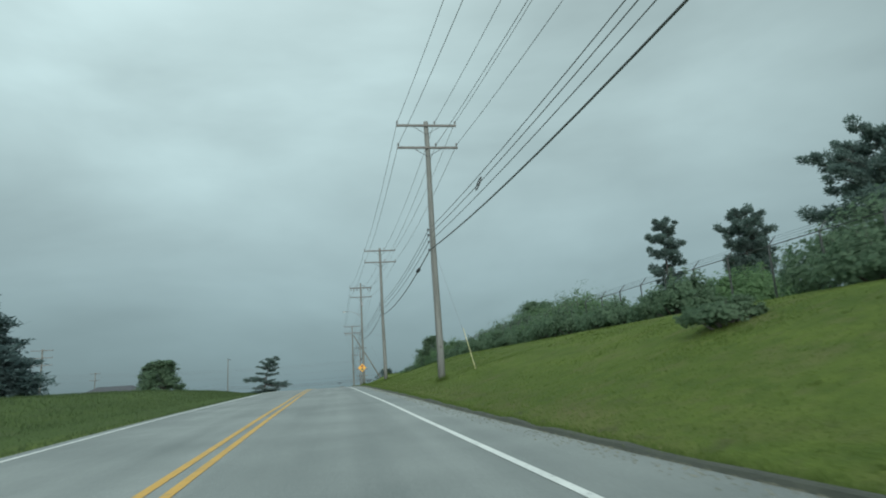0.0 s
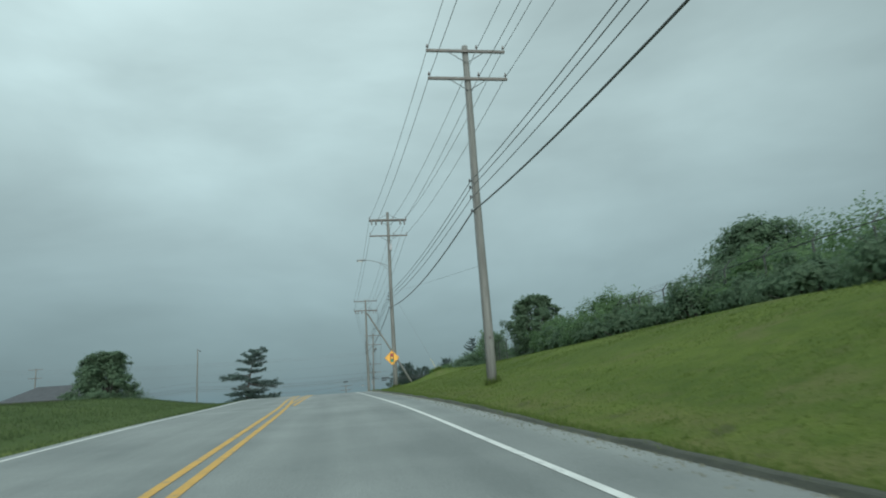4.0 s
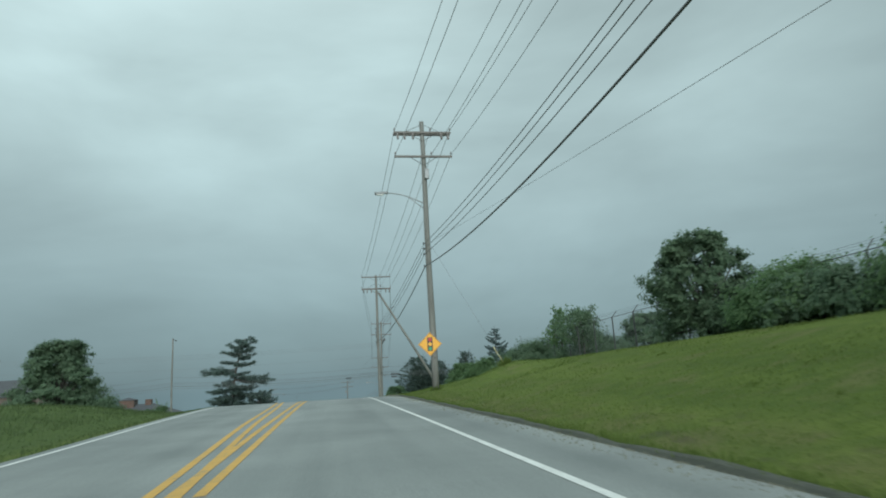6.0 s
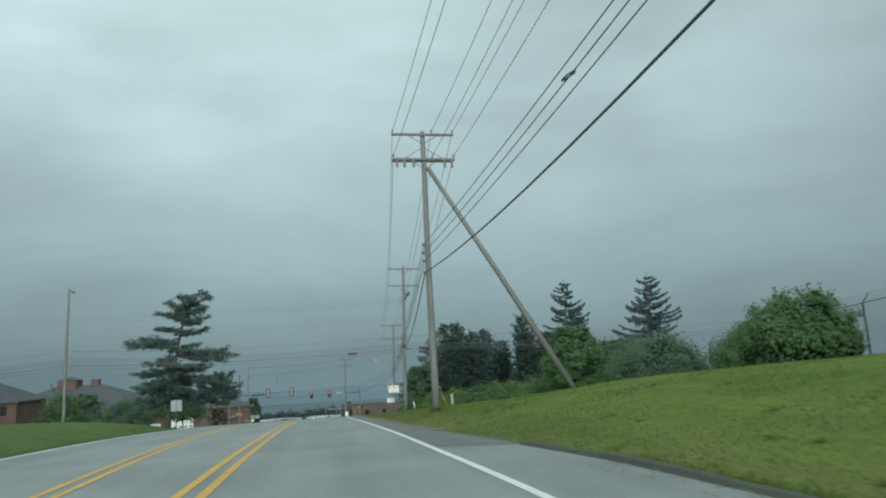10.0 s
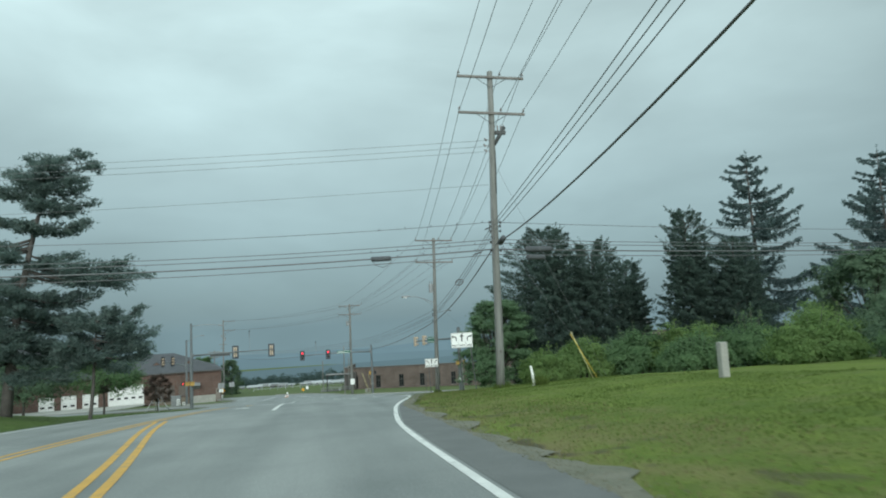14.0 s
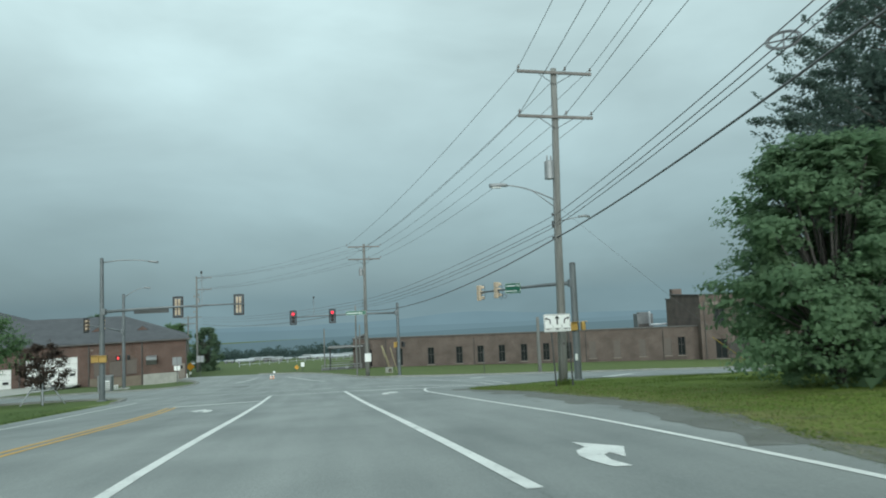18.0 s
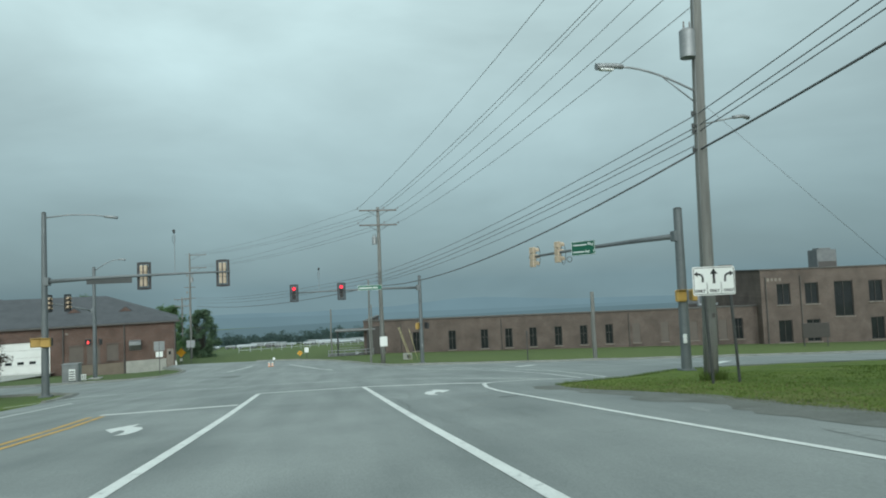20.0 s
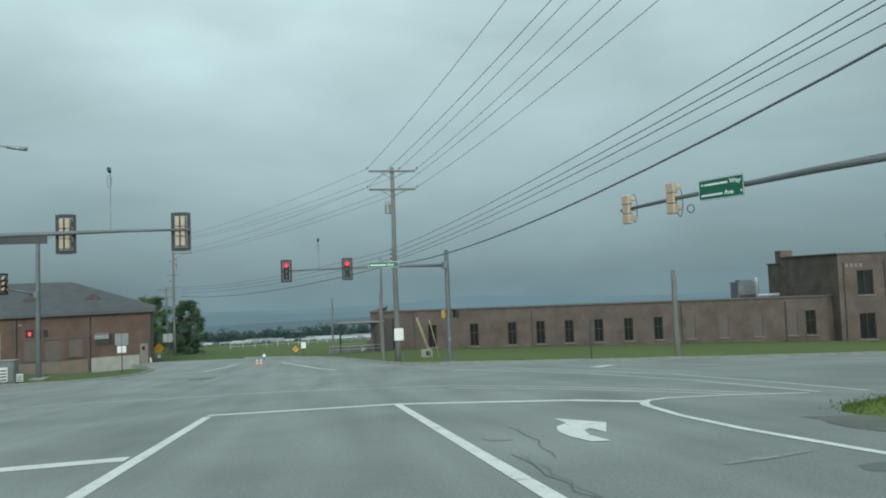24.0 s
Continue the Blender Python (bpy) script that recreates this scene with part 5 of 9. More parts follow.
# lines that cross over the road at the fifth pole
for z, zf in ((9.9, 11.4), (9.6, 11.0), (9.33, 10.6)):
    cable((7.7, 177.9, z), (-78, 192, zf), 0.9, 0.010, M_WIRE, "thin bare overhead wire", 20)
cable((7.75, 177.9, 7.66), (-78, 192, 9.4), 1.1, 0.009, M_WIRE, "thin bare overhead wire", 20)
CROSS = ((5.78, 5.95, 0.014), (4.92, 5.1, 0.018), (4.74, 4.85, 0.018), (4.44, 4.5, 0.034), (4.18, 4.15, 0.018))
for za, zb, r in CROSS:
    cable((7.8, 177.9, za), (-26.9, 181.0, zb), 0.45, r, M_CABLE, "black cable strung across the road", 18)
    cable((-26.9, 181.0, zb), (-78, 190, zb - 1.0), 0.9, r, M_CABLE, "black cable strung to the side", 14)
    cable((8.1, 178.0, za), (60, 188, za + 0.25), 0.35, r, M_CABLE, "black cable strung to the side", 14)
g = thing("drip_loops", (7.95, 177.85, 4.6), "slack black cable loops hung at a utility pole", "cable loop")
for x0, z0_, x1, z1_, dip in ((-0.35, 1.22, -0.1, 0.45, -0.1), (-0.2, -0.10, 0.05, -0.65, -0.1), (0.22, 0.25, 0.75, -0.22, -0.12), (0.2, -0.05, 0.9, -0.25, -0.1)):
    b = Build()
    b.tube([(x0, 0, z0_), (x0 + (x1 - x0) * 0.25, 0.0, (z0_ + z1_) / 2 + dip), (x0 + (x1 - x0) * 0.7, 0.0, z1_ + dip), (x1, 0, z1_)], 0.018, 6)
    part("loop", b, M_CABLE, g)
for k in range(14):
    x = 7.3 - 0.42 * k
    for za in (5.78, 4.74, 4.44):
        if (k + int(za * 10)) % 3:
            continue
        t_ = (7.8 - x) / 34.7
        zc = za + 0.12 * t_ - 4 * 0.45 * t_ * (1 - t_)
        c = thing("cable_clip", (x, 177.9 + 3.1 * t_, zc + 0.04), "small dark strap on an overhead cable", "cable clip", "straps on the crossing cables")
        b = Build()
        b.box((0, 0, 0), (0.035, 0.05, 0.10), bevel=0.008)
        part("strap", b, M_SPLICE, c)
splice((2.3, 178.3, 4.18), (1, 0, 0.02), 0.85, 0.12)
splice((10.3, 178.43, 4.44), (1, 0.19, 0.0), 1.4, 0.15, False)
splice((10.1, 178.4, 4.02), (1, 0.19, 0.0), 0.95, 0.12, False)


# ---- poles on the other side ----
def plain_pole(x, y, top, label, r0=0.16, r1=0.11, arms=(), half=1.3, one_sided=0, foot=None):
    z0 = hz(x, y) if foot is None else foot
    p = thing("utility_pole", (x, y, z0), label, "utility pole")
    b = Build()
    shaft(b, top - z0, r0, r1)
    part("shaft", b, M_WOOD, p)
    for z in arms:
        if one_sided:
            b = Build()
            b.box((one_sided * half * 0.5, -0.14, z - z0), (half, 0.10, 0.12), bevel=0.01)
            arm = part("crossarm", b, M_ARM, p)
            for s in (0.45, 0.95):
                pin_insulator(arm, one_sided * half * s, -0.14, z - z0 + 0.06)
            b = Build()
            b.rod((one_sided * half * 0.7, -0.14, z - z0), (0, -0.1, z - z0 - 0.8), 0.018, None, 5)
            part("arm_brace", b, M_DARKSTEEL, arm)
        else:
            crossarm(p, z - z0, half, insul=(-half + 0.08, 0.4, half - 0.08))
    return p, z0


pl, z0 = plain_pole(-26.95, 181.0, 12.5, "tall slim wooden pole with a small flood lamp on top", 0.17, 0.11)
b = Build()
b.rod((0.05, 0, 12.35 - z0), (0.5, -0.1, 12.1 - z0), 0.04, 0.06, 7)
b.box((0.5, -0.1, 12.08 - z0), (0.28, 0.22, 0.18), bevel=0.03)
part("flood_lamp", b, M_DARKSTEEL, pl)
pf, z0 = plain_pole(-20.6, 288.0, 3.4, "wooden utility pole with one-sided crossarms", 0.18, 0.12, (3.1, 1.2), 2.4, 1)
transformer(pf, 0.3, -0.15, -0.9 - z0, 0.2, 0.7)
for z in (-1.6, -3.2):
    b = Build()
    b.box((0, -0.15, z - z0), (1.6, 0.09, 0.1), bevel=0.01)
    part("crossarm", b, M_ARM, pf)
for k, (dx, dz) in enumerate(((-0.35, 0.15), (0.4, 0.35), (0.45, -0.35), (-0.4, -2.35))):
    b = Build()
    b.rod((0, -0.1, dz - z0), (dx, -0.15, dz - z0 + 0.05), 0.025, None, 5)
    b.rod((dx, -0.15, dz - z0 - 0.18), (dx, -0.15, dz - z0 + 0.20), 0.07, 0.05, 7)
    part("cutout", b, M_SILL, pf)
plain_pole(-24.3, 300.0, -3.1, "far wooden utility pole with crossarms", 0.16, 0.11, (-3.45, -4.55), 1.2)
plain_pole(-54.2, 135.0, 13.3, "wooden utility pole with three crossarms behind the bank", 0.2, 0.14, (13.0, 11.6, 10.2), 2.0)
plain_pole(-73.0, 221.0, 12.8, "far wooden utility pole with two crossarms", 0.2, 0.14, (12.5, 10.4), 1.6)
plain_pole(-77.0, 205.0, 6.0, "far wooden utility pole with a crossarm", 0.18, 0.12, (5.8,), 1.6)
plain_pole(17.5, 231.6, -3.45, "short weathered wooden post on the lawn", 0.16, 0.13)
plain_pole(2.42, 240.6, -1.9, "slim dark wooden pole beside the lawn", 0.085, 0.07)


# ---- signs ----
def prism_sign(parent, name, w, h, mat, label, c, corner=0.05, t=0.012):
    """A thin sign plate with rounded corners, facing -y, centred at c."""
    pts = []
    for cx, cz, a0 in ((w / 2 - corner, h / 2 - corner, 0), (-w / 2 + corner, h / 2 - corner, 90), (-w / 2 + corner, -h / 2 + corner, 180), (w / 2 - corner, -h / 2 + corner, 270)):
        for k in range(4):
            a = radians(a0 + 30 * k)
            pts.append((c[0] + cx + corner * math.cos(a), c[2] + cz + corner * math.sin(a)))
    b = Build()
    b.prism(pts, t, Matrix.Translation((0, c[1], 0)))
    return part(name, b, mat, parent, label)


def text_mesh(body, size, mat, align="CENTER", bold=0.0):
    cu = bpy.data.curves.new("lettering", "FONT")
    cu.body, cu.size, cu.align_x, cu.align_y, cu.extrude, cu.offset = body, size, align, "CENTER", 0.002, bold
    tmp = bpy.data.objects.new("lettering", cu)
    scene.collection.objects.link(tmp)
    dg = bpy.context.evaluated_depsgraph_get()
    me = bpy.data.meshes.new_from_object(tmp.evaluated_get(dg))
    bpy.data.objects.remove(tmp)
    me.materials.clear()
    me.materials.append(mat)
    return me


def lettering(parent, body, size, mat, c, bold=0.004):
    ob = new("lettering", text_mesh(body, size, mat, bold=bold))
    ob.parent = parent
    ob.matrix_local = pose(c[0], c[1], c[2], 90, 0, 0)
    return ob


def shape(parent, name, pts, mat, c, t=0.004):
    b = Build()
    b.prism([(c[0] + x, c[2] + z) for x, z in pts], t, Matrix.Translation((0, c[1], 0)))
    return part(name, b, mat, parent)


def bend_arrow(s, k=1.0):
    out = []
    for i in range(7):
        a = radians(90 * i / 6)
        out.append((s * (-0.21 + 0.26 * math.cos(a)) * k, (-0.02 + 0.20 * math.sin(a)) * k))
    inn = []
    for i in range(7):
        a = radians(90 * (6 - i) / 6)
        inn.append((s * (-0.21 + 0.18 * math.cos(a)) * k, (-0.02 + 0.12 * math.sin(a)) * k))
    body = [(s * 0.05 * k, -0.20 * k)] + out + [(s * -0.21 * k, 0.25 * k), (s * -0.36 * k, 0.14 * k), (s * -0.21 * k, 0.03 * k)] + inn + [(s * -0.03 * k, -0.20 * k)]
    return body if s > 0 else body[::-1]


def up_arrow(k=1.0):
    return [(x * k, z * k) for x, z in ((0.04, -0.20), (0.04, 0.10), (0.13, 0.10), (0.0, 0.28), (-0.13, 0.10), (-0.04, 0.10), (-0.04, -0.20))]


def lane_sign(x, y, zc, w, h, rz, label, post_x, leg_drop):
    g = thing("lane_use_sign", (x, y, hz(x, y)), label, "road sign", "lane use signs", rz=rz)
    zc -= hz(x, y)
    plate = prism_sign(g, "sign_plate", w, h, M_SIGNWHITE, "white sign plate with lane arrows", (0, 0, zc), 0.05)
    bw = 0.014
    for nm, c, s in (("border", (0, 0, zc + h / 2 - 0.03), (w - 0.1, bw)), ("border", (0, 0, zc - h / 2 + 0.03), (w - 0.1, bw)), ("border", (-w / 2 + 0.03, 0, zc), (bw, h - 0.1)), ("border", (w / 2 - 0.03, 0, zc), (bw, h - 0.1))):
        b = Build()
        b.box((c[0], -0.004, c[2]), (s[0], 0.004, s[1]))
        part(nm, b, M_SIGNBLACK, plate)
    k = h / 0.78
    for i, px in enumerate((-w * 0.335, 0.0, w * 0.335)):
        if i == 1:
            shape(plate, "arrow", up_arrow(0.85 * k), M_SIGNBLACK, (px, -0.006, zc + 0.10 * k))
        else:
            s = 1 if i == 0 else -1
            shape(plate, "arrow", bend_arrow(s, 0.66 * k), M_SIGNBLACK, (px + s * 0.08 * k, -0.006, zc + 0.10 * k))
        lettering(plate, "ONLY", 0.105 * k, M_SIGNBLACK, (px, -0.006, zc - 0.27 * k))
    for px in (-w * 0.167, w * 0.167):
        b = Build()
        b.box((px, -0.004, zc - 0.2 * k), (0.014, 0.004, 0.30 * k))
        part("divider", b, M_SIGNBLACK, plate)
    for px in post_x:
        b = Build()
        zt = zc + h * 0.35
        tilt = Matrix.Translation((px, 0, zt)) @ pose(0, 0, 0, 0, -leg_drop, 0)
        for q in (-0.024, 0.024):
            b.box((q, 0.045, -(zt + 0.5) / 2), (0.008, 0.045, zt + 0.5), tilt)
        b.box((0, 0.026, -(zt + 0.5) / 2), (0.05, 0.006, zt + 0.5), tilt)
        part("sign_post", b, M_DARKSTEEL, g, "dark steel channel post")
    return g


lane_sign(7.15, 183.4, -0.06, 1.22, 0.84, -4, "white lane-use sign with three arrows on two steel posts", (-0.30, 0.42), 5.0)
lane_sign(8.75, 203.6, -2.55, 1.12, 0.72, -4, "white lane-use sign with three arrows on two steel posts", (-0.28, 0.42), 2.5)

# signal-ahead warning sign on the third pole
g = thing("warning_sign", (4.82, 100.9, 4.95), "yellow diamond signal-ahead sign on a utility pole", "road sign")
b = Build()
D = 0.655
b.prism([(0, D), (-D, 0), (0, -D), (D, 0)], 0.012)
pl_ = part("sign_plate", b, M_SIGNYELLOW, g)
for a0, a1 in (((0, D), (-D, 0)), ((-D, 0), (0, -D)), ((0, -D), (D, 0)), ((D, 0), (0, D))):
    b = Build()
    k = 0.93
    b.rod((a0[0] * k, -0.004, a0[1] * k), (a1[0] * k, -0.004, a1[1] * k), 0.010, None, 4)
    part("border", b, M_SIGNBLACK, pl_)
b = Build()
b.prism([(0.15, 0.38), (-0.15, 0.38), (-0.15, -0.38), (0.15, -0.38)], 0.004, Matrix.Translation((0, -0.005, 0)))
sg = part("signal_symbol", b, M_SIGNBLACK, pl_)
for z, mt in ((0.25, M_SIGNRED), (0.0, M_SIGNYELLOW), (-0.25, M_SIGNGREENLAMP)):
    b = Build()
    b.prism([(0.105 * math.cos(k * math.tau / 16), z + 0.105 * math.sin(k * math.tau / 16)) for k in range(16)], 0.004, Matrix.Translation((0, -0.010, 0)))
    part("symbol_lamp", b, mt, sg)
b = Build()
b.box((0.1, 0.05, 0), (0.3, 0.08, 0.05))
part("bracket", b, M_DARKSTEEL, g)


def small_sign(x, y, h, w, ph, mat, label, rz=0, panels=1, post_mat=None, z=None):
    g = thing("road_sign", (x, y, hz(x, y)), label, "road sign", rz=rz)
    b = Build()
    for q in (-0.025, 0.025):
        b.box((q, 0.03, h / 2 - 0.2), (0.008, 0.04, h + 0.4))
    b.box((0, 0.012, h / 2 - 0.2), (0.055, 0.006, h + 0.4))
    part("sign_post", b, post_mat or M_DARKSTEEL, g)
    for k in range(panels):
        px = (k - (panels - 1) / 2) * (w + 0.04)
        prism_sign(g, "sign_plate", w, ph, mat, "", (px, -0.012, h - ph / 2), 0.03)
    return g


small_sign(-13.5, 168.7, 2.6, 0.44, 0.95, M_STEEL, "two grey sign backs on one steel post", 0, 2)
g = small_sign(-15.38, 248.6, 2.78, 0.42, 0.82, M_STEEL, "two grey sign backs over two small white plates on one post", 0, 2)
for q in (-0.16, 0.16):
    prism_sign(g, "small_plate", 0.27, 0.48, M_SIGNWHITE, "white plate", (q, -0.014, 1.66), 0.03)
small_sign(-15.95, 264.4, 2.95, 0.42, 0.80, M_STEEL, "two grey sign backs on one post by the garage", 0, 2)
small_sign(-3.17, 258.0, 1.25, 0.42, 0.52, M_SIGNWHITE, "small white speed sign beside the far road", 0, 1)


def diamond_sign(x, y, zc, side, mat, label, mark=None):
    """A square plate on its corner, zc above the ground at its middle."""
    g = thing("road_sign", (x, y, hz(x, y)), label, "road sign")
    b = Build()
    b.box((0, 0.03, zc / 2 - 0.1), (0.05, 0.04, zc + 0.6))
    part("sign_post", b, M_DARKSTEEL, g)
    b = Build()
    q = side * 0.707
    b.prism([(-q, 0), (0, -q), (q, 0), (0, q)], 0.012, Matrix.Translation((0, -0.01, zc)))
    plate = part("sign_plate", b, mat, g)
    if mark:
        b = Build()
        b.prism([(v * side, w * side) for v, w in mark], 0.004, Matrix.Translation((0, -0.024, zc)))
        part("arrow", b, M_SIGNBLACK, plate)
    return g


BEND = ((-0.20, -0.34), (-0.08, -0.34), (-0.08, 0.0), (0.16, 0.16), (0.22, 0.06), (0.30, 0.34), (0.02, 0.32), (0.09, 0.25), (-0.20, 0.06))
diamond_sign(-3.81, 257.0, 0.72, 0.40, M_SIGNYELLOW, "yellow diamond sign with a black bent arrow", BEND)
g = diamond_sign(-18.6, 272.0, 1.30, 0.80, M_SIGNYELLOW, "orange-yellow diamond sign beside the far road")
prism_sign(g, "small_plate", 0.3, 0.34, M_SIGNWHITE, "white plate", (0, -0.014, 0.45), 0.03)
diamond_sign(-6.18, 254.0, 0.45, 0.22, M_SIGNWHITE, "small white diamond marker at the kerb")
for dx in (-0.14, 0.14):
    g = thing("traffic_marker", (-5.94 + dx, 247.8, surface(-5.94, 247.8) + 0.04), "short orange and white striped traffic marker", "traffic marker", "striped traffic markers")
    for k in range(4):
        b = Build()
        b.rod((0, 0, 0.09 * k), (0, 0, 0.09 * k + 0.09), 0.10 - 0.007 * k, 0.095 - 0.007 * k, 10)
        part("band", b, (M_ORANGE, M_SIGNWHITE)[k % 2], g)
small_sign(12.6, 231.6, 2.2, 0.1, 0.4, M_DARKSTEEL, "thin dark post on the lawn", 0, 1)

# dark notice board near the lane sign
g = thing("notice_board", (45.0, 243.2, hz(45.0, 243.2)), "dark brown notice board on two posts before a building", "notice board", rz=-12)
b = Build()
b.box((0, 0, 1.5), (2.6, 0.1, 1.4), bevel=0.02)
part("board", b, M_FRAME, g)
for s in (-1.1, 1.1):
    b = Build()
    b.box((s, 0.07, 0.6), (0.09, 0.06, 2.0), bevel=0.01)
    part("post", b, M_DARKSTEEL, g)

g = thing("pylon_sign", (19.0, 205.6, hz(19.0, 205.6)), "tall narrow blue and white panel sign on a post", "sign", rz=8)
b = Build()
b.box((0, 0, 1.8), (0.12, 0.12, 4.0), bevel=0.01)
part("post", b, M_STEEL, g)
for z, h, mt in ((3.35, 1.1, M_SIGNBLUE), (2.3, 0.9, M_SIGNWHITE), (1.3, 1.0, M_STEEL)):
    b = Build()
    b.box((0, -0.09, z), (0.42, 0.05, h), bevel=0.01)
    part("panel", b, mt, g)

# field markers
for (x, y, h, r, mt, lab) in ((10.15, 163.8, 0.95, 0.11, M_CONCRETE, "short pale grey square marker post in the grass"),):
    g = thing("marker_post", (x, y, hz(x, y)), lab, "marker post")
    b = Build()
    b.box((0, 0, h / 2 - 0.1), (2 * r, 2 * r, h + 0.2), bevel=0.02)
    part("post", b, mt, g)
g = thing("marker_post", (8.3, 174.7, hz(8.3, 174.7)), "leaning weathered white marker post in tall grass", "marker post")
b = Build()
b.tube([(0.05, 0, -0.1), (0, 0, 0.45), (-0.07, 0, 0.86)], 0.085, 6, 0.045)
part("post", b, M_DOOR, g)


# ---- traffic signals ----
def signal_head(parent, c, facing, lit=None, plate=True, scale=1.0, hood=None):
    """A three-lamp head at c, hung by its middle; facing: degrees about z, 0 looks along -y."""
    m = Matrix.Translation(c) @ pose(0, 0, 0, 0, 0, facing) @ Matrix.Scale(scale, 4)
    b = Build()
    for k in (-1, 0, 1):
        b.box((0, 0, 0.355 * k), (0.34, 0.20, 0.345), m, 0.03)
    head = part("signal_head", b, M_SIGBACK, parent, "yellow three-lamp signal housing")
    if plate:
        b = Build()
        w, h, t = 0.30, 0.68, 0.17
        for cx, cz, sx, sz in ((-w + 0.03, 0, 0.12, 2 * h), (w - 0.03, 0, 0.12, 2 * h), (0, h - 0.05, 0.42, 0.13), (0, -h + 0.05, 0.42, 0.13)):
            b.box((cx, -0.07, cz), (sx, 0.012, sz), m)
        part("backplate", b, M_BLACKPLATE, head, "black backplate")
        b = Build()
        b.box((0, -0.085, 0), (0.36, 0.03, 1.08), m)
        part("face_plate", b, M_BLACKPLATE, head)
        b = Build()
        b.box((0, 0.105, 0), (0.055, 0.014, 1.06), m)
        part("rear_channel", b, M_BLACKPLATE, head)
    for i, z in enumerate((0.355, 0.0, -0.355)):
        b = Build()
        n = 12
        vs, fs = [], []
        for k in range(n + 1):
            a = radians(-25 + 230 * k / n)
            for yy, rr in ((-0.10, 0.15), (-0.34, 0.145)):
                vs.append(m @ Vector((rr * math.cos(a), yy, z + rr * math.sin(a))))
        b.add(vs, [(2 * k, 2 * k + 1, 2 * k + 3, 2 * k + 2) for k in range(n)], True)
        part("visor", b, hood or (M_BLACKPLATE if plate else M_SIGBACK), head)
        b = Build()
        b.prism([(0.128 * math.cos(k * math.tau / 16), z + 0.128 * math.sin(k * math.tau / 16)) for k in range(16)], 0.02, m @ Matrix.Translation((0, -0.125, 0)))
        part("lens", b, M_LENSRED if lit == i else M_LENSOFF, head)
    return head


def ped_signal(parent, c, facing, lit=False, mat=None):
    m = Matrix.Translation(c) @ pose(0, 0, 0, 0, 0, facing)
    b = Build()
    b.box((0, 0, 0), (0.46, 0.20, 0.46), m, 0.04)
    h = part("pedestrian_signal", b, mat or M_BLACKPLATE, parent)
    b = Build()
    b.box((0, -0.13, 0.24), (0.50, 0.18, 0.02), m)
    part("visor", b, mat or M_BLACKPLATE, h)
    if lit:
        b = Build()
        b.prism([(-0.06, -0.13), (0.05, -0.13), (0.07, -0.02), (0.12, 0.04), (0.09, 0.06), (0.05, 0.02), (0.05, 0.13), (-0.05, 0.14), (-0.08, 0.02)], 0.01, m @ Matrix.Translation((0, -0.112, 0)))
        part("hand_symbol", b, M_HANDRED, h)


def mast_pole(x, y, top, label, r0=0.17, r1=0.11):
    z0 = hz(x, y)
    g = thing("traffic_signal", (x, y, z0), label, "traffic signal", "traffic signals at the crossing")
    b = Build()
    b.rod((0, 0, -0.2), (0, 0, top - z0), r0, r1, 12)
    part("mast", b, M_MAST, g, "grey steel mast")
    b = Build()
    b.box((0, 0, 0.03), (0.55, 0.55, 0.10), bevel=0.02)
    part("base_plate", b, M_MAST, g)
    b = Build()
    b.rod((0, 0, top - z0), (0, 0, top - z0 + 0.06), r1 * 1.1, r1 * 0.6, 12)
    part("cap", b, M_DARKSTEEL, g)
    return g, z0


def mast_arm(g, a, b_, r0=0.11, r1=0.05):
    b = Build()
    a, b_ = Vector(a), Vector(b_)
    mid = (a + b_) / 2 + Vector((0, 0, 0.05))
    b.tube([a, a + (mid - a) * 0.5 + Vector((0, 0, 0.02)), mid, mid + (b_ - mid) * 0.5 + Vector((0, 0, 0.02)), b_], r0, 10, r1)
    arm = part("mast_arm", b, M_MAST, g, "long tapering steel arm")
    b = Build()
    d = (b_ - a).normalized()
    b.box((0, 0, 0), (0.30, 0.34, 0.42), Matrix.Translation(a - d * 0.05), 0.02)
    part("flange", b, M_MAST, arm)
    return arm


def riser(g, c, h=1.55):
    b = Build()
    b.rod(c, (c[0], c[1], c[2] + h), 0.016, None, 6)
    r = part("riser", b, M_STEEL, g)
    b = Build()
    b.tube([(c[0] - 0.02, c[1], c[2] + h), (c[0] + 0.0, c[1] - 0.1, c[2] + h + 0.10), (c[0] + 0.02, c[1] - 0.22, c[2] + h + 0.08)], 0.06, 8, 0.075)
    cam_ob = part("detector_camera", b, M_DARKSTEEL, r, "small dark detector camera")
    b = Build()
    b.ring((c[0] - 0.03, c[1], c[2] + h - 0.35), 0.07, 0.24, 0.010)
    part("cable_bow", b, M_CABLE, cam_ob)


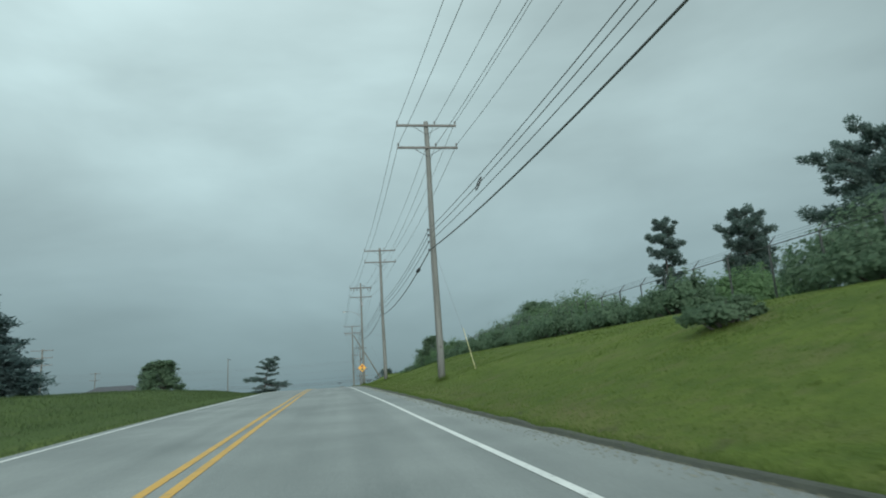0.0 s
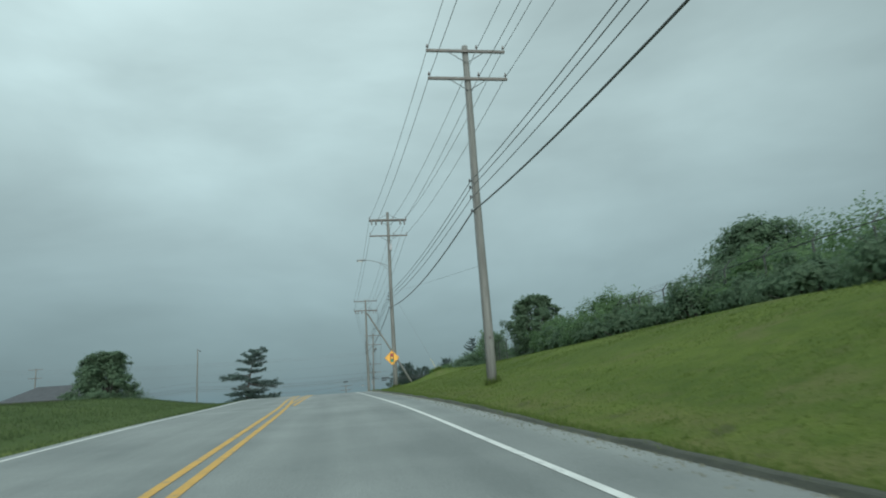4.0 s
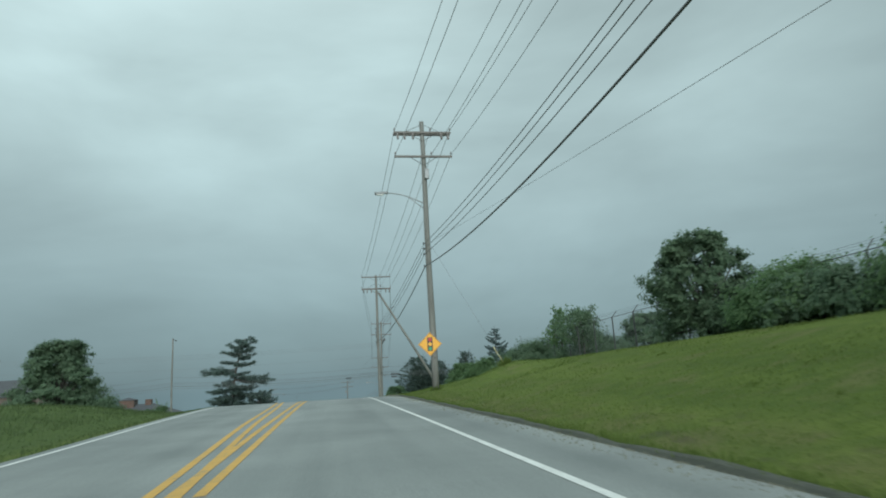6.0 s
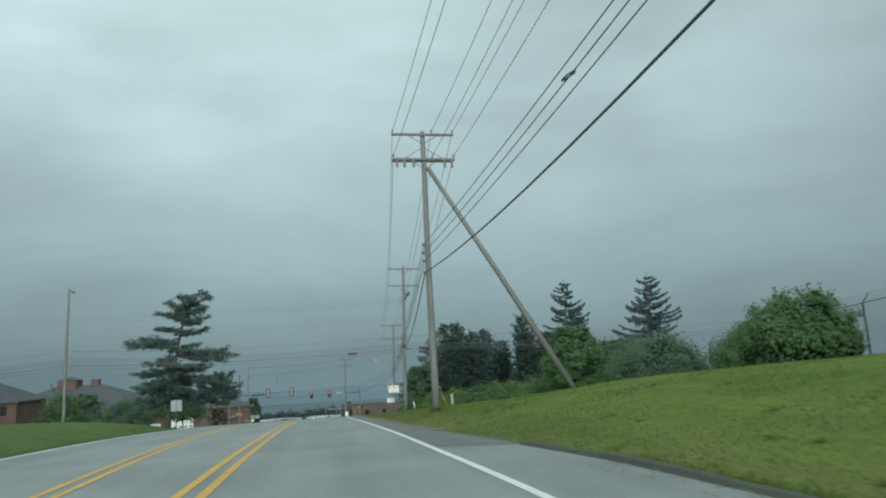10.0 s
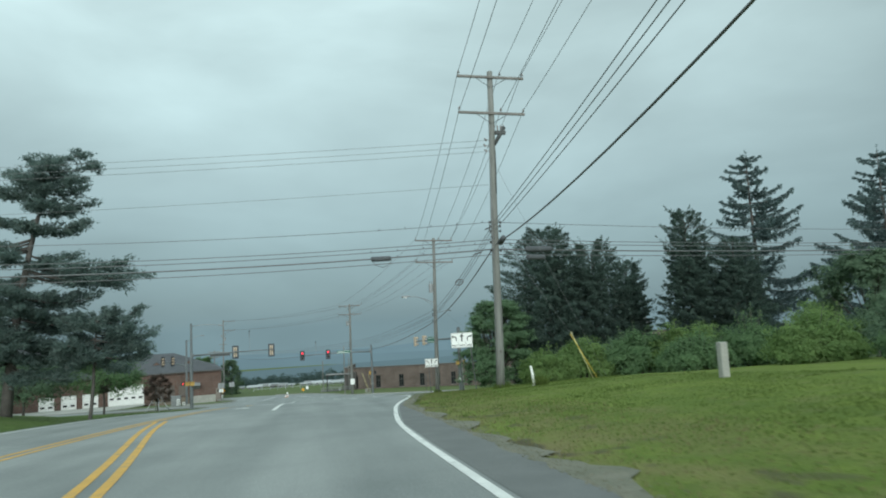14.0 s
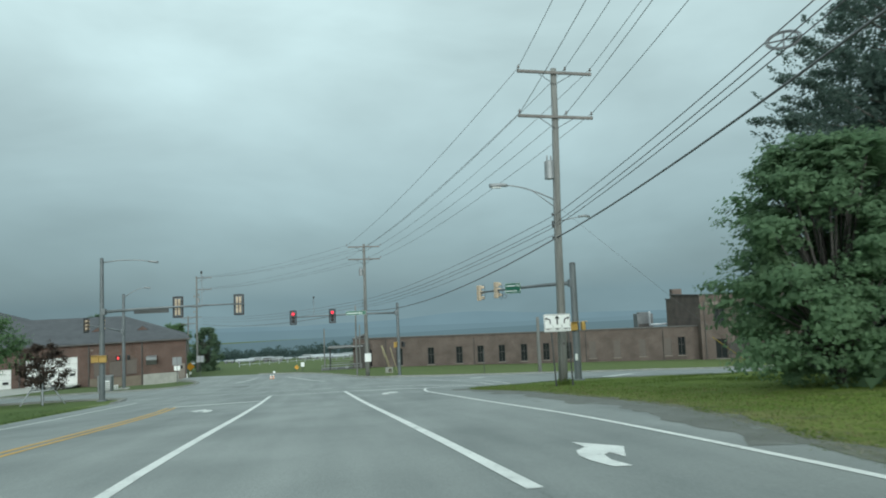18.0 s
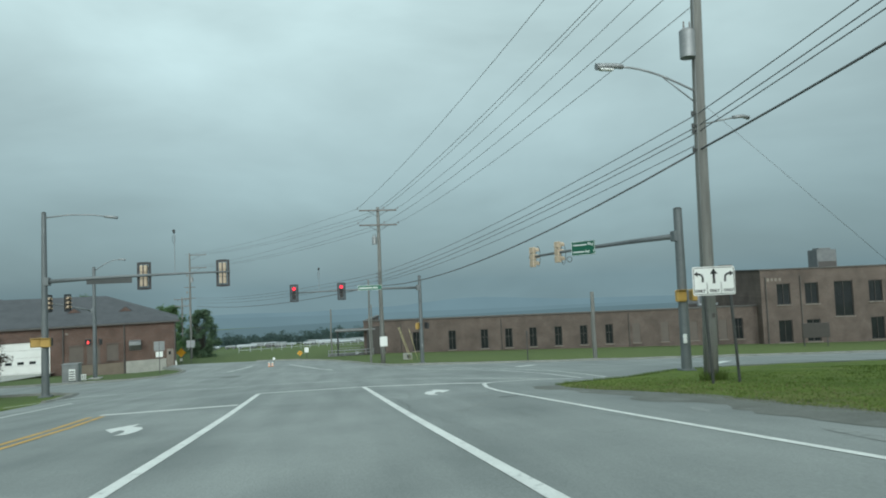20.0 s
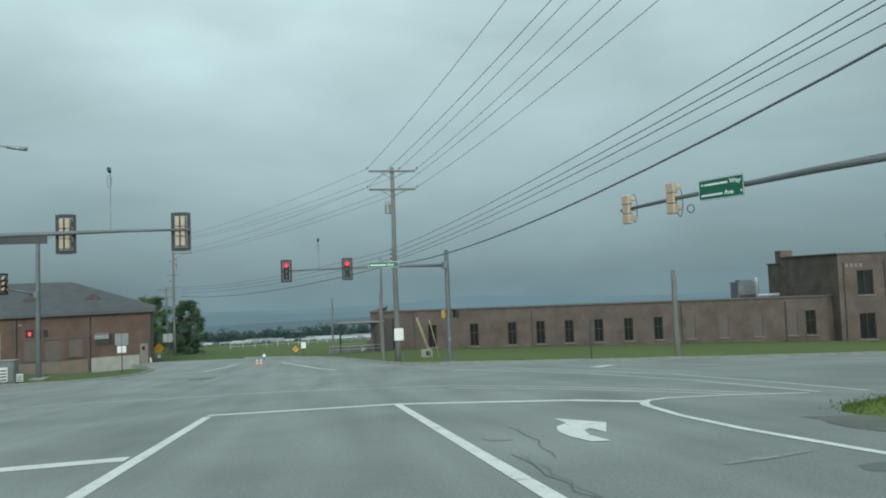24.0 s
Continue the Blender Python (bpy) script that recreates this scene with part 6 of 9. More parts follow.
def street_name_sign(parent, c, w, h, rows, facing, mat=None):
    """A green sign; the names are bars, the kinds of street are lettered."""
    m = Matrix.Translation(c) @ pose(0, 0, 0, 0, 0, facing)
    b = Build()
    b.box((0, 0, 0), (w, 0.02, h), m, 0.008)
    pl = part("street_name_sign", b, mat or M_SIGNGREEN, parent, "green street name sign")
    for cx, cz, sx, sz in ((0, h / 2 - 0.02, w - 0.02, 0.014), (0, -h / 2 + 0.02, w - 0.02, 0.014), (-w / 2 + 0.015, 0, 0.014, h - 0.04), (w / 2 - 0.015, 0, 0.014, h - 0.04)):
        bb = Build()
        bb.box((cx, -0.013, cz), (sx, 0.006, sz), m)
        part("border", bb, M_SIGNWHITE, pl)
    rh = h / len(rows)
    for i, (kind, frac, arrow) in enumerate(rows):
        z = h / 2 - rh * (i + 0.5)
        size = rh * 0.62
        bb = Build()
        x0, x1 = -w * 0.5 + w * 0.06, w * (frac - 0.5)
        if arrow == "left":
            x0 += w * 0.07
            sh = Build()
            sh.prism([(x0 - 0.11, z), (x0 - 0.05, z - 0.06), (x0 - 0.05, z + 0.06)], 0.004, m @ Matrix.Translation((0, -0.014, 0)))
            part("arrow", sh, M_SIGNWHITE, pl)
        if arrow == "right":
            sh = Build()
            sh.prism([(w / 2 - 0.05, z), (w / 2 - 0.11, z + 0.06), (w / 2 - 0.11, z - 0.06)], 0.004, m @ Matrix.Translation((0, -0.014, 0)))
            part("arrow", sh, M_SIGNWHITE, pl)
        bb.box(((x0 + x1) / 2, -0.013, z - size * 0.05), (x1 - x0, 0.006, size * 0.30), m)
        part("name_bar", bb, M_SIGNWHITE, pl)
        ob = new("lettering", text_mesh(kind, size, M_SIGNWHITE, "LEFT", 0.004))
        ob.parent = pl
        ob.matrix_local = m @ pose(x1 + w * 0.04, -0.014, z, 90, 0, 0)


# far side: two red heads facing the road
g, z0 = mast_pole(6.05, 237.0, -1.82, "steel mast-arm signal with two red lights over the road", 0.16, 0.12)
arm = mast_arm(g, (-0.15, 0, -2.66 - z0), (-9.5, 0, -2.70 - z0), 0.10, 0.045)
for x in (-9.25, -5.85):
    signal_head(g, (x, -0.16, -2.70 - z0), 0, 0, True, 0.92)
riser(arm, (-7.45, 0, -2.6 - z0), 1.55)
street_name_sign(arm, (-3.75, -0.14, -2.52 - z0), 1.78, 0.36, (("Ave", 0.58, ""),), 0)
ped_signal(g, (0.42, -0.1, -5.55 - z0), -70)
ped_signal(g, (-0.28, -0.1, -5.55 - z0), 60, False, M_PEDYELLOW)
b = Build()
b.box((0.0, -0.18, -7.0 - z0), (0.16, 0.10, 0.22), bevel=0.02)
part("push_button", b, M_STEEL, g)

# left: arm over the road, heads seen from behind, street light on top
g, z0 = mast_pole(-15.1, 225.0, 2.1, "tall steel mast-arm signal with street light, heads turned away", 0.19, 0.11)
arm = mast_arm(g, (0.15, 0, -1.45 - z0), (9.15, 0, -1.27 - z0), 0.11, 0.045)
for x in (4.75, 8.75):
    signal_head(g, (x, 0.14, -1.33 - z0), 180, None, True, 1.06)
riser(arm, (6.35, 0, -1.28 - z0), 2.2)
b = Build()
b.box((3.1, 0, -1.42 - z0 - 0.10), (2.2, 0.06, 0.30), bevel=0.01)
part("street_name_sign", b, M_DARKSTEEL, arm, "back of a street name sign")
b = Build()
b.tube([(0.05, 0, 1.85 - z0), (1.2, 0, 1.98 - z0), (2.4, 0, 1.95 - z0), (3.0, 0, 1.85 - z0)], 0.04, 7, 0.03)
la = part("lamp_arm", b, M_STEEL, g)
b = Build()
b.tube([(2.9, 0, 1.86 - z0), (3.15, 0, 1.83 - z0), (3.55, 0, 1.78 - z0)], 0.06, 8, 0.08)
part("lamp_head", b, M_STEEL, la)
ped_signal(g, (-0.42, -0.05, -4.55 - z0), 20, False, M_PEDYELLOW)
ped_signal(g, (0.15, -0.3, -4.55 - z0), 0, False, M_PEDYELLOW)
b = Build()
b.box((0.0, 0.2, -4.55 - z0), (0.5, 0.3, 0.42), bevel=0.03)
part("pedestrian_signal", b, M_BLACKPLATE, g)

# right: arm towards the crossing, heads turned to the side road
g, z0 = mast_pole(13.2, 212.6, 0.25, "steel mast-arm signal with heads turned to the side road", 0.21, 0.17)
arm = mast_arm(g, (-0.12, 0.12, -0.85 - z0), (-3.3, 9.25, -1.2 - z0), 0.12, 0.055)
signal_head(g, (-3.25, 8.9, -1.20 - z0), 110, None, False, 1.0)
signal_head(g, (-2.55, 7.0, -1.05 - z0), 110, None, False, 1.0)
for c in ((-3.05, 8.95), (-2.35, 7.05)):
    b = Build()
    b.ring((c[0] + 0.12, c[1], -1.15 - z0), 0.12, 0.52, 0.014)
    part("bracket", b, M_DARKSTEEL, arm)
b = Build()
b.ring((-2.1, 6.6, -1.45 - z0), 0.13, 0.13, 0.018)
part("cable_bow", b, M_CABLE, arm)
street_name_sign(arm, (-2.0, 5.05, -0.98 - z0), 1.6, 0.66, (("Way", 0.66, "left"), ("Ave", 0.54, "right")), -70)
ped_signal(g, (-0.22, -0.25, -3.25 - z0), 10, False, M_PEDYELLOW)
ped_signal(g, (0.40, -0.1, -3.25 - z0), 80, False, M_PEDYELLOW)
b = Build()
b.box((-0.12, -0.2, -4.95 - z0), (0.14, 0.10, 0.36), bevel=0.02)
part("push_button", b, M_SIGNWHITE, g)

# left far corner: short arm, street light, pedestrian signals
g, z0 = mast_pole(-19.7, 246.0, 0.05, "steel signal pole with street light and pedestrian signals", 0.17, 0.12)
b = Build()
b.tube([(0.05, 0, -0.2 - z0), (0.9, 0, 0.35 - z0), (1.5, 0, 0.6 - z0), (2.0, 0, 0.65 - z0)], 0.035, 7, 0.028)
la = part("lamp_arm", b, M_STEEL, g)
b = Build()
b.tube([(1.9, 0, 0.66 - z0), (2.15, 0, 0.66 - z0), (2.45, 0, 0.62 - z0)], 0.06, 8, 0.08)
part("lamp_head", b, M_STEEL, la)
arm = mast_arm(g, (-0.12, -0.05, -3.5 - z0), (-3.3, -1.4, -2.65 - z0), 0.08, 0.05)
for x in (-1.75, -2.95):
    signal_head(g, (x * 1.0, x * 0.42 - 0.1, -2.75 - z0), 62, None, True, 1.0, M_SIGBACK)
ped_signal(g, (-0.5, -0.05, -6.05 - z0), 20, True)
ped_signal(g, (0.45, -0.05, -6.05 - z0), -60)
b = Build()
b.box((0.0, 0.0, 0.06), (0.9, 0.9, 0.14), bevel=0.03)
part("footing", b, M_CONCRETE, g)


# ---- buildings ----
def window(parent, x, z, w, h, t=0.12, mullion=True, sill=True, lintel=False):
    """A recessed window in a wall whose face is y = 0 (facing -y)."""
    b = Build()
    f = 0.06
    for cx, cz, sx, sz in ((-w / 2 + f / 2, 0, f, h), (w / 2 - f / 2, 0, f, h), (0, h / 2 - f / 2, w - 2 * f, f), (0, -h / 2 + f / 2, w - 2 * f, f)):
        b.box((x + cx, t, z + cz), (sx, 0.08, sz))
    win = part("window", b, M_FRAME, parent, "dark narrow recessed window")
    b = Build()
    b.box((x, t + 0.02, z), (w - 2 * f, 0.012, h - 2 * f))
    part("pane", b, M_GLASS, win)
    if mullion:
        b = Build()
        b.box((x, t - 0.01, z + h * 0.08), (w - 2 * f, 0.05, 0.045))
        b.box((x, t - 0.01, z), (0.035, 0.05, h - 2 * f))
        part("mullion", b, M_FRAME, win)
    if sill:
        b = Build()
        b.box((x, -0.03, z - h / 2 - 0.05), (w + 0.14, 0.22, 0.09), bevel=0.01)
        part("sill", b, M_SILL, win)
    return win


def pierced_wall(b, x0, x1, z0, z1, holes, t=0.3, y=0.0):
    """A wall from x0 to x1 with real openings (x, z, w, h)."""
    hs = sorted(holes)
    x = x0
    for hx, hz_, w, h in hs:
        a, c = hx - w / 2, hx + w / 2
        if a > x:
            b.box(((x + a) / 2, y + t / 2, (z0 + z1) / 2), (a - x, t, z1 - z0))
        lo, hi = hz_ - h / 2, hz_ + h / 2
        b.box((hx, y + t / 2, (z0 + lo) / 2), (w, t, lo - z0))
        b.box((hx, y + t / 2, (hi + z1) / 2), (w, t, z1 - hi))
        x = c
    b.box(((x + x1) / 2, y + t / 2, (z0 + z1) / 2), (x1 - x, t, z1 - z0))


# long brick building on the right
PHI = 12.0
RB = thing("brick_building", (13.0, 259.4, -10.9), "long low brown brick building with narrow dark windows", "building", rz=-PHI)
wins = [(x - 0.6, 2.05) for x in (-7.6, -3.7, 0.3, 3.9, 6.6, 9.3, 12.1, 14.9, 17.7)]
blind = [20.1, 23.2, 26.4, 29.6]
H1 = 4.45
WX = 33.4
holes = [(x, z, 0.85, 2.15) for x, z in wins] + [(x, 2.05, 0.85, 2.15) for x in blind] + [(31.3, 2.1, 0.95, 2.3)]
b = Build()
pierced_wall(b, -10.2, WX, -1.0, H1, holes)
part("wall", b, M_BRICK_B, RB, "brown brick front wall")
b = Build()
b.box((-10.05, 5.6, H1 / 2 - 0.5), (0.3, 10.6, H1 + 1))
b.box((12.3, 11.05, H1 / 2 - 0.95), (45, 0.3, H1 + 0.1))
part("wall", b, M_BRICK_B, RB)
b = Build()
b.box((12.3, 5.6, H1 - 1.0), (44.4, 10.6, 0.2))
part("roof", b, M_SHINGLE, RB, "flat dark roof")
b = Build()
b.box((12.3, 0.12, H1 + 0.08), (45.1, 0.5, 0.16), bevel=0.02)
b.box((-10.05, 5.8, H1 + 0.08), (0.45, 10.8, 0.16), bevel=0.02)
part("coping", b, M_COPING, RB, "dark metal coping")
b = Build()
b.box((-8.8, -0.35, 1.6), (1.6, 0.7, 4.6), bevel=0.02)
part("entrance_bay", b, M_FRAME, RB, "dark entrance bay")
for x, z in wins:
    window(RB, x, z, 0.85, 2.15)
window(RB, 31.3, 2.1, 0.95, 2.3)
for x in blind:
    b = Build()
    b.box((x, 0.10, 2.05), (0.85, 0.08, 2.15))
    w = part("window", b, M_BOARD, RB, "narrow window filled with brown board")
    b = Build()
    b.box((x, -0.02, 0.92), (1.0, 0.2, 0.09), bevel=0.01)
    part("sill", b, M_SILL, w)
for x in (-6.0, 5.2, 19.3, 29.0):
    b = Build()
    b.rod((x, -0.07, -0.2), (x, -0.07, H1 - 0.3), 0.05, None, 6)
    part("downpipe", b, M_COPING, RB)
# two-storey wing
H2 = 8.35
holes2 = [(x + WX - 34.8, z, w, h) for x, z, w, h in ((37.2, 5.7, 1.45, 2.3), (37.2, 1.7, 1.45, 2.4), (40.2, 5.7, 1.45, 2.3), (40.2, 1.7, 1.45, 2.4), (43.6, 5.0, 2.0, 3.8), (47.0, 5.7, 1.45, 2.3), (47.0, 1.7, 1.45, 2.4))]
b = Build()
Yw = -1.2
x = WX
for hx in sorted(set(h[0] for h in holes2)):
    hh = [h for h in holes2 if h[0] == hx]
    w = hh[0][2]
    b.box(((x + hx - w / 2) / 2, Yw + 0.15, H2 / 2 - 0.5), (hx - w / 2 - x, 0.3, H2 + 1))
    zc = -1.0
    for h in sorted(hh, key=lambda q: q[1]):
        lo, hi = h[1] - h[3] / 2, h[1] + h[3] / 2
        b.box((hx, Yw + 0.15, (zc + lo) / 2), (w, 0.3, lo - zc))
        zc = hi
    b.box((hx, Yw + 0.15, (zc + H2) / 2), (w, 0.3, H2 - zc))
    x = hx + w / 2
b.box(((x + 56) / 2, Yw + 0.15, H2 / 2 - 0.5), (56 - x, 0.3, H2 + 1))
b.box((WX + 0.15, 4.2, H2 / 2 - 0.5), (0.3, 10.2, H2 + 1))
part("wall", b, M_BRICK_B, RB, "brown brick wall of the two-storey wing")
b = Build()
b.box((WX + 11.3, 4.0, H2 - 0.3), (21.9, 10.0, 0.2))
part("roof", b, M_SHINGLE, RB)
b = Build()
b.box((WX + 11.25, Yw + 0.12, H2 + 0.07), (22.9, 0.5, 0.14), bevel=0.02)
b.box((WX + 0.1, 4.3, H2 + 0.07), (0.5, 10.4, 0.14), bevel=0.02)
part("coping", b, M_COPING, RB)
b = Build()
b.box((37.0, 11.6, 3.2), (6.0, 4.0, 9.0), bevel=0.01)
part("stair_tower", b, M_BRICK_B, RB, "brick tower set back behind the wing")
b = Build()
b.box((34.7, 11.2, 8.35), (1.3, 1.3, 1.7), bevel=0.02)
part("chimney", b, M_BRICK_B, RB)
b = Build()
b.box((37.0, 11.6, 7.75), (6.2, 4.2, 0.14))
part("coping", b, M_COPING, RB)
for h in holes2:
    wn_ob = Build()
    m = Matrix.Translation((0, Yw, 0))
    f = 0.07
    for cx, cz, sx, sz in ((-h[2] / 2 + f / 2, 0, f, h[3]), (h[2] / 2 - f / 2, 0, f, h[3]), (0, h[3] / 2 - f / 2, h[2], f), (0, -h[3] / 2 + f / 2, h[2], f), (0, 0, 0.05, h[3])):
        wn_ob.box((h[0] + cx, Yw + 0.14, h[1] + cz), (sx, 0.08, sz))
    w = part("window", wn_ob, M_FRAME, RB)
    bb = Build()
    bb.box((h[0], Yw + 0.17, h[1]), (h[2], 0.012, h[3]))
    part("pane", bb, M_GLASS, w)
    bb = Build()
    bb.box((h[0], Yw - 0.03, h[1] - h[3] / 2 - 0.05), (h[2] + 0.2, 0.2, 0.1), bevel=0.01)
    part("sill", bb, M_SILL, w)
for k in range(4):
    b = Build()
    b.box((WX + 0.8 + 0.42 * k, Yw - 0.03, 7.3), (0.26, 0.04, 0.34))
    part("number_bar", b, M_SILL, RB, "pale raised bar on the wall")
for x, z in ((WX + 0.5, 4.0), (WX + 0.3 + 3.9, 4.0)):
    b = Build()
    b.rod((x, Yw - 0.07, -0.2), (x, Yw - 0.07, 7.6), 0.06, None, 6)
    part("downpipe", b, M_COPING, RB)
# roof plant
for ux, uy, uz in ((43.5, 262.2, -10.9 + H1 - 0.9), (55.6, 254.0, -10.9 + H2 - 0.3)):
    g = thing("roof_unit", Vector((ux, uy, uz)), "grey metal cooling unit on a flat roof", "roof unit", rz=-PHI)
    b = Build()
    b.box((0, 0, 1.35), (2.2, 2.0, 2.1), bevel=0.04)
    part("casing", b, M_PLANT, g)
    b = Build()
    b.box((0, -1.02, 0.75), (2.0, 0.04, 0.6))
    part("louvre", b, M_FRAME, g)
    b = Build()
    b.box((0, 0, 2.5), (1.4, 1.3, 0.2), bevel=0.03)
    part("fan_cowl", b, M_PLANT, g)
    for sx in (-1.1, 1.1):
        b = Build()
        b.box((sx, 0, 0.14), (0.15, 2.1, 0.34))
        part("foot", b, M_DARKSTEEL, g)
g = thing("roof_duct", Vector((43.2, 259.8, -10.9 + H1 - 0.12)), "white bent duct pipe on a flat roof", "roof duct", rz=-PHI)
b = Build()
b.tube([(0, 0, 0), (0, 0, 1.7), (-0.05, -0.1, 2.0)], 0.14, 8)
part("riser_pipe", b, M_FARWHITE, g)
b = Build()
b.tube([(0, 0, 0.18), (1.2, 0, 0.18), (2.3, 0, 0.22)], 0.15, 8)
part("flat_pipe", b, M_FARWHITE, g)


def hip_roof(b, x0, x1, y0, y1, ze, rise, over=0.5):
    x0, x1, y0, y1 = x0 - over, x1 + over, y0 - over, y1 + over
    d = (y1 - y0) / 2
    ym = (y0 + y1) / 2
    vs = [(x0, y0, ze), (x1, y0, ze), (x1, y1, ze), (x0, y1, ze), (x0 + d, ym, ze + rise), (x1 - d, ym, ze + rise)]
    t = [(x, y, z - 0.18) for x, y, z in vs[:4]]
    b.add(vs + t, [(0, 1, 5, 4), (1, 2, 5), (2, 3, 4, 5), (3, 0, 4), (0, 6, 7, 1), (1, 7, 8, 2), (2, 8, 9, 3), (3, 9, 6, 0), (6, 9, 8, 7)])


# station with white garage doors
LB = thing("brick_garage_building", (-17.75, 265.6, -10.6), "red brick garage building with hipped grey roof and white roll-up doors", "building", rz=13)
HW, LD, LL = 5.26, 15.0, 36.0
doors = [(-14.85, 5.3, 3.95), (-20.0, 2.25, 3.0), (-23.0, 2.15, 3.0), (-26.05, 2.15, 3.0)]
wins = [(-9.80, 1.34, 2.08, 1.85), (-8.17, 1.26, 2.00, 1.85), (-6.36, 1.14, 2.12, 1.70)]
b = Build()
pierced_wall(b, -LL, 0.0, -1.0, HW, [(x, h / 2 - 0.2, w, h) for x, w, h in doors] + [(x, z, w, h) for x, w, z, h in wins])
b.box((-0.15, LD / 2 + 0.15, HW / 2 - 0.5), (0.3, LD - 0.3, HW + 1))
b.box((0.15 - LL, LD / 2 + 0.15, HW / 2 - 0.5), (0.3, LD - 0.3, HW + 1))
b.box((-LL / 2, LD + 0.15, HW / 2 - 0.5), (LL - 0.6, 0.3, HW + 1))
part("wall", b, M_BRICK, LB, "red brick walls")
b = Build()
hip_roof(b, -LL, 0, 0, LD, HW + 0.02, 3.0, 0.35)
rf = part("roof", b, M_SHINGLE, LB, "grey shingled hipped roof")
b = Build()
b.box((-LL / 2, -0.40, HW - 0.12), (LL + 0.9, 0.14, 0.16), bevel=0.02)
part("gutter", b, M_COPING, LB)
for x in (-0.10, -5.2, -11.0, -18.05):
    b = Build()
    b.rod((x, -0.09, -0.4), (x, -0.09, HW - 0.15), 0.07, None, 7)
    part("downpipe", b, M_COPING, LB)
b = Build()
b.box((-3.05, -0.05, 0.05), (4.05, 0.1, 2.0), bevel=0.01)
part("stone_base", b, M_CONCRETE, LB, "pale concrete base")
b = Build()
b.box((-8.1, -0.05, 0.0), (5.6, 0.1, 1.95), bevel=0.01)
part("stone_base", b, M_TANBASE, LB, "tan plastered base")
for x, w_, z, h_ in wins:
    b = Build()
    b.box((x, 0.10, z), (w_, 0.08, h_))
    w = part("window", b, M_BOARD, LB, "dark filled window opening")
    b = Build()
    b.box((x, -0.04, z - h_ / 2 - 0.05), (w_ + 0.15, 0.16, 0.09))
    part("sill", b, M_BRICK_B, w)
    b = Build()
    b.box((x, -0.01, z + h_ / 2 + 0.09), (w_ + 0.1, 0.06, 0.16))
    part("lintel", b, M_BRICK_B, w)
b = Build()
b.box((-0.62, -0.03, 1.05), (0.72, 0.08, 2.05), bevel=0.02)
sd = part("side_door", b, M_SILL, LB, "narrow pale steel door")
b = Build()
b.box((-0.66, -0.08, 1.62), (0.24, 0.02, 0.36), bevel=0.01)
part("door_window", b, M_GLASS, sd)
for x, z in ((-0.06, 0.75), (-0.02, 0.55)):
    b = Build()
    b.rod((x, -0.55, -0.3), (x, -0.55, z), 0.07, None, 8)
    part("bollard", b, M_DOOR, LB, "white bollard beside the door")
for x, y_ in ((-5.2, 3.2), (-10.3, 3.4)):
    zr = HW + (y_ + 0.35) * 3.0 / 7.85
    b = Build()
    b.add([(x - 0.85, y_ - 0.5, zr - 0.22), (x + 0.85, y_ - 0.5, zr - 0.22), (x, y_ - 0.5, zr + 0.42), (x, y_ + 1.3, zr + 0.50)], [(0, 1, 2), (0, 2, 3), (1, 3, 2)])
    gv = part("roof_vent", b, M_SHINGLE, LB, "small gable vent with a brick-red face")
    c = Build()
    c.prism([(-0.62, -0.10), (0.62, -0.10), (0.0, 0.36)], 0.03, Matrix.Translation((x, y_ - 0.52, zr - 0.06)))
    part("louvre", c, M_BRICK, gv)
for x, w, h in doors:
    b = Build()
    n = 5
    for k in range(n):
        b.box((x, 0.14, -0.2 + h * (k + 0.5) / n), (w, 0.06, h / n - 0.02), bevel=0.008)
    d = part("garage_door", b, M_DOOR, LB, "white panelled roll-up door")
    c = Build()
    c.box((x, -0.55, -0.62), (w + 0.5, 1.9, 0.86), bevel=0.02)
    part("threshold", c, M_CONCRETE, LB, "pale concrete threshold")
    m_ = max(2, int(w / 0.9))
    for k in range(m_):
        c = Build()
        c.box((x - w / 2 + w * (k + 0.5) / m_, 0.10, -0.2 + h * 0.47), (0.58, 0.03, 0.30), bevel=0.05)
        part("door_window", c, M_GLASS, d)
for x in (-18.2, -21.5, -24.55, -27.5):
    b = Build()
    b.box((x, -0.05, 0.0), (0.7, 0.12, 1.0), bevel=0.01)
    part("pier_base", b, M_TANBASE, LB)
b = Build()
b.add([(-4.72, 0.02, 3.30), (-3.55, 0.02, 3.30), (-3.55, -0.85, 3.14), (-4.72, -0.85, 3.14), (-4.72, -0.85, 2.80), (-3.55, -0.85, 2.80), (-4.72, 0.02, 2.15), (-3.55, 0.02, 2.15)],
      [(0, 3, 2, 1), (3, 4, 5, 2), (0, 6, 4, 3), (1, 2, 5, 7), (4, 6, 7, 5)])
part("vent_hood", b, M_STEEL, LB, "grey sheet-metal ventilation hood")
b = Build()
b.box((-10.67, -0.06, 4.4), (0.3, 0.1, 0.2), bevel=0.02)
part("wall_lamp", b, M_SILL, LB)
tagged(new("driveway", draped([(-54, 257.6), (-29.3, 263.0), (-28.2, 256), (-28.6, 250.5), (-31, 243), (-52, 246.4)], 0.03, "driveway", M_CONCRETE)), "pale concrete apron before the garage doors", "driveway", kind="structure")

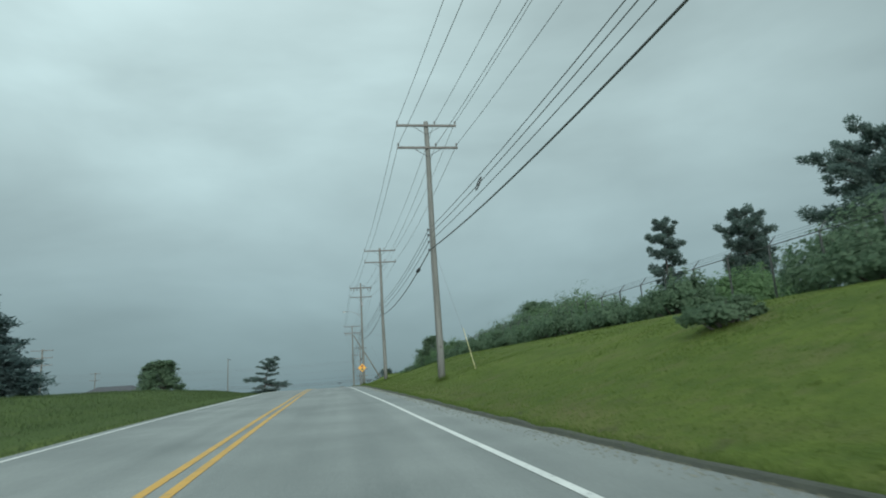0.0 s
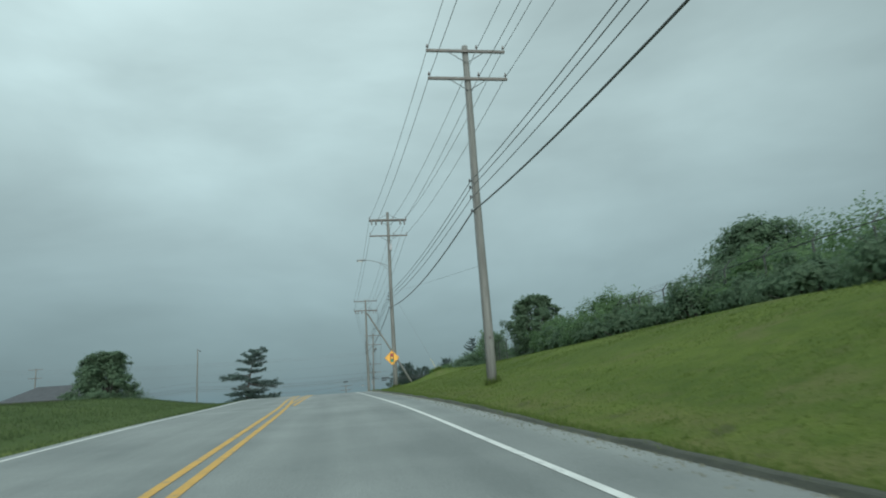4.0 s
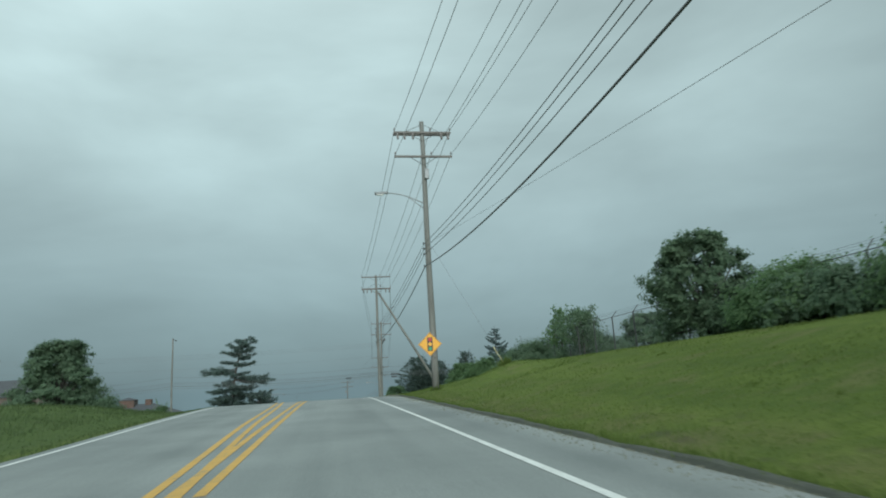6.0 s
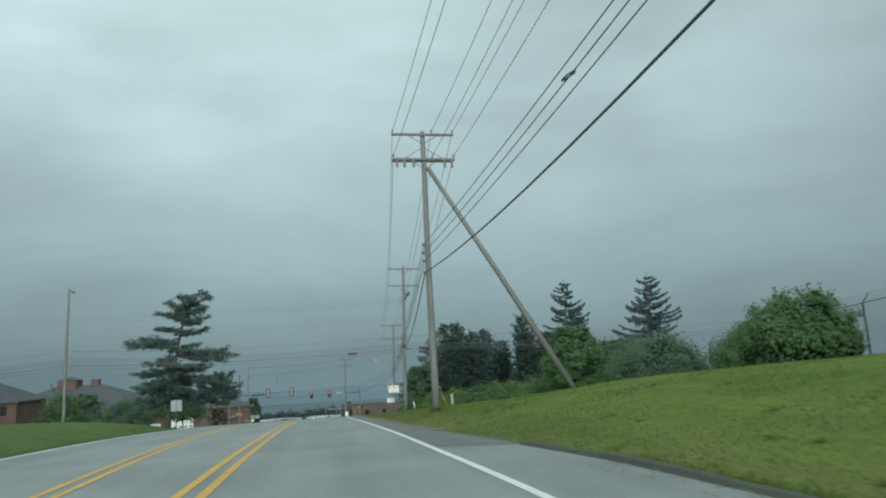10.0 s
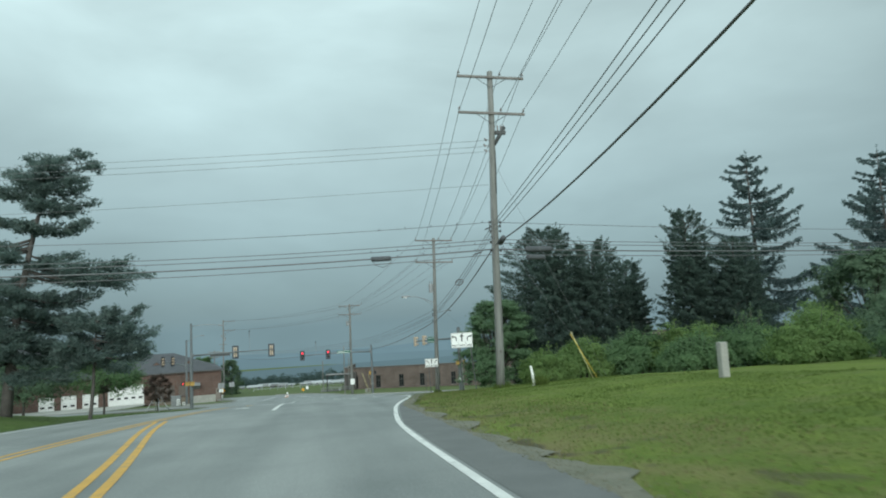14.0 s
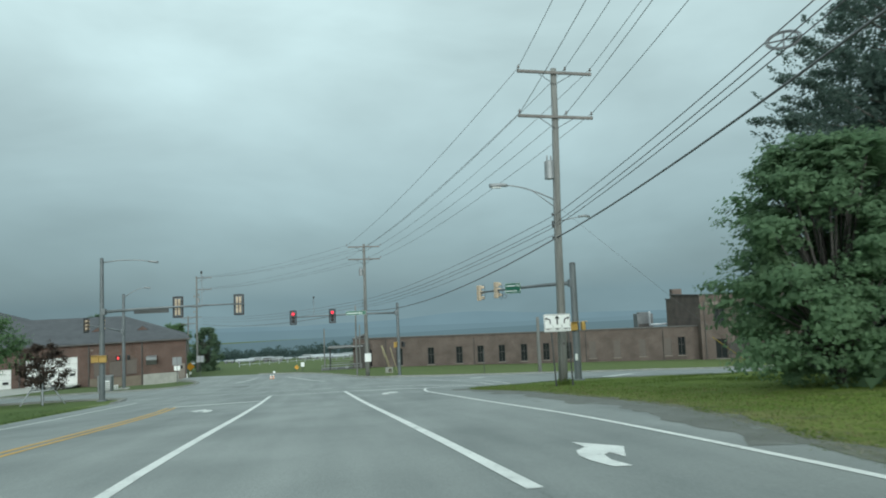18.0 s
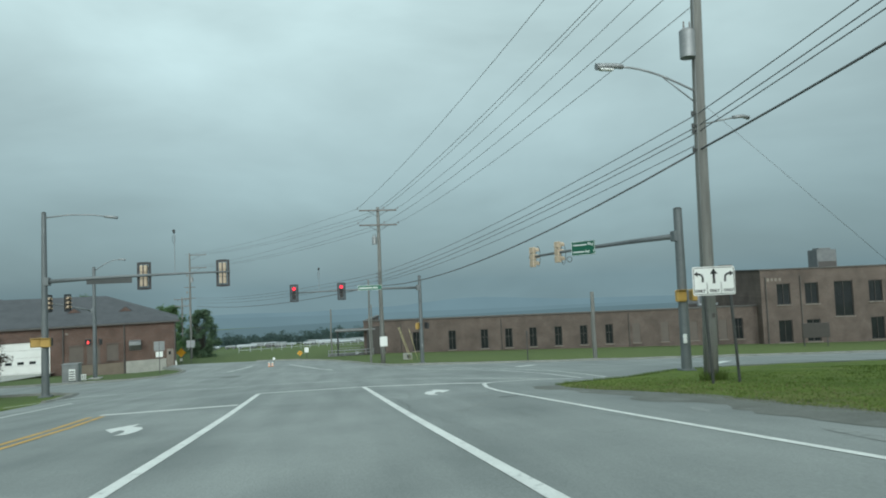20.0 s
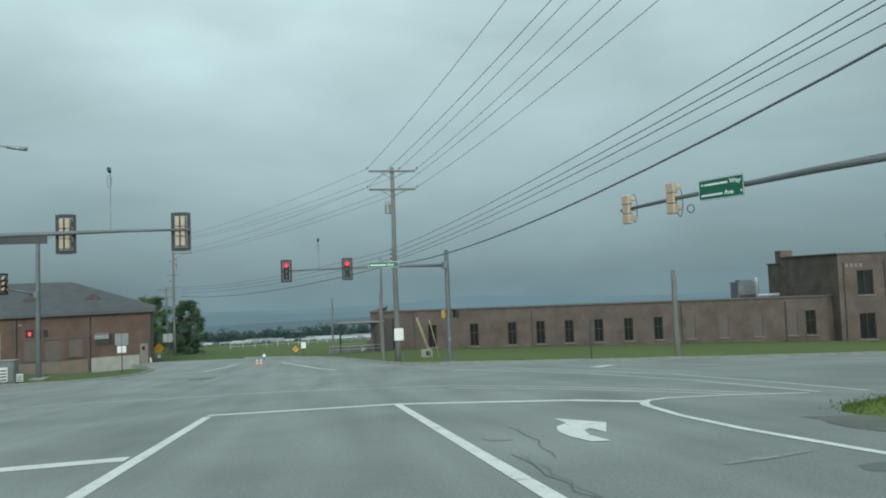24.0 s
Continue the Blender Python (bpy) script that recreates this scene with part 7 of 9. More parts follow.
# cabinets and small signs near that corner
for (x, y, w, h, lab, mt) in ((-20.7, 243.9, 1.2, 1.40, "grey steel signal control cabinet", M_STEEL),):
    g = thing("control_cabinet", (x, y, hz(x, y)), lab, "cabinet")
    b = Build()
    b.box((0, 0, h / 2), (w, 0.7, h), bevel=0.03)
    part("body", b, mt, g)
    b = Build()
    b.box((0, -0.36, h / 2), (w * 0.86, 0.02, h * 0.86), bevel=0.01)
    part("door", b, mt, g)
    b = Build()
    b.box((0, 0, h + 0.02), (w + 0.08, 0.78, 0.05), bevel=0.01)
    part("lid", b, mt, g)
for (x, y, w, h) in ((-20.0, 242.0, 0.45, 1.05), (-19.5, 242.9, 0.36, 0.58)):
    g = thing("notice_sign", (x, y, hz(x, y)), "small white notice with dark rows of print in the grass", "notice sign")
    b = Build()
    b.box((0, 0, h * 0.6), (w, 0.03, h * 0.8), bevel=0.006)
    pn = part("panel", b, M_SIGNWHITE, g)
    for k in range(4):
        c = Build()
        c.box((0, -0.018, h * (0.3 + 0.17 * k)), (w * 0.78, 0.006, h * 0.07))
        part("print_bar", c, M_SIGNBLACK, pn)
    for s in (-0.4, 0.4):
        c = Build()
        c.rod((s * w, 0.02, -0.1), (s * w, 0.02, h * 0.9), 0.012, None, 5)
        part("stake", c, M_DARKSTEEL, g)

# outdoor unit with a fan beside the long building
g = thing("outdoor_unit", (6.0, 245.9, hz(6.0, 245.9)), "small pale outdoor unit with a round fan grille", "outdoor unit")
b = Build()
b.box((0, 0, 0.27), (0.78, 0.34, 0.54), bevel=0.02)
part("body", b, M_CONCRETE, g)
b = Build()
b.rod((0.10, -0.165, 0.28), (0.10, -0.185, 0.28), 0.19, None, 16)
part("fan_grille", b, M_DARKSTEEL, g)

# brick houses behind the lawn
def brick_house(x, y, w, d, h, rise, label, rz=0, mat=None, floors=2, cols=5, dz=0.0):
    z = hz(x, y) + dz
    g = thing("brick_house", (x, y, z), label, "building", rz=rz)
    hs = []
    for f in range(floors):
        for c in range(cols):
            hs.append((-w / 2 + w * (c + 0.5) / cols, h * (f + 0.5) / floors, 1.0, min(1.6, h / floors * 0.55)))
    b = Build()
    for c in range(cols):
        x0, x1 = -w / 2 + w * c / cols, -w / 2 + w * (c + 1) / cols
        xm = (x0 + x1) / 2
        b.box(((x0 + xm - 0.5) / 2, 0.15, h / 2 - 0.75), (xm - 0.5 - x0, 0.3, h + 1.5))
        b.box(((x1 + xm + 0.5) / 2, 0.15, h / 2 - 0.75), (x1 - xm - 0.5, 0.3, h + 1.5))
        zc = -1.5
        for q in sorted(q for q in hs if abs(q[0] - xm) < 0.01):
            lo, hi = q[1] - q[3] / 2, q[1] + q[3] / 2
            b.box((xm, 0.15, (zc + lo) / 2), (1.0, 0.3, lo - zc))
            zc = hi
        b.box((xm, 0.15, (zc + h) / 2), (1.0, 0.3, h - zc))
    for s in (-1, 1):
        b.box((s * (w / 2 - 0.15), d / 2, h / 2 - 0.75), (0.3, d - 0.6, h + 1.5))
    b.box((0, d - 0.15, h / 2 - 0.75), (w, 0.3, h + 1.5))
    part("wall", b, mat or M_BRICK, g)
    b = Build()
    hip_roof(b, -w / 2, w / 2, 0, d, h + 0.02, rise, 0.4)
    part("roof", b, M_SHINGLE, g, "grey shingled hipped roof")
    for q in hs:
        window(g, q[0], q[1], q[2], q[3])
    return g


g = brick_house(-62.3, 280.2, 29.5, 18.6, 8.1, 4.3, "large red brick building with grey hipped roof, cupola and chimney", 0, None, 2, 9)
b = Build()
b.box((-2.3, 9.3, 12.1), (4.4, 4.4, 3.4), bevel=0.02)
cu = part("cupola", b, M_BRICK, g, "square brick cupola")
b = Build()
zc = 13.8
b.add([(-4.8, 6.8, zc), (0.2, 6.8, zc), (0.2, 11.8, zc), (-4.8, 11.8, zc), (-2.3, 9.3, zc + 0.9)], [(0, 1, 4), (1, 2, 4), (2, 3, 4), (3, 0, 4), (3, 2, 1, 0)])
part("cupola_roof", b, M_SHINGLE, cu)
b = Build()
b.box((3.8, 9.3, 12.1), (1.8, 1.8, 3.4), bevel=0.02)
part("chimney", b, M_BRICK, g)
brick_house(-56.0, 222, 15.0, 11, 5.5, 3.2, "red brick house with hipped grey roof", 0, None, 2, 4)
brick_house(-66.0, 212, 22, 12, 4.0, 3.4, "low house with a long grey roof behind the bank", 0, M_BRICK_B, 1, 5, 0.6)


# ---- trees and bushes ----
def crown_mesh(vs, fs, name, mat):
    v, f, o = [], [], 0
    for a, b in zip(vs, fs):
        v.append(a)
        f.append(b + o)
        o += len(a)
    return mesh_np(name, np.concatenate(v), np.concatenate(f), mat)


def blob_points(rng, n, c, r, squash=0.8, shell=0.55):
    d = rng.normal(size=(n, 3))
    d /= np.linalg.norm(d, axis=1, keepdims=True)
    rad = (shell + (1 - shell) * rng.random(n)) ** 0.7
    p = d * rad[:, None] * r
    p[:, 2] *= squash
    return p + np.asarray(c)


def spray_clumps(rng, c, r, squash, clumps, per, leaf, heart, lay=0.55):
    """Leaves about c in small flattened sprays over a rounded bough, with larger leaves inside; heart: middle of the crown."""
    d = unit(rng.normal(size=(clumps, 3)))
    d[:, 2] = np.abs(d[:, 2]) * np.where(rng.random(clumps) < 0.72, 1, -1)
    k = c + d * (r * rng.uniform(0.62, 1.02, clumps))[:, None] * np.array([1, 1, squash])
    p = np.repeat(k, per, 0) + rng.normal(size=(clumps * per, 3)) * r * 0.19 * np.array([1, 1, lay])
    out = unit(p - c) * 0.7 + unit(p - heart) * 0.5
    v1, f1 = leaves(rng, p, leaf, 0.7, out=out)
    m = max(10, int(clumps * per * 0.10))
    q = c + unit(rng.normal(size=(m, 3))) * (r * 0.62 * rng.random(m) ** 0.4)[:, None] * np.array([1, 1, squash])
    v2, f2 = leaves(rng, q, leaf * 2.1, 0.8, out=unit(q - heart))
    return np.concatenate([v1, v2]), np.concatenate([f1, f2 + len(v1)])


def broad_tree(name, x, y, h, r, label, mat, seed, clear=0.25, leaf=0.28, blobs=26, per=260, trunk=0.22, z=None, squash=0.8, lean=0.0, cat="tree", group="", loose=0.55, lay=0.55):
    """A broad-leaved tree: trunk, forking limbs, and leaves in sprays on uneven boughs at the limb ends."""
    rng = np.random.default_rng(seed)
    leaf = leaf * 0.66
    z0 = hz(x, y) if z is None else z
    g = thing(name, (x, y, z0), label, cat, group)
    b = Build()
    fork = h * max(clear, 0.12)
    b.tube([(0, 0, -0.3), (0.05, 0.02, fork * 0.5), (lean * 0.3, 0, fork)], trunk, 8, trunk * 0.75)
    vs, fs = [], []
    heart = np.array([lean * 0.4, 0.0, clear * h + (1 - clear) * h * 0.36])
    for k in range(blobs):
        u = (k + 0.5) / blobs
        zz = clear * h + (1 - clear) * h * (u ** 0.8)
        mid = (zz / h - clear) / (1 - clear)
        wid = r * (0.42 + 0.75 * math.sin(math.pi * min(1, mid * 0.82 + 0.20))) * 0.80
        a = k * 2.39996 + rng.uniform(-0.5, 0.5)
        q = wid * math.sqrt(rng.uniform(0.22, 1.0))
        br = r * rng.uniform(0.24, 0.44) * (1.05 - 0.35 * mid)
        c = np.array([lean * mid + q * math.cos(a), q * math.sin(a), min(zz, h - br * 0.75)])
        if q > wid * 0.35 or k % 3 == 0:
            m_ = (lean * 0.3 + c[0] * 0.45, c[1] * 0.45, fork + (c[2] - fork) * 0.5)
            b.tube([(lean * 0.3, 0, fork * 0.96), m_, tuple(c)], trunk * 0.42, 5, 0.02)
        v, f = spray_clumps(rng, c, br, squash, 15, int(per * 1.7 / 15), leaf, heart, lay)
        vs.append(v)
        fs.append(f)
    # sprigs that stand out of the outline
    for k in range(int((16 + 14 * r) * (0.5 + loose))):
        a, zc = rng.uniform(0, math.tau), rng.uniform(0.05, 1.0)
        ring = math.sin(math.pi * min(1, zc * 0.80 + 0.20)) * 0.72 + 0.25
        d = unit(np.array([math.cos(a) * (1.1 - zc), math.sin(a) * (1.1 - zc), 0.25 + zc]))
        base = np.array([lean * zc + 0.84 * r * ring * math.cos(a), 0.84 * r * ring * math.sin(a), clear * h + (1 - clear) * h * (0.06 + 0.86 * zc)])
        u = rng.random(30)
        p = base + d * (u * 0.11 * h * rng.uniform(0.5, 1.3))[:, None] + rng.normal(size=(30, 3)) * (0.055 * r * (1.15 - u))[:, None]
        v, f = leaves(rng, p, leaf * 0.95, 0.7, out=np.tile(d * 0.5, (30, 1)))
        vs.append(v)
        fs.append(f)
    part("trunk", b, M_BARK, g, "dark bark, forking limbs")
    part("crown", crown_mesh(vs, fs, "crown", mat), None, g, "leafy crown with gaps")
    return g


def bush(name, x, y, h, r, label, mat, seed, ry=None, leaf=0.20, blobs=12, per=260, group="", z=None, rz=0.0, ragged=0.3):
    """A bush: short stems and leafy boughs down to the ground."""
    rng = np.random.default_rng(seed)
    ry = ry or r
    leaf = leaf * 0.72
    z0 = hz(x, y) if z is None else z
    g = thing(name, (x, y, z0), label, "bush", group, rz=rz)
    b = Build()
    vs, fs = [], []
    heart = np.array([0.0, 0.0, h * 0.25])
    for k in range(blobs):
        a, q = k * 2.39996 + rng.uniform(-0.6, 0.6), math.sqrt((k + rng.random()) / blobs)
        dome = max(0.25, 1 - 0.75 * q * q)
        br = min(r, h) * rng.uniform(0.26, 0.46)
        c = np.array([r * 0.85 * q * math.cos(a), ry * 0.85 * q * math.sin(a), rng.uniform(0.25, 0.95) * h * dome])
        c[2] = max(br * 0.5, min(c[2], h - br * 0.8))
        b.tube([(c[0] * 0.3, c[1] * 0.3, -0.15), (c[0] * 0.7, c[1] * 0.7, c[2] * 0.5), tuple(c)], 0.035, 5, 0.012)
        v, f = spray_clumps(rng, c, br, 0.85, 12, int(per * 1.45 / 12), leaf, heart, 0.7)
        vs.append(v)
        fs.append(f)
    n = int(blobs * per * 0.40)
    a, q, t = rng.uniform(0, math.tau, n), np.sqrt(rng.random(n)), rng.random(n)
    p = np.stack([r * q * np.cos(a), ry * q * np.sin(a), 0.86 * h * (1 + ragged * rng.normal(size=n) * 0.4) * (1 - 0.7 * q * q) * t ** 0.4], 1)
    p[:, 2] = np.clip(p[:, 2], 0.05, h * 1.08)
    v, f = leaves(rng, p, leaf, 0.7, out=unit(p - heart))
    vs.append(v)
    fs.append(f)
    # shoots that stand out at the top
    for k in range(int((4 + r * 3.0) * (1.0 if ragged > 0.1 else 0.35))):
        a, q = rng.uniform(0, math.tau), math.sqrt(rng.random()) * 0.9
        top = h * (1 - 0.55 * q * q) * rng.uniform(0.98, 1.10 + ragged)
        px, py = r * q * math.cos(a), ry * q * math.sin(a)
        b.tube([(px * 0.6, py * 0.6, top * 0.6), (px * 0.97, py * 0.97, top * 0.96)], 0.014, 4, 0.005)
        t = 0.62 + 0.36 * rng.random(30) ** 1.3
        wob = 0.03 + 0.32 * (1 - t)
        p = np.stack([px * t + wob * rng.normal(size=30), py * t + wob * rng.normal(size=30), top * t], 1)
        v, f = leaves(rng, p, leaf * 0.9, 0.6)
        vs.append(v)
        fs.append(f)
    part("stem", b, M_BARK, g)
    part("foliage", crown_mesh(vs, fs, "foliage", mat), None, g)
    return g


def needle_tufts(rng, pts, dirs, size, n_each, spread, flat=0.35):
    """Needle tufts about points along a branch."""
    k = len(pts)
    c = np.repeat(pts, n_each, 0) + rng.normal(size=(k * n_each, 3)) * spread * np.array([1, 1, flat])
    d = np.repeat(dirs, n_each, 0) + rng.normal(size=(k * n_each, 3)) * 0.55
    return leaves(rng, c, size, 0.40, 0.0, d, out=np.tile([0.0, 0.0, 0.4], (len(c), 1)))


def conifer(name, x, y, h, r, label, mat, seed, clear=0.06, whorls=22, arms=8, droop=0.25, rise=0.0, gap=0.0, tuft=0.26, density=1.0, trunk=0.2, power=0.85, z=None, jag=1.0, hang=0.0, group=""):
    """A spruce-like tree: whorls of branches along a straight trunk, clothed in needles."""
    rng = np.random.default_rng(seed)
    z0 = hz(x, y) if z is None else z
    g = thing(name, (x, y, z0), label, "tree", group)
    b = Build()
    b.tube([(0, 0, -0.3), (0.03 * h * 0.2, 0, h * 0.4), (0, 0.02 * h * 0.2, h * 0.75), (0, 0, h * 0.99)], trunk, 8, 0.02)
    vs, fs = [], []
    for w in range(whorls):
        t = (w + rng.uniform(0, 0.6)) / whorls
        reach = r * ((1 - t) ** power) * rng.uniform(1 - 0.28 * jag, 1 + 0.10 * jag) + 0.12
        for k in range(arms):
            if rng.random() < gap:
                continue
            a = (k + rng.uniform(-0.35, 0.35)) * math.tau / arms + w * 0.7
            ln = reach * rng.uniform(1 - 0.5 * jag, 1 + 0.18 * jag)
            zz = h * (clear + (1 - clear) * min(0.985, t + rng.uniform(-0.7, 0.7) / whorls))
            dz = ln * (rise - droop * rng.uniform(0.6, 1.3))
            s = np.linspace(0, 1, 6)
            px = np.cos(a) * ln * s
            py = np.sin(a) * ln * s
            pz = zz + dz * s + 0.22 * ln * droop * (s ** 2) * 1.6
            pts = np.stack([px, py, pz], 1)
            if k % 2 == 0 or gap > 0.1:
                b.tube([tuple(q) for q in pts[::2]], 0.014 + 0.012 * ln, 4, 0.006)
            m_ = max(3, int(ln / (tuft * 0.55)))
            s2 = rng.uniform(0.15, 1.0, m_) ** 0.75
            q = np.stack([np.cos(a) * ln * s2, np.sin(a) * ln * s2, zz + dz * s2 + 0.22 * ln * droop * s2 ** 2 * 1.6], 1)
            dirs = np.tile([np.cos(a), np.sin(a), 0.15 - droop * 0.4], (m_, 1))
            v, f = needle_tufts(rng, q, dirs, tuft, max(2, int(5 * density)), 0.10 + 0.05 * ln, 0.35 + hang)
            vs.append(v)
            fs.append(f)
    q = np.stack([0.04 * rng.normal(size=40), 0.04 * rng.normal(size=40), h * rng.uniform(0.9, 1.02, 40)], 1)
    v, f = leaves(rng, q, tuft * 0.8, 0.35, 0, np.tile([0, 0, 1.0], (40, 1)))
    vs.append(v)
    fs.append(f)
    part("trunk", b, M_BARK, g)
    part("crown", crown_mesh(vs, fs, "crown", mat), None, g, "needle-clad branches")
    return g


def pine(name, x, y, h, label, mat, seed, limbs, tuft=0.30, trunk=0.26, bend=(0, 0), z=None, pad=1.0, dens=70, squash=0.42, plate=0):
    """An open pine: limbs given as (height share, direction in degrees, reach, rise), each with flat needle pads."""
    rng = np.random.default_rng(seed)
    z0 = hz(x, y) if z is None else z
    g = thing(name, (x, y, z0), label, "tree")
    b = Build()
    trunk_pts = [(bend[0] * t ** 2 + 0.12 * math.sin(5 * t), bend[1] * t ** 2, -0.3 + (h * 0.97 + 0.3) * t) for t in np.linspace(0, 1, 9)]
    b.tube(trunk_pts, trunk, 9, 0.04)
    vs, fs = [], []
    for hh, ang, reach, rise in limbs:
        a = radians(ang + rng.uniform(-12, 12))
        t = hh
        base = np.array([bend[0] * t ** 2 + 0.12 * math.sin(5 * t), bend[1] * t ** 2, h * 0.97 * t])
        s = np.linspace(0, 1, 6)
        line = np.stack([base[0] + np.cos(a) * reach * s, base[1] + np.sin(a) * reach * s, base[2] + rise * s ** 1.6 - 0.10 * reach * np.sin(s * 3.1)], 1)
        b.tube([tuple(p) for p in line], 0.035 + 0.016 * reach, 5, 0.012)
        if plate:
            # twigs leave the limb to both sides, each a loose feathery spray of needles
            for q in range(int(4 + plate * reach)):
                s1 = 0.12 + 0.88 * rng.random() ** 0.75
                c0 = np.array([np.interp(s1, s, line[:, i]) for i in range(3)])
                ta = a + rng.choice([-1, 1]) * rng.uniform(0.25, 1.15)
                ln = (0.35 + 0.24 * reach * (1.15 - 0.7 * s1)) * rng.uniform(0.6, 1.35)
                tip = c0 + np.array([math.cos(ta) * ln, math.sin(ta) * ln, ln * rng.uniform(-0.30, 0.45)])
                b.tube([tuple(c0), tuple(tip)], 0.014, 4, 0.005)
                n = int(26 + 34 * ln)
                u = rng.random(n) ** 0.7
                p = c0 + (tip - c0) * (u * 1.08)[:, None] + rng.normal(size=(n, 3)) * np.array([0.17, 0.17, 0.12]) * (0.7 + 0.25 * ln)
                d = np.tile((tip - c0) / ln + np.array([0, 0, 0.25]), (n, 1)) + 0.45 * rng.normal(size=(n, 3))
                v, f = leaves(rng, p, tuft, 0.26, 0.0, d)
                vs.append(v)
                fs.append(f)
        pads = max(2, int(reach * 0.9)) if plate else max(3, int(reach * 2.8))
        for k in range(pads):
            s1 = 0.30 + 0.70 * (k + rng.random()) / pads
            c = np.array([np.interp(s1, s, line[:, i]) for i in range(3)])
            side = rng.uniform(-0.5, 0.5) * reach * 0.30
            c = c + np.array([-math.sin(a) * side, math.cos(a) * side, 0.10 + rng.uniform(-0.25, 0.40) * pad])
            pr = pad * (0.34 + 0.10 * reach * (1 - 0.45 * s1)) * rng.uniform(0.65, 1.2)
            p = blob_points(rng, dens, c, pr, squash, 0.2)
            d = p - c + np.array([math.cos(a), math.sin(a), 0.5]) * 0.3
            v, f = leaves(rng, p, tuft, 0.30, 0.0, d)
            vs.append(v)
            fs.append(f)
            if k:
                b.tube([tuple(np.array([np.interp(s1 * 0.8, s, line[:, i]) for i in range(3)])), tuple(c)], 0.018, 4, 0.008)
    part("trunk", b, M_BARK, g, "dark trunk with bare limbs")
    part("crown", crown_mesh(vs, fs, "crown", mat), None, g, "flat pads of needles with open gaps")
    return g


# left: the large open pine and the trees round it
PINE_LIMBS = [(0.99, 0, 1.6, 0.35), (0.97, 120, 1.2, 0.4), (0.96, 200, 1.6, 0.4), (0.95, 300, 1.3, 0.3), (0.94, 20, 2.4, 0.9), (0.90, 60, 1.6, 0.5), (0.90, 170, 2.4, 0.7), (0.89, 250, 1.6, 0.4),
         (0.86, 340, 2.5, 0.6), (0.83, 190, 3.0, 0.4), (0.82, 90, 2.0, 0.2), (0.80, 10, 2.6, 0.2), (0.74, 175, 2.6, 0.0), (0.72, 355, 2.9, -0.1), (0.70, 270, 2.0, 0.0), (0.66, 182, 4.2, 0.1),
         (0.63, 180, 5.9, 0.2), (0.60, 30, 2.4, 0.0), (0.56, 0, 5.6, 0.0), (0.54, 350, 6.4, -0.35), (0.52, 120, 2.6, -0.1), (0.49, 200, 3.2, -0.2), (0.46, 10, 3.6, -0.2), (0.44, 160, 3.0, -0.3), (0.41, 300, 2.6, -0.3),
         (0.38, 0, 3.2, -0.4), (0.36, 190, 3.4, -0.5), (0.33, 60, 2.8, -0.4), (0.30, 175, 3.6, -0.6), (0.28, 345, 4.2, -0.6), (0.26, 230, 3.0, -0.6), (0.23, 20, 3.8, -0.7), (0.20, 180, 3.4, -0.7), (0.18, 330, 4.6, -0.8), (0.16, 100, 3.0, -0.6), (0.14, 200, 2.8, -0.5),
         (0.92, 275, 2.2, 0.5), (0.85, 255, 2.4, 0.4), (0.78, 300, 2.4, 0.2), (0.58, 275, 2.8, 0.0), (0.47, 265, 3.2, -0.2), (0.40, 285, 3.6, -0.3), (0.34, 255, 3.6, -0.4), (0.29, 300, 3.8, -0.5), (0.24, 270, 3.8, -0.6), (0.20, 245, 3.6, -0.6), (0.17, 290, 3.6, -0.6), (0.13, 265, 3.2, -0.6),
         (0.44, 5, 4.6, -0.2), (0.36, 20, 4.8, -0.3), (0.27, 10, 5.0, -0.5), (0.42, 185, 4.6, -0.2), (0.33, 180, 4.8, -0.4), (0.24, 170, 4.6, -0.5)]
PINE_LIMBS = [(q[0], q[1], q[2] * (0.84 if q[0] < 0.47 else 1.0), q[3]) for q in PINE_LIMBS if q[0] >= 0.16]
PINE_LIMBS += [(q[0] - 0.015, q[1] + 38, q[2] * 0.74, q[3] * 0.8) for q in PINE_LIMBS if 0.20 < q[0] < 0.93]
pine("pine_tree", -19.0, 190.5, 16.4, "large old pine with flat open branches on the lawn", M_PINE, 11, PINE_LIMBS, 0.25, 0.34, (2.6, 0.6), None, 0.80, 30, 0.6, 3.4)
LIMB2 = [(0.98, 0, 1.0, 0.4), (0.92, 150, 1.4, 0.5), (0.88, 20, 2.2, 0.8), (0.80, 200, 1.8, 0.5), (0.74, 340, 2.8, 0.7), (0.66, 60, 2.0, 0.2), (0.60, 10, 3.0, 0.3), (0.55, 170, 2.4, 0.1), (0.48, 350, 3.0, 0.0), (0.40, 210, 2.2, -0.1), (0.35, 20, 2.6, -0.2), (0.28, 160, 2.0, -0.2), (0.22, 330, 2.2, -0.3)]
pine("pine_tree", -14.3, 190.0, 6.4, "smaller spreading pine beside the old one", M_PINE, 12, [(0.42 + 0.58 * q[0], q[1], q[2], q[3]) for q in LIMB2] + [(0.40 + 0.58 * q[0], q[1] + 75, q[2] * 0.9, q[3]) for q in LIMB2], 0.25, 0.12, (0.6, 0), None, 0.9, 40, 0.6, 4.0)
broad_tree("maple_tree", -32.4, 225.5, 6.4, 5.0, "low spreading broad-leaved tree on the lawn", M_LEAF_DARK, 21, 0.36, 0.22, 34, 260, 0.16)
broad_tree("maple_tree", -24.5, 226.0, 6.3, 4.2, "small broad-leaved tree with a forked stem", M_LEAF, 22, 0.40, 0.22, 32, 250, 0.13)
broad_tree("plum_tree", -18.7, 225.0, 4.0, 1.6, "young reddish-leaved tree tied to white stakes", M_LEAF_RED, 23, 0.25, 0.15, 18, 150, 0.07)
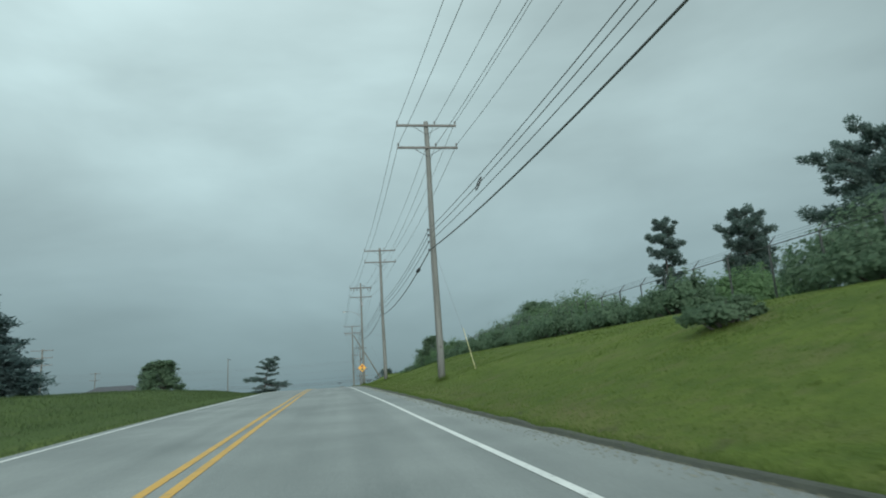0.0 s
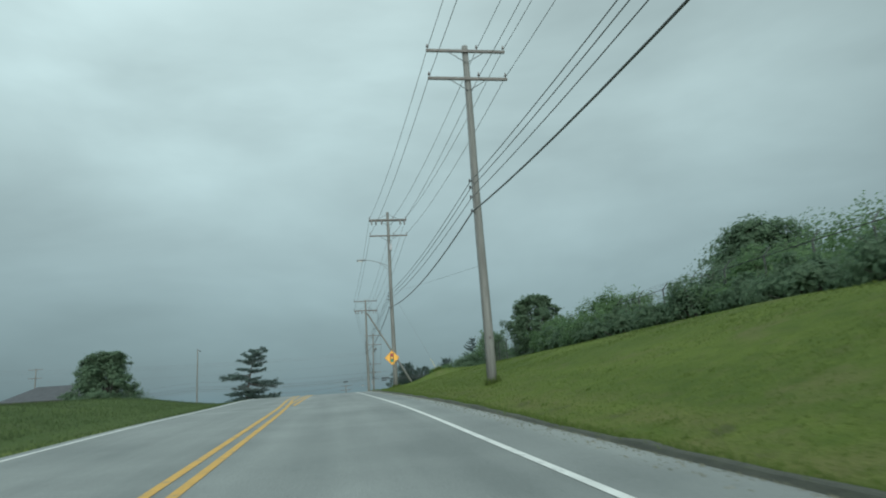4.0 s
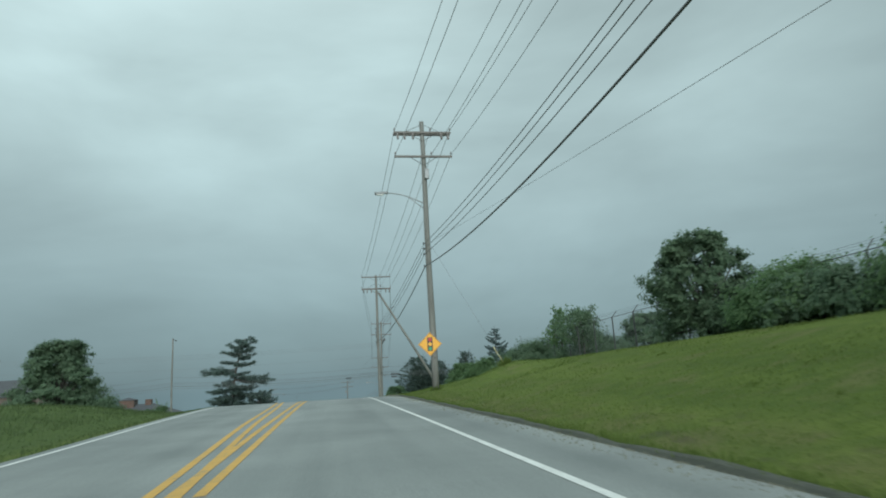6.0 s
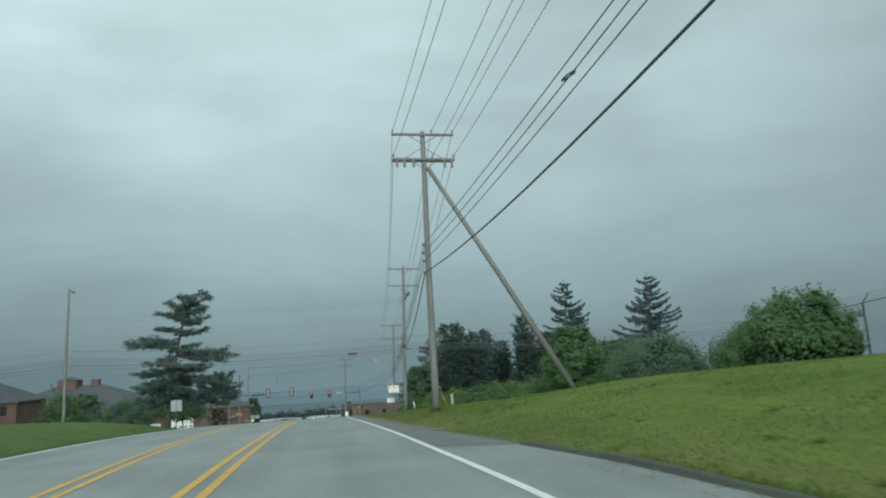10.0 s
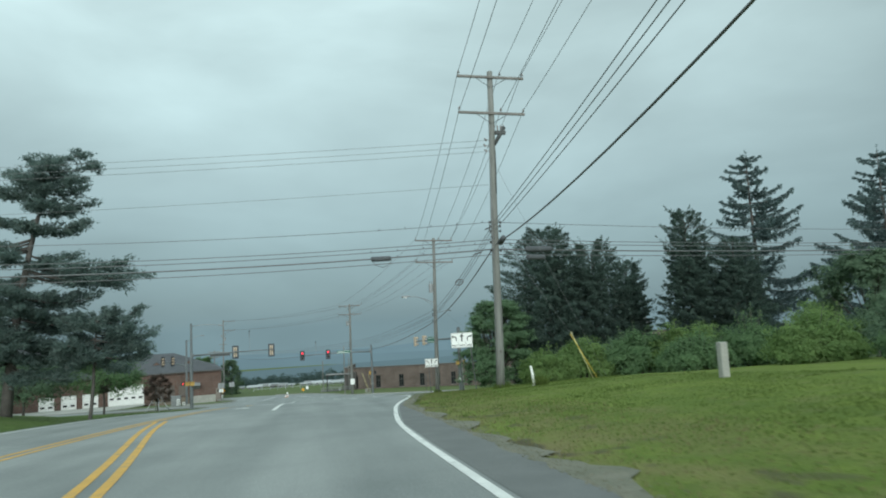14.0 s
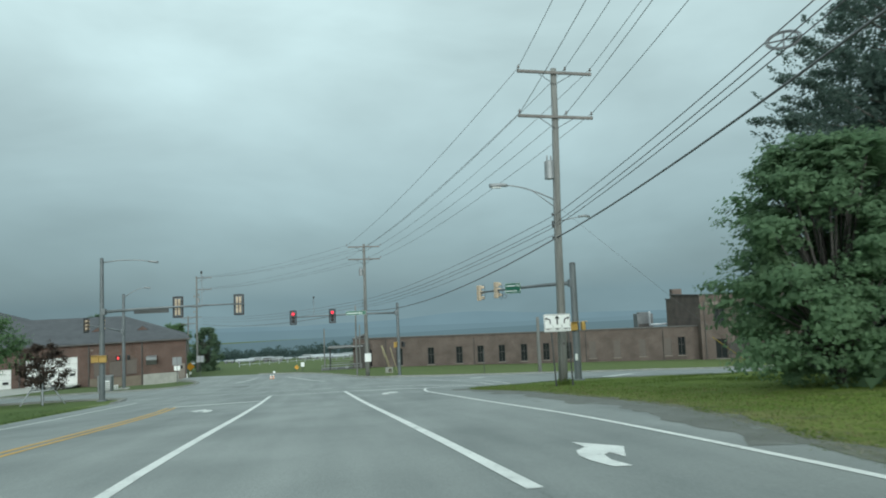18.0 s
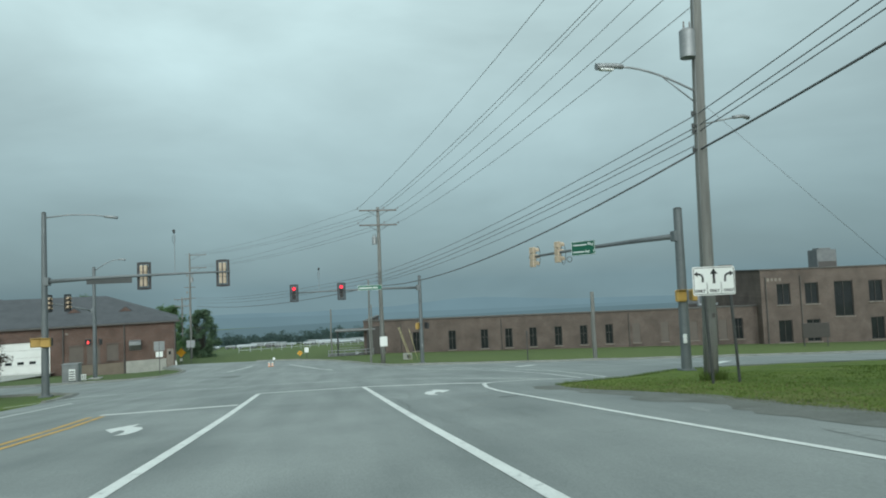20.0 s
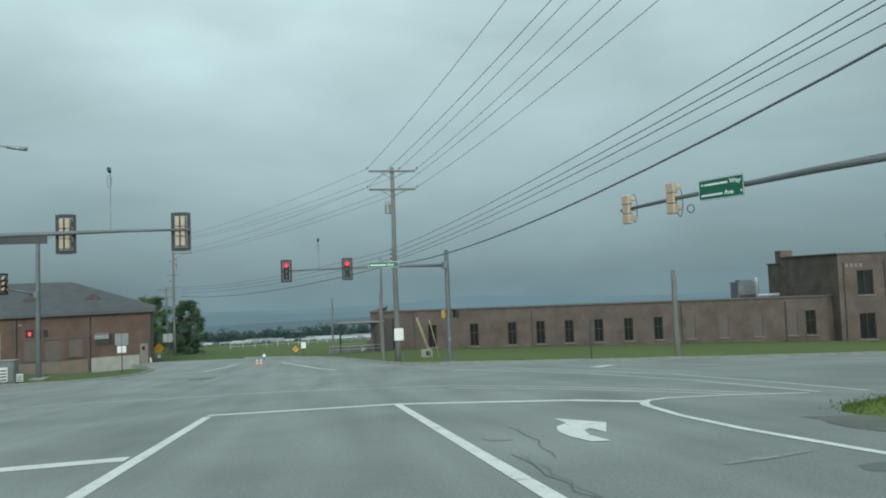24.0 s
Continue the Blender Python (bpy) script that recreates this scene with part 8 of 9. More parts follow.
g = thing("tree_stakes", (-18.7, 225.0, hz(-18.7, 225.0)), "white slanting stakes round a young tree", "tree stakes")
for k in range(4):
    a = k * math.tau / 4 + 0.4
    b = Build()
    b.tube([(1.3 * math.cos(a), 1.3 * math.sin(a), -0.1), (0.35 * math.cos(a), 0.35 * math.sin(a), 1.5)], 0.045, 5)
    part("stake", b, M_FARWHITE, g)
b = Build()
b.tube([(0.5, -0.5, 1.0), (0.5, 0.5, 1.0), (-0.5, 0.5, 1.0), (-0.5, -0.5, 1.0), (0.5, -0.5, 1.0)], 0.035, 5)
part("rail", b, M_FARWHITE, g)
broad_tree("maple_tree", -43.6, 179.0, 14.2, 6.2, "large round dark-leaved tree beyond the field", M_LEAF_DARK, 24, 0.0, 0.46, 64, 330, 0.35)
bush("bush", -36.5, 176.0, 6.0, 4.2, "large dark bush beside a tree", M_LEAF_DARK, 25, 3.5, 0.34, 18, 240)
bush("bush", -30.5, 190, 4.6, 2.6, "tall light green bush on the lawn", M_LEAF, 26, 2.2, 0.26, 14, 240)
bush("bush", -37.0, 205, 2.0, 3.0, "dark bushes before far houses", M_LEAF_DARK, 270, 2.6, 0.30, 16, 230)
bush("bush", -43.0, 206, 1.8, 2.6, "dark bushes before far houses", M_LEAF_DARK, 271, 2.4, 0.30, 14, 220)
bush("bush", -33.5, 176, 2.4, 2.2, "rounded green bush near the road", M_LEAF, 27, 2.0, 0.22, 10, 220)
bush("bush", -28.5, 196, 1.6, 2.4, "low light green bushes beneath a pine", M_LEAF, 28, 2.0, 0.22, 12, 220)
conifer("spruce_tree", -29.8, 56.5, 11.3, 7.6, "large dense blue-grey spruce behind the bank", M_SPRUCE, 31, 0.0, 34, 18, 0.16, 0.06, 0, 0.47, 1.6, 0.3, 0.72, None, 0.45)
conifer("spruce_tree", -38.0, 62.0, 9.6, 5.0, "dense blue-grey spruce behind the bank", M_SPRUCE, 32, 0.0, 26, 15, 0.16, 0.06, 0, 0.46, 1.8, 0.3, 0.72, None, 0.5)
broad_tree("maple_tree", -70, 240, 9.0, 5.0, "dark tree behind the houses", M_LEAF_DARK, 33, 0.1, 0.4, 24, 200, 0.25)
broad_tree("maple_tree", -46.5, 246, 9.0, 5.0, "dark tree behind the houses", M_LEAF_DARK, 34, 0.1, 0.4, 24, 200, 0.25)
broad_tree("maple_tree", -26.6, 301, 8.6, 3.4, "tree behind the end of the garage", M_LEAF, 35, 0.05, 0.26, 32, 230, 0.2)
broad_tree("maple_tree", -19.9, 292, 7.3, 2.5, "rounded dark tree beneath a far pole", M_LEAF_DARK, 36, 0.0, 0.26, 40, 240, 0.2)
broad_tree("maple_tree", -38, 296, 10.5, 3.0, "tree behind the garage roof", M_LEAF_DARK, 37, 0.2, 0.34, 20, 200, 0.2)

# right: pines and thicket behind the fence
PB = [(0.98, 0, 1.4, 0.6), (0.95, 90, 1.8, 0.6), (0.95, 200, 1.6, 0.6), (0.90, 300, 2.2, 0.6), (0.88, 30, 2.6, 0.6), (0.84, 150, 2.4, 0.6), (0.80, 240, 2.6, 0.6), (0.78, 330, 2.8, 0.5), (0.74, 60, 2.4, 0.4), (0.72, 180, 2.6, 0.4),
      (0.68, 280, 2.8, 0.4), (0.64, 10, 3.0, 0.3), (0.60, 120, 2.6, 0.2), (0.57, 200, 3.0, 0.2), (0.54, 340, 2.6, 0.2), (0.50, 80, 2.4, 0.1), (0.46, 250, 2.6, 0.0), (0.42, 30, 2.4, 0.0), (0.36, 170, 2.6, -0.1), (0.30, 300, 2.4, -0.1)]
PB2 = PB + [(q[0] - 0.02, q[1] + 55, q[2] * 0.75, q[3] * 0.8) for q in PB]
pine("pine_tree", 38.0, 66.5, 14.6, "pine with clumped dark needles behind the fence", M_PINE, 41, [(q[0], q[1], q[2] * 0.76, q[3]) for q in PB2], 0.33, 0.26, (0.5, 0), None, 1.05, 80, 0.8)
pine("pine_tree", 41.5, 57.0, 13.0, "pine with clumped dark needles behind the fence", M_PINE, 42, PB2, 0.35, 0.26, (0.4, 0), None, 1.05, 80, 0.8)
pine("pine_tree", 38.2, 36.4, 13.6, "broad pine with clumped dark needles behind the fence", M_PINE, 43, [(q[0], q[1], q[2] * 2.1, q[3]) for q in PB] + [(q[0] * 0.97, q[1] + 40, q[2] * 1.6, q[3]) for q in PB], 0.34, 0.32, (0.6, 0), None, 1.05, 80, 0.8)
pine("pine_tree", 46.0, 63.0, 10.5, "pine half hidden by the thicket", M_PINE, 44, PB2, 0.35, 0.22, (0.3, 0), None, 1.05, 80, 0.8)
rt = random.Random(5)
THICKET = [(21.6, 17, 4.6, 2.8, 0), (24.5, 27, 3.3, 3.2, 0), (28.5, 36, 3.7, 4.0, 1), (22, 44, 3.6, 3.6, 0), (26, 50, 5.4, 5.0, 1), (30, 56, 5.0, 4.6, 0), (23, 57, 3.8, 3.6, 1), (27, 65, 5.4, 4.8, 0), (33, 70, 5.0, 5.0, 1), (22, 66, 3.0, 3.4, 0),
           (25, 74, 4.6, 4.4, 1), (21, 78, 3.4, 3.2, 0), (21, 88, 2.4, 2.6, 1), (19.6, 84, 2.7, 2.2, 0), (20.4, 80, 2.0, 2.2, 1), (21.6, 107, 2.2, 2.8, 1), (20.2, 113, 2.6, 2.6, 0), (20.8, 118.6, 3.6, 2.6, 1), (22.4, 122.5, 2.2, 1.7, 0),
           (23.2, 134, 3.2, 2.6, 0), (20.4, 138.4, 2.9, 2.4, 1), (25, 141, 3.6, 3.8, 1), (19.5, 146, 3.4, 3.4, 0), (20.5, 152, 2.8, 3.2, 0), (18.5, 159, 2.2, 3.0, 0), (22, 162, 3.2, 3.8, 1)]
for i, (x, y, h, r, m_) in enumerate(THICKET):
    x, h = (x - 5.0, h * (0.74 if y < 40 else 0.86)) if y < 92 else (x - 4.6, h * 0.86) if y < 140 else (x, h)
    m_ = (1, 0)[i % 2] if y < 100 else 1 if y < 130 else m_
    bush("thicket_bush", x + rt.uniform(-0.6, 0.6), y, h, r, "dense overgrown green thicket along the fence", (M_LEAF, M_LEAF_DARK, M_LEAF_LIGHT)[m_], 100 + i, r * 0.95, 0.16 if 72 < y < 100 else 0.19 if y < 100 else 0.15, 26, 300 if y > 72 else 230, "thicket along the fence", None, 0, 0.06)
bush("vine_bush", 13.7, 125.5, 2.5, 1.75, "round bush overgrown with light green vines", M_LEAF, 58, 1.7, 0.15, 26, 380, "", None, 0, 0.15)
broad_tree("ash_tree", 14.4, 89.3, 4.4, 2.15, "bushy round-headed tree on the bank", M_LEAF_DARK, 51, 0.0, 0.19, 40, 260, 0.16, loose=2.2)
FRINGE = random.Random(31)
for i in range(24):
    y = 11.0 + 3.15 * i + FRINGE.uniform(-0.7, 0.7)
    if 15.5 < y < 22.5:
        continue
    x = 13.9 + 0.8 * math.sin(y * 0.03) + FRINGE.uniform(-0.5, 0.3)
    bush("thicket_bush", x, y, FRINGE.uniform(1.3, 2.1), FRINGE.uniform(1.5, 2.1), "tangled green growth through the fence", M_LEAF_DARK, 400 + i, 1.8, 0.17, 12, 190, "thicket along the fence", None, 0, 0.18)
broad_tree("ash_tree", 27.0, 80.5, 7.4, 4.0, "tall dark tree standing over the thicket", M_LEAF_DARK, 59, 0.2, 0.28, 36, 260, 0.18)
broad_tree("ash_tree", 22.5, 93.0, 3.8, 2.0, "slim young tree in the thicket", M_LEAF, 52, 0.05, 0.22, 16, 180, 0.1)


def sapling(name, x, y, h, r, label, mat, seed, leaf=0.15, n_branch=26):
    """A slim young tree: one stem with upswept twigs, thinly leaved."""
    rng = np.random.default_rng(seed)
    g = thing(name, (x, y, hz(x, y)), label, "tree")
    b = Build()
    b.tube([(0, 0, -0.2), (0.05, 0.03, h * 0.4), (-0.03, 0.04, h * 0.75), (0, 0, h)], 0.06, 6, 0.012)
    vs, fs = [], []
    for k in range(n_branch):
        t = 0.18 + 0.80 * (k + rng.random()) / n_branch
        a = k * 2.39996 + rng.uniform(-0.4, 0.4)
        ln = r * (1.15 - 0.85 * t) * rng.uniform(0.6, 1.25)
        c0 = np.array([0.0, 0.0, t * h])
        tip = c0 + np.array([math.cos(a) * ln, math.sin(a) * ln, ln * rng.uniform(0.5, 1.1)])
        b.tube([tuple(c0), tuple(tip)], 0.018, 4, 0.006)
        n = int(34 + 46 * ln)
        u = rng.random(n) ** 0.6
        p = c0 + (tip - c0) * (0.15 + 0.95 * u)[:, None] + rng.normal(size=(n, 3)) * (0.07 + 0.10 * ln)
        v, f = leaves(rng, p, leaf)
        vs.append(v)
        fs.append(f)
    part("trunk", b, M_BARK, g)
    part("crown", crown_mesh(vs, fs, "crown", mat), None, g, "thin upswept sprays of leaves")
    return g


sapling("ash_tree", 14.9, 107.6, 7.1 - hz(14.9, 107.6), 1.0, "slim young tree rising out of the thicket", M_LEAF, 53)
sapling("ash_tree", 15.0, 103.9, 6.6 - hz(15.0, 103.9), 1.5, "slim young tree rising out of the thicket", M_LEAF_DARK, 54, 0.15, 34)
sapling("ash_tree", 15.6, 105.4, 5.9 - hz(15.6, 105.4), 1.1, "slim young tree rising out of the thicket", M_LEAF, 540)
sapling("ash_tree", 19.4, 160.8, 1.9 - hz(19.4, 160.8), 1.1, "light green young tree by the lawn", M_LEAF, 541, 0.15, 30)
broad_tree("ash_tree", 27, 118.0, 4.6, 2.8, "rounded tree in the thicket", M_LEAF_DARK, 55, 0.02, 0.28, 30, 240, 0.15)
broad_tree("ash_tree", 38, 97.0, 9.5, 5.5, "dark tree in the thicket", M_LEAF_DARK, 56, 0.02, 0.28, 34, 260, 0.15)
broad_tree("ash_tree", 16.9, 152.0, 5.0 - hz(16.9, 152.0), 2.5, "light green round-headed tree before the thicket", M_LEAF, 57, 0.04, 0.19, 44, 260, 0.10, loose=0.9)
broad_tree("ash_tree", 21.6, 151.4, 3.5 - hz(21.6, 151.4), 3.0, "rounded dark green tree in the thicket", M_LEAF_DARK, 571, 0.03, 0.24, 28, 220, 0.12)
bush("juniper_bush", 9.6, 14.4, 0.72, 1.15, "low spreading juniper on the grass bank", M_LEAF_DARK, 58, 0.8, 0.11, 12, 260, "", None, 0, 0.0)


def juniper(name, x, y, h, r, label, seed, plumes=120, per=300, leaf=0.17, z=None, mid=0.3, group=""):
    """An old juniper or cedar: many feathery boughs from a short trunk, down to the ground, close and dark within."""
    rng = np.random.default_rng(seed)
    z0 = hz(x, y) if z is None else z
    g = thing(name, (x, y, z0), label, "tree", group)
    b = Build()
    b.tube([(0, 0, -0.3), (0.1, 0.05, h * 0.3), (-0.05, 0.1, h * 0.6), (0, 0, h * 0.9)], 0.2, 8, 0.03)
    vs, fs = [], []
    lobes = rng.uniform(0.74, 1.16, 9)

    def breadth(t, a):
        w = r * (0.72 + 0.28 * t / mid if t < mid else math.sqrt(max(0.015, 1 - ((t - mid) / (1.02 - mid)) ** 1.7)))
        return w * np.interp((a % math.tau) / math.tau * 8, np.arange(9), lobes) * (1 + 0.16 * math.sin(9.0 * t + 2.0 * a + seed))

    for k in range(plumes):
        t = ((k + rng.random()) / plumes) ** 1.15 * 0.97
        a = k * 2.39996 + rng.uniform(-0.4, 0.4)
        wide = breadth(t, a) * rng.uniform(0.80, 1.10)
        up = rng.uniform(0.02, 0.10) * h * (0.35 + 0.6 * t)
        start = np.array([0.35 * wide * math.cos(a), 0.35 * wide * math.sin(a), max(0.1, t * h - up * 0.45)])
        tip = np.array([wide * math.cos(a), wide * math.sin(a), min(t * h + up * 0.5, h * rng.uniform(0.96, 1.02))])
        if k % 3 == 0:
            b.tube([(0, 0, max(0.1, start[2] - 0.4)), tuple(start), tuple(start + (tip - start) * 0.8)], 0.05, 4, 0.01)
        n = int(per * 1.35 * (0.45 + 0.75 * (1 - t)))
        u = rng.random(n) ** 0.55
        fat = (0.16 + 0.24 * r * (1 - t * 0.5)) * np.clip(1.2 - u, 0.25, 1.0)
        p = start + (tip - start) * u[:, None] + rng.normal(size=(n, 3)) * (fat * 0.42)[:, None] * np.array([1, 1, 0.7])
        p[:, 2] = np.maximum(p[:, 2], 0.03)
        d = unit(tip - start) + np.array([0, 0, 0.5])
        v, f = leaves(rng, p, leaf, 0.5, 0.0, np.tile(d, (n, 1)) + 0.6 * rng.normal(size=(n, 3)), out=np.tile(unit(tip - start) * 0.6, (n, 1)) + 0.3 * rng.normal(size=(n, 3)))
        vs.append(v)
        fs.append(f)
        q = start * 0.8 + (tip - start) * rng.uniform(0.0, 0.55, (22, 1)) + rng.normal(size=(22, 3)) * 0.14 * r
        q[:, 2] = np.maximum(q[:, 2], 0.1)
        v, f = leaves(rng, q, leaf * 2.3, 0.8)
        vs.append(v)
        fs.append(f)
    for k in range(int(plumes * 0.55)):
        t, a = rng.uniform(0.15, 1.0), rng.uniform(0, math.tau)
        wide = breadth(t, a)
        base = np.array([0.93 * wide * math.cos(a), 0.93 * wide * math.sin(a), t * h * 0.97])
        d = np.array([0.8 * math.cos(a), 0.8 * math.sin(a), 0.25 + 0.75 * t])
        u = rng.random(40)
        p = base + d * (u * 0.065 * h * rng.uniform(0.5, 1.25))[:, None] + rng.normal(size=(40, 3)) * (0.13 * (1.1 - u))[:, None]
        v, f = leaves(rng, p, leaf * 0.9, 0.5, 0.0, np.tile(d, (40, 1)))
        vs.append(v)
        fs.append(f)
    part("trunk", b, M_BARK, g)
    part("crown", crown_mesh(vs, fs, "crown", M_JUNIPER), None, g, "feathery scale-leaved plumes")
    return g


def norway_spruce(name, x, y, h, r, label, mat, seed, clear=0.08, boughs=95, leaf=0.14, trunk=0.22, power=0.72):
    """A tall spruce: long boughs that sink and lift at the tip, with curtains of hanging twigs and open gaps between them."""
    rng = np.random.default_rng(seed)
    g = thing(name, (x, y, hz(x, y)), label, "tree")
    b = Build()
    b.tube([(0, 0, -0.3), (0.06, 0, h * 0.4), (0, 0.05, h * 0.75), (0, 0, h * 0.99)], trunk, 8, 0.02)
    vs, fs = [], []
    for k in range(boughs):
        t = (k + rng.uniform(-1.5, 1.5)) / boughs
        t = min(max(t, 0.0), 0.97)
        a = rng.uniform(0, math.tau)
        ln = r * ((1 - t) ** power) * (rng.uniform(0.15, 1.0) ** 0.7) * 1.12 + 0.30
        zz = h * (clear + (1 - clear) * t)
        sink = ln * rng.uniform(0.06, 0.20) * (1 - 0.9 * t)
        s = np.linspace(0, 1, 7)
        line = np.stack([np.cos(a) * ln * s, np.sin(a) * ln * s, zz - sink * np.sin(s * 2.2) * 1.3 + (0.26 * t + 0.08) * ln * s ** 2.4], 1)
        b.tube([tuple(p) for p in line[::2]], 0.016 + 0.010 * ln, 4, 0.006)
        m = max(4, int(ln * 7.5))
        for s1 in 0.16 + 0.86 * (np.arange(m) + rng.random(m)) / m:
            c0 = np.array([np.interp(s1, s, line[:, i]) for i in range(3)])
            side = rng.uniform(-1, 1) * (0.22 + 0.22 * ln * (1.1 - s1))
            drop = (0.26 + 0.17 * ln * (1.1 - 0.6 * s1)) * rng.uniform(0.3, 1.5) * (1 - 0.5 * t)
            n = int(14 + 24 * (abs(side) + drop))
            u, w = rng.random(n), rng.random(n)
            p = c0 + np.array([-math.sin(a), math.cos(a), 0.0]) * (side * u)[:, None] + np.array([0, 0, -drop]) * (u * w)[:, None] + rng.normal(size=(n, 3)) * np.array([0.06, 0.06, 0.035])
            d = np.stack([math.cos(a) * 0.5 - math.sin(a) * side * (1 - w), math.sin(a) * 0.5 + math.cos(a) * side * (1 - w), -0.9 * w], 1)
            v, f = leaves(rng, p, leaf, 0.45, 0.0, d)
            vs.append(v)
            fs.append(f)
    q = np.stack([0.05 * rng.normal(size=60), 0.05 * rng.normal(size=60), h * rng.uniform(0.93, 1.02, 60)], 1)
    v, f = leaves(rng, q, leaf * 0.8, 0.4, 0, np.tile([0, 0, 1.0], (60, 1)))
    vs.append(v)
    fs.append(f)
    part("trunk", b, M_BARK, g)
    part("crown", crown_mesh(vs, fs, "crown", mat), None, g, "drooping needle-clad boughs with open gaps")
    return g


norway_spruce("spruce_tree", 31.7, 190.5, 12.6 - hz(31.7, 190.5), 6.2, "tall spruce with drooping open branches", M_SPRUCE, 61, 0.12, 120, 0.15)
norway_spruce("spruce_tree", 44.6, 191.5, 13.3 - hz(44.6, 191.5), 7.4, "tall spruce with drooping open branches", M_SPRUCE, 62, 0.06, 150, 0.15)
juniper("cedar_tree", 25.1, 189.0, 8.3 - hz(25.1, 189.0), 2.4, "dense dark cedar beside a spruce", 63, 170, 260, 0.125, None, 0.2)
juniper("cedar_tree", 27.9, 187.8, 9.2, 2.6, "dense dark cedar beside a spruce", 64, 140, 240, 0.125, None, 0.2)
juniper("juniper_tree", 16.5, 194.4, 7.9 - hz(16.5, 194.4), 3.9, "big dark juniper with spreading boughs", 65, 260, 420, 0.115, None, 0.36)
juniper("juniper_tree", 20.4, 194.8, 6.8 - hz(20.4, 194.8), 3.6, "big dark juniper with spreading boughs", 66, 210, 380, 0.115, None, 0.40)
juniper("juniper_tree", 23.7, 195.6, 5.3 - hz(23.7, 195.6), 2.1, "slimmer dark juniper with spreading boughs", 67, 140, 300, 0.12, None, 0.45)
broad_tree("maple_tree", 11.75, 192.4, 2.45 - hz(11.75, 192.4), 2.75, "bright green maple before dark junipers", M_MAPLE, 68, 0.02, 0.16, 66, 400, 0.14, squash=0.62, loose=0.5, lay=0.42)
HEDGE = [(11.4, 181.6, 2.0, 1.4, 2), (14.0, 182.6, 2.3, 2.0, 2), (16.8, 182.0, 2.6, 2.2, 0), (19.6, 181.0, 2.8, 2.3, 2), (22.4, 179.4, 2.8, 2.4, 0), (25.4, 177.6, 3.2, 2.6, 2), (17.4, 176.6, 2.0, 2.0, 0), (20.4, 172.4, 2.1, 2.4, 2), (22.6, 168.0, 2.2, 2.6, 0), (29, 175, 3.2, 3.4, 1), (33, 171, 3.6, 4.0, 1), (27, 170, 2.6, 3.0, 0)]
for i, (x, y, h, r, m_) in enumerate(HEDGE):
    bush("hedge_bush", x, y, h, r, "vine-grown bright green hedge bush", (M_LEAF, M_LEAF_DARK, M_LEAF_LIGHT)[m_], 200 + i, r * 0.85, 0.155, 18, 360, "hedge bushes by the lawn", None, 0, 0.22)
bush("hedge_bush", 15.9, 188.6, 2.5, 1.9, "yellow-green bush before dark junipers", M_LEAF_LIGHT, 230, 1.7, 0.14, 20, 400)
for i, (x, y, h, r) in enumerate(((16.6, 191.6, 2.6, 1.9), (18.6, 191.4, 2.8, 2.2), (21.2, 191.8, 3.0, 2.2), (23.6, 192.2, 3.2, 2.2))):
    bush("undergrowth_bush", x, y, h, r, "dark leafy undergrowth at the foot of taller trees", M_LEAF_DARK, 260 + i, r * 0.9, 0.22, 14, 300, "undergrowth beneath junipers")
bush("hedge_bush", 19.0, 198.5, 3.0, 2.4, "green bush beneath junipers", M_LEAF, 231, 1.9, 0.2, 14, 280)
broad_tree("ash_tree", 35, 184.0, 7.0, 4.0, "round dark tree behind the hedge", M_LEAF_DARK, 69, 0.05, 0.28, 32, 240, 0.15)


# ---- fence ----
fence = thing("chain_link_fence", (0, 0, 0), "rusty chain-link fence with barbed-wire outriggers", "fence")
FX, FY = [], []
yy = 9.4
while yy < 141:
    FX.append(14.3 + 0.8 * math.sin(yy * 0.03) + (0 if yy < 103 else (yy - 103) * 0.16))
    FY.append(yy)
    yy += 2.4
for i, (x, y) in enumerate(zip(FX, FY)):
    z = hz(x, y)
    b = Build()
    b.rod((x, y, z - 0.3), (x, y, z + 1.95), 0.035, None, 7)
    ps = part("post", b, M_DARKSTEEL, fence, "dark steel fence post")
    b = Build()
    b.rod((x, y, z + 1.93), (x + 0.32, y + 0.02, z + 2.28), 0.022, 0.018, 6)
    part("outrigger", b, M_DARKSTEEL, ps)
for k, (ox, oz, r) in enumerate(((0.0, 1.93, 0.018), (0.12, 2.06, 0.005), (0.22, 2.17, 0.005), (0.31, 2.27, 0.005), (0.0, 0.1, 0.006))):
    b = Build()
    b.tube([(x + ox, y, hz(x, y) + oz) for x, y in zip(FX, FY)], r, 4)
    part("rail" if k == 0 else "wire", b, M_DARKSTEEL, fence)
b = Build()
vs, fs = [], []
for i in range(len(FX) - 1):
    if not 66 < FY[i] < 139:
        continue
    n = 22
    for k in range(-n, n):
        for s in (1, -1):
            u0, u1 = k / n, k / n + 0.62
            a, c = (u0, u1) if s > 0 else (1 - u0, 1 - u1)
            za, zb = 0.05, 1.9
            lo, hi = max(0.0, -u0) / 0.62, min(1.0, (1 - u0) / 0.62)
            if hi <= lo:
                continue
            pa, pb = a + (c - a) * lo, a + (c - a) * hi
            A = Vector((FX[i] + (FX[i + 1] - FX[i]) * pa, FY[i] + (FY[i + 1] - FY[i]) * pa, hz(FX[i], FY[i]) + za + (zb - za) * lo))
            C = Vector((FX[i] + (FX[i + 1] - FX[i]) * pb, FY[i] + (FY[i + 1] - FY[i]) * pb, hz(FX[i], FY[i]) + za + (zb - za) * hi))
            o = len(vs)
            t = Vector((0, 0.004, 0))
            vs += [A - t, A + t, C + t, C - t]
            fs.append((o, o + 1, o + 2, o + 3))
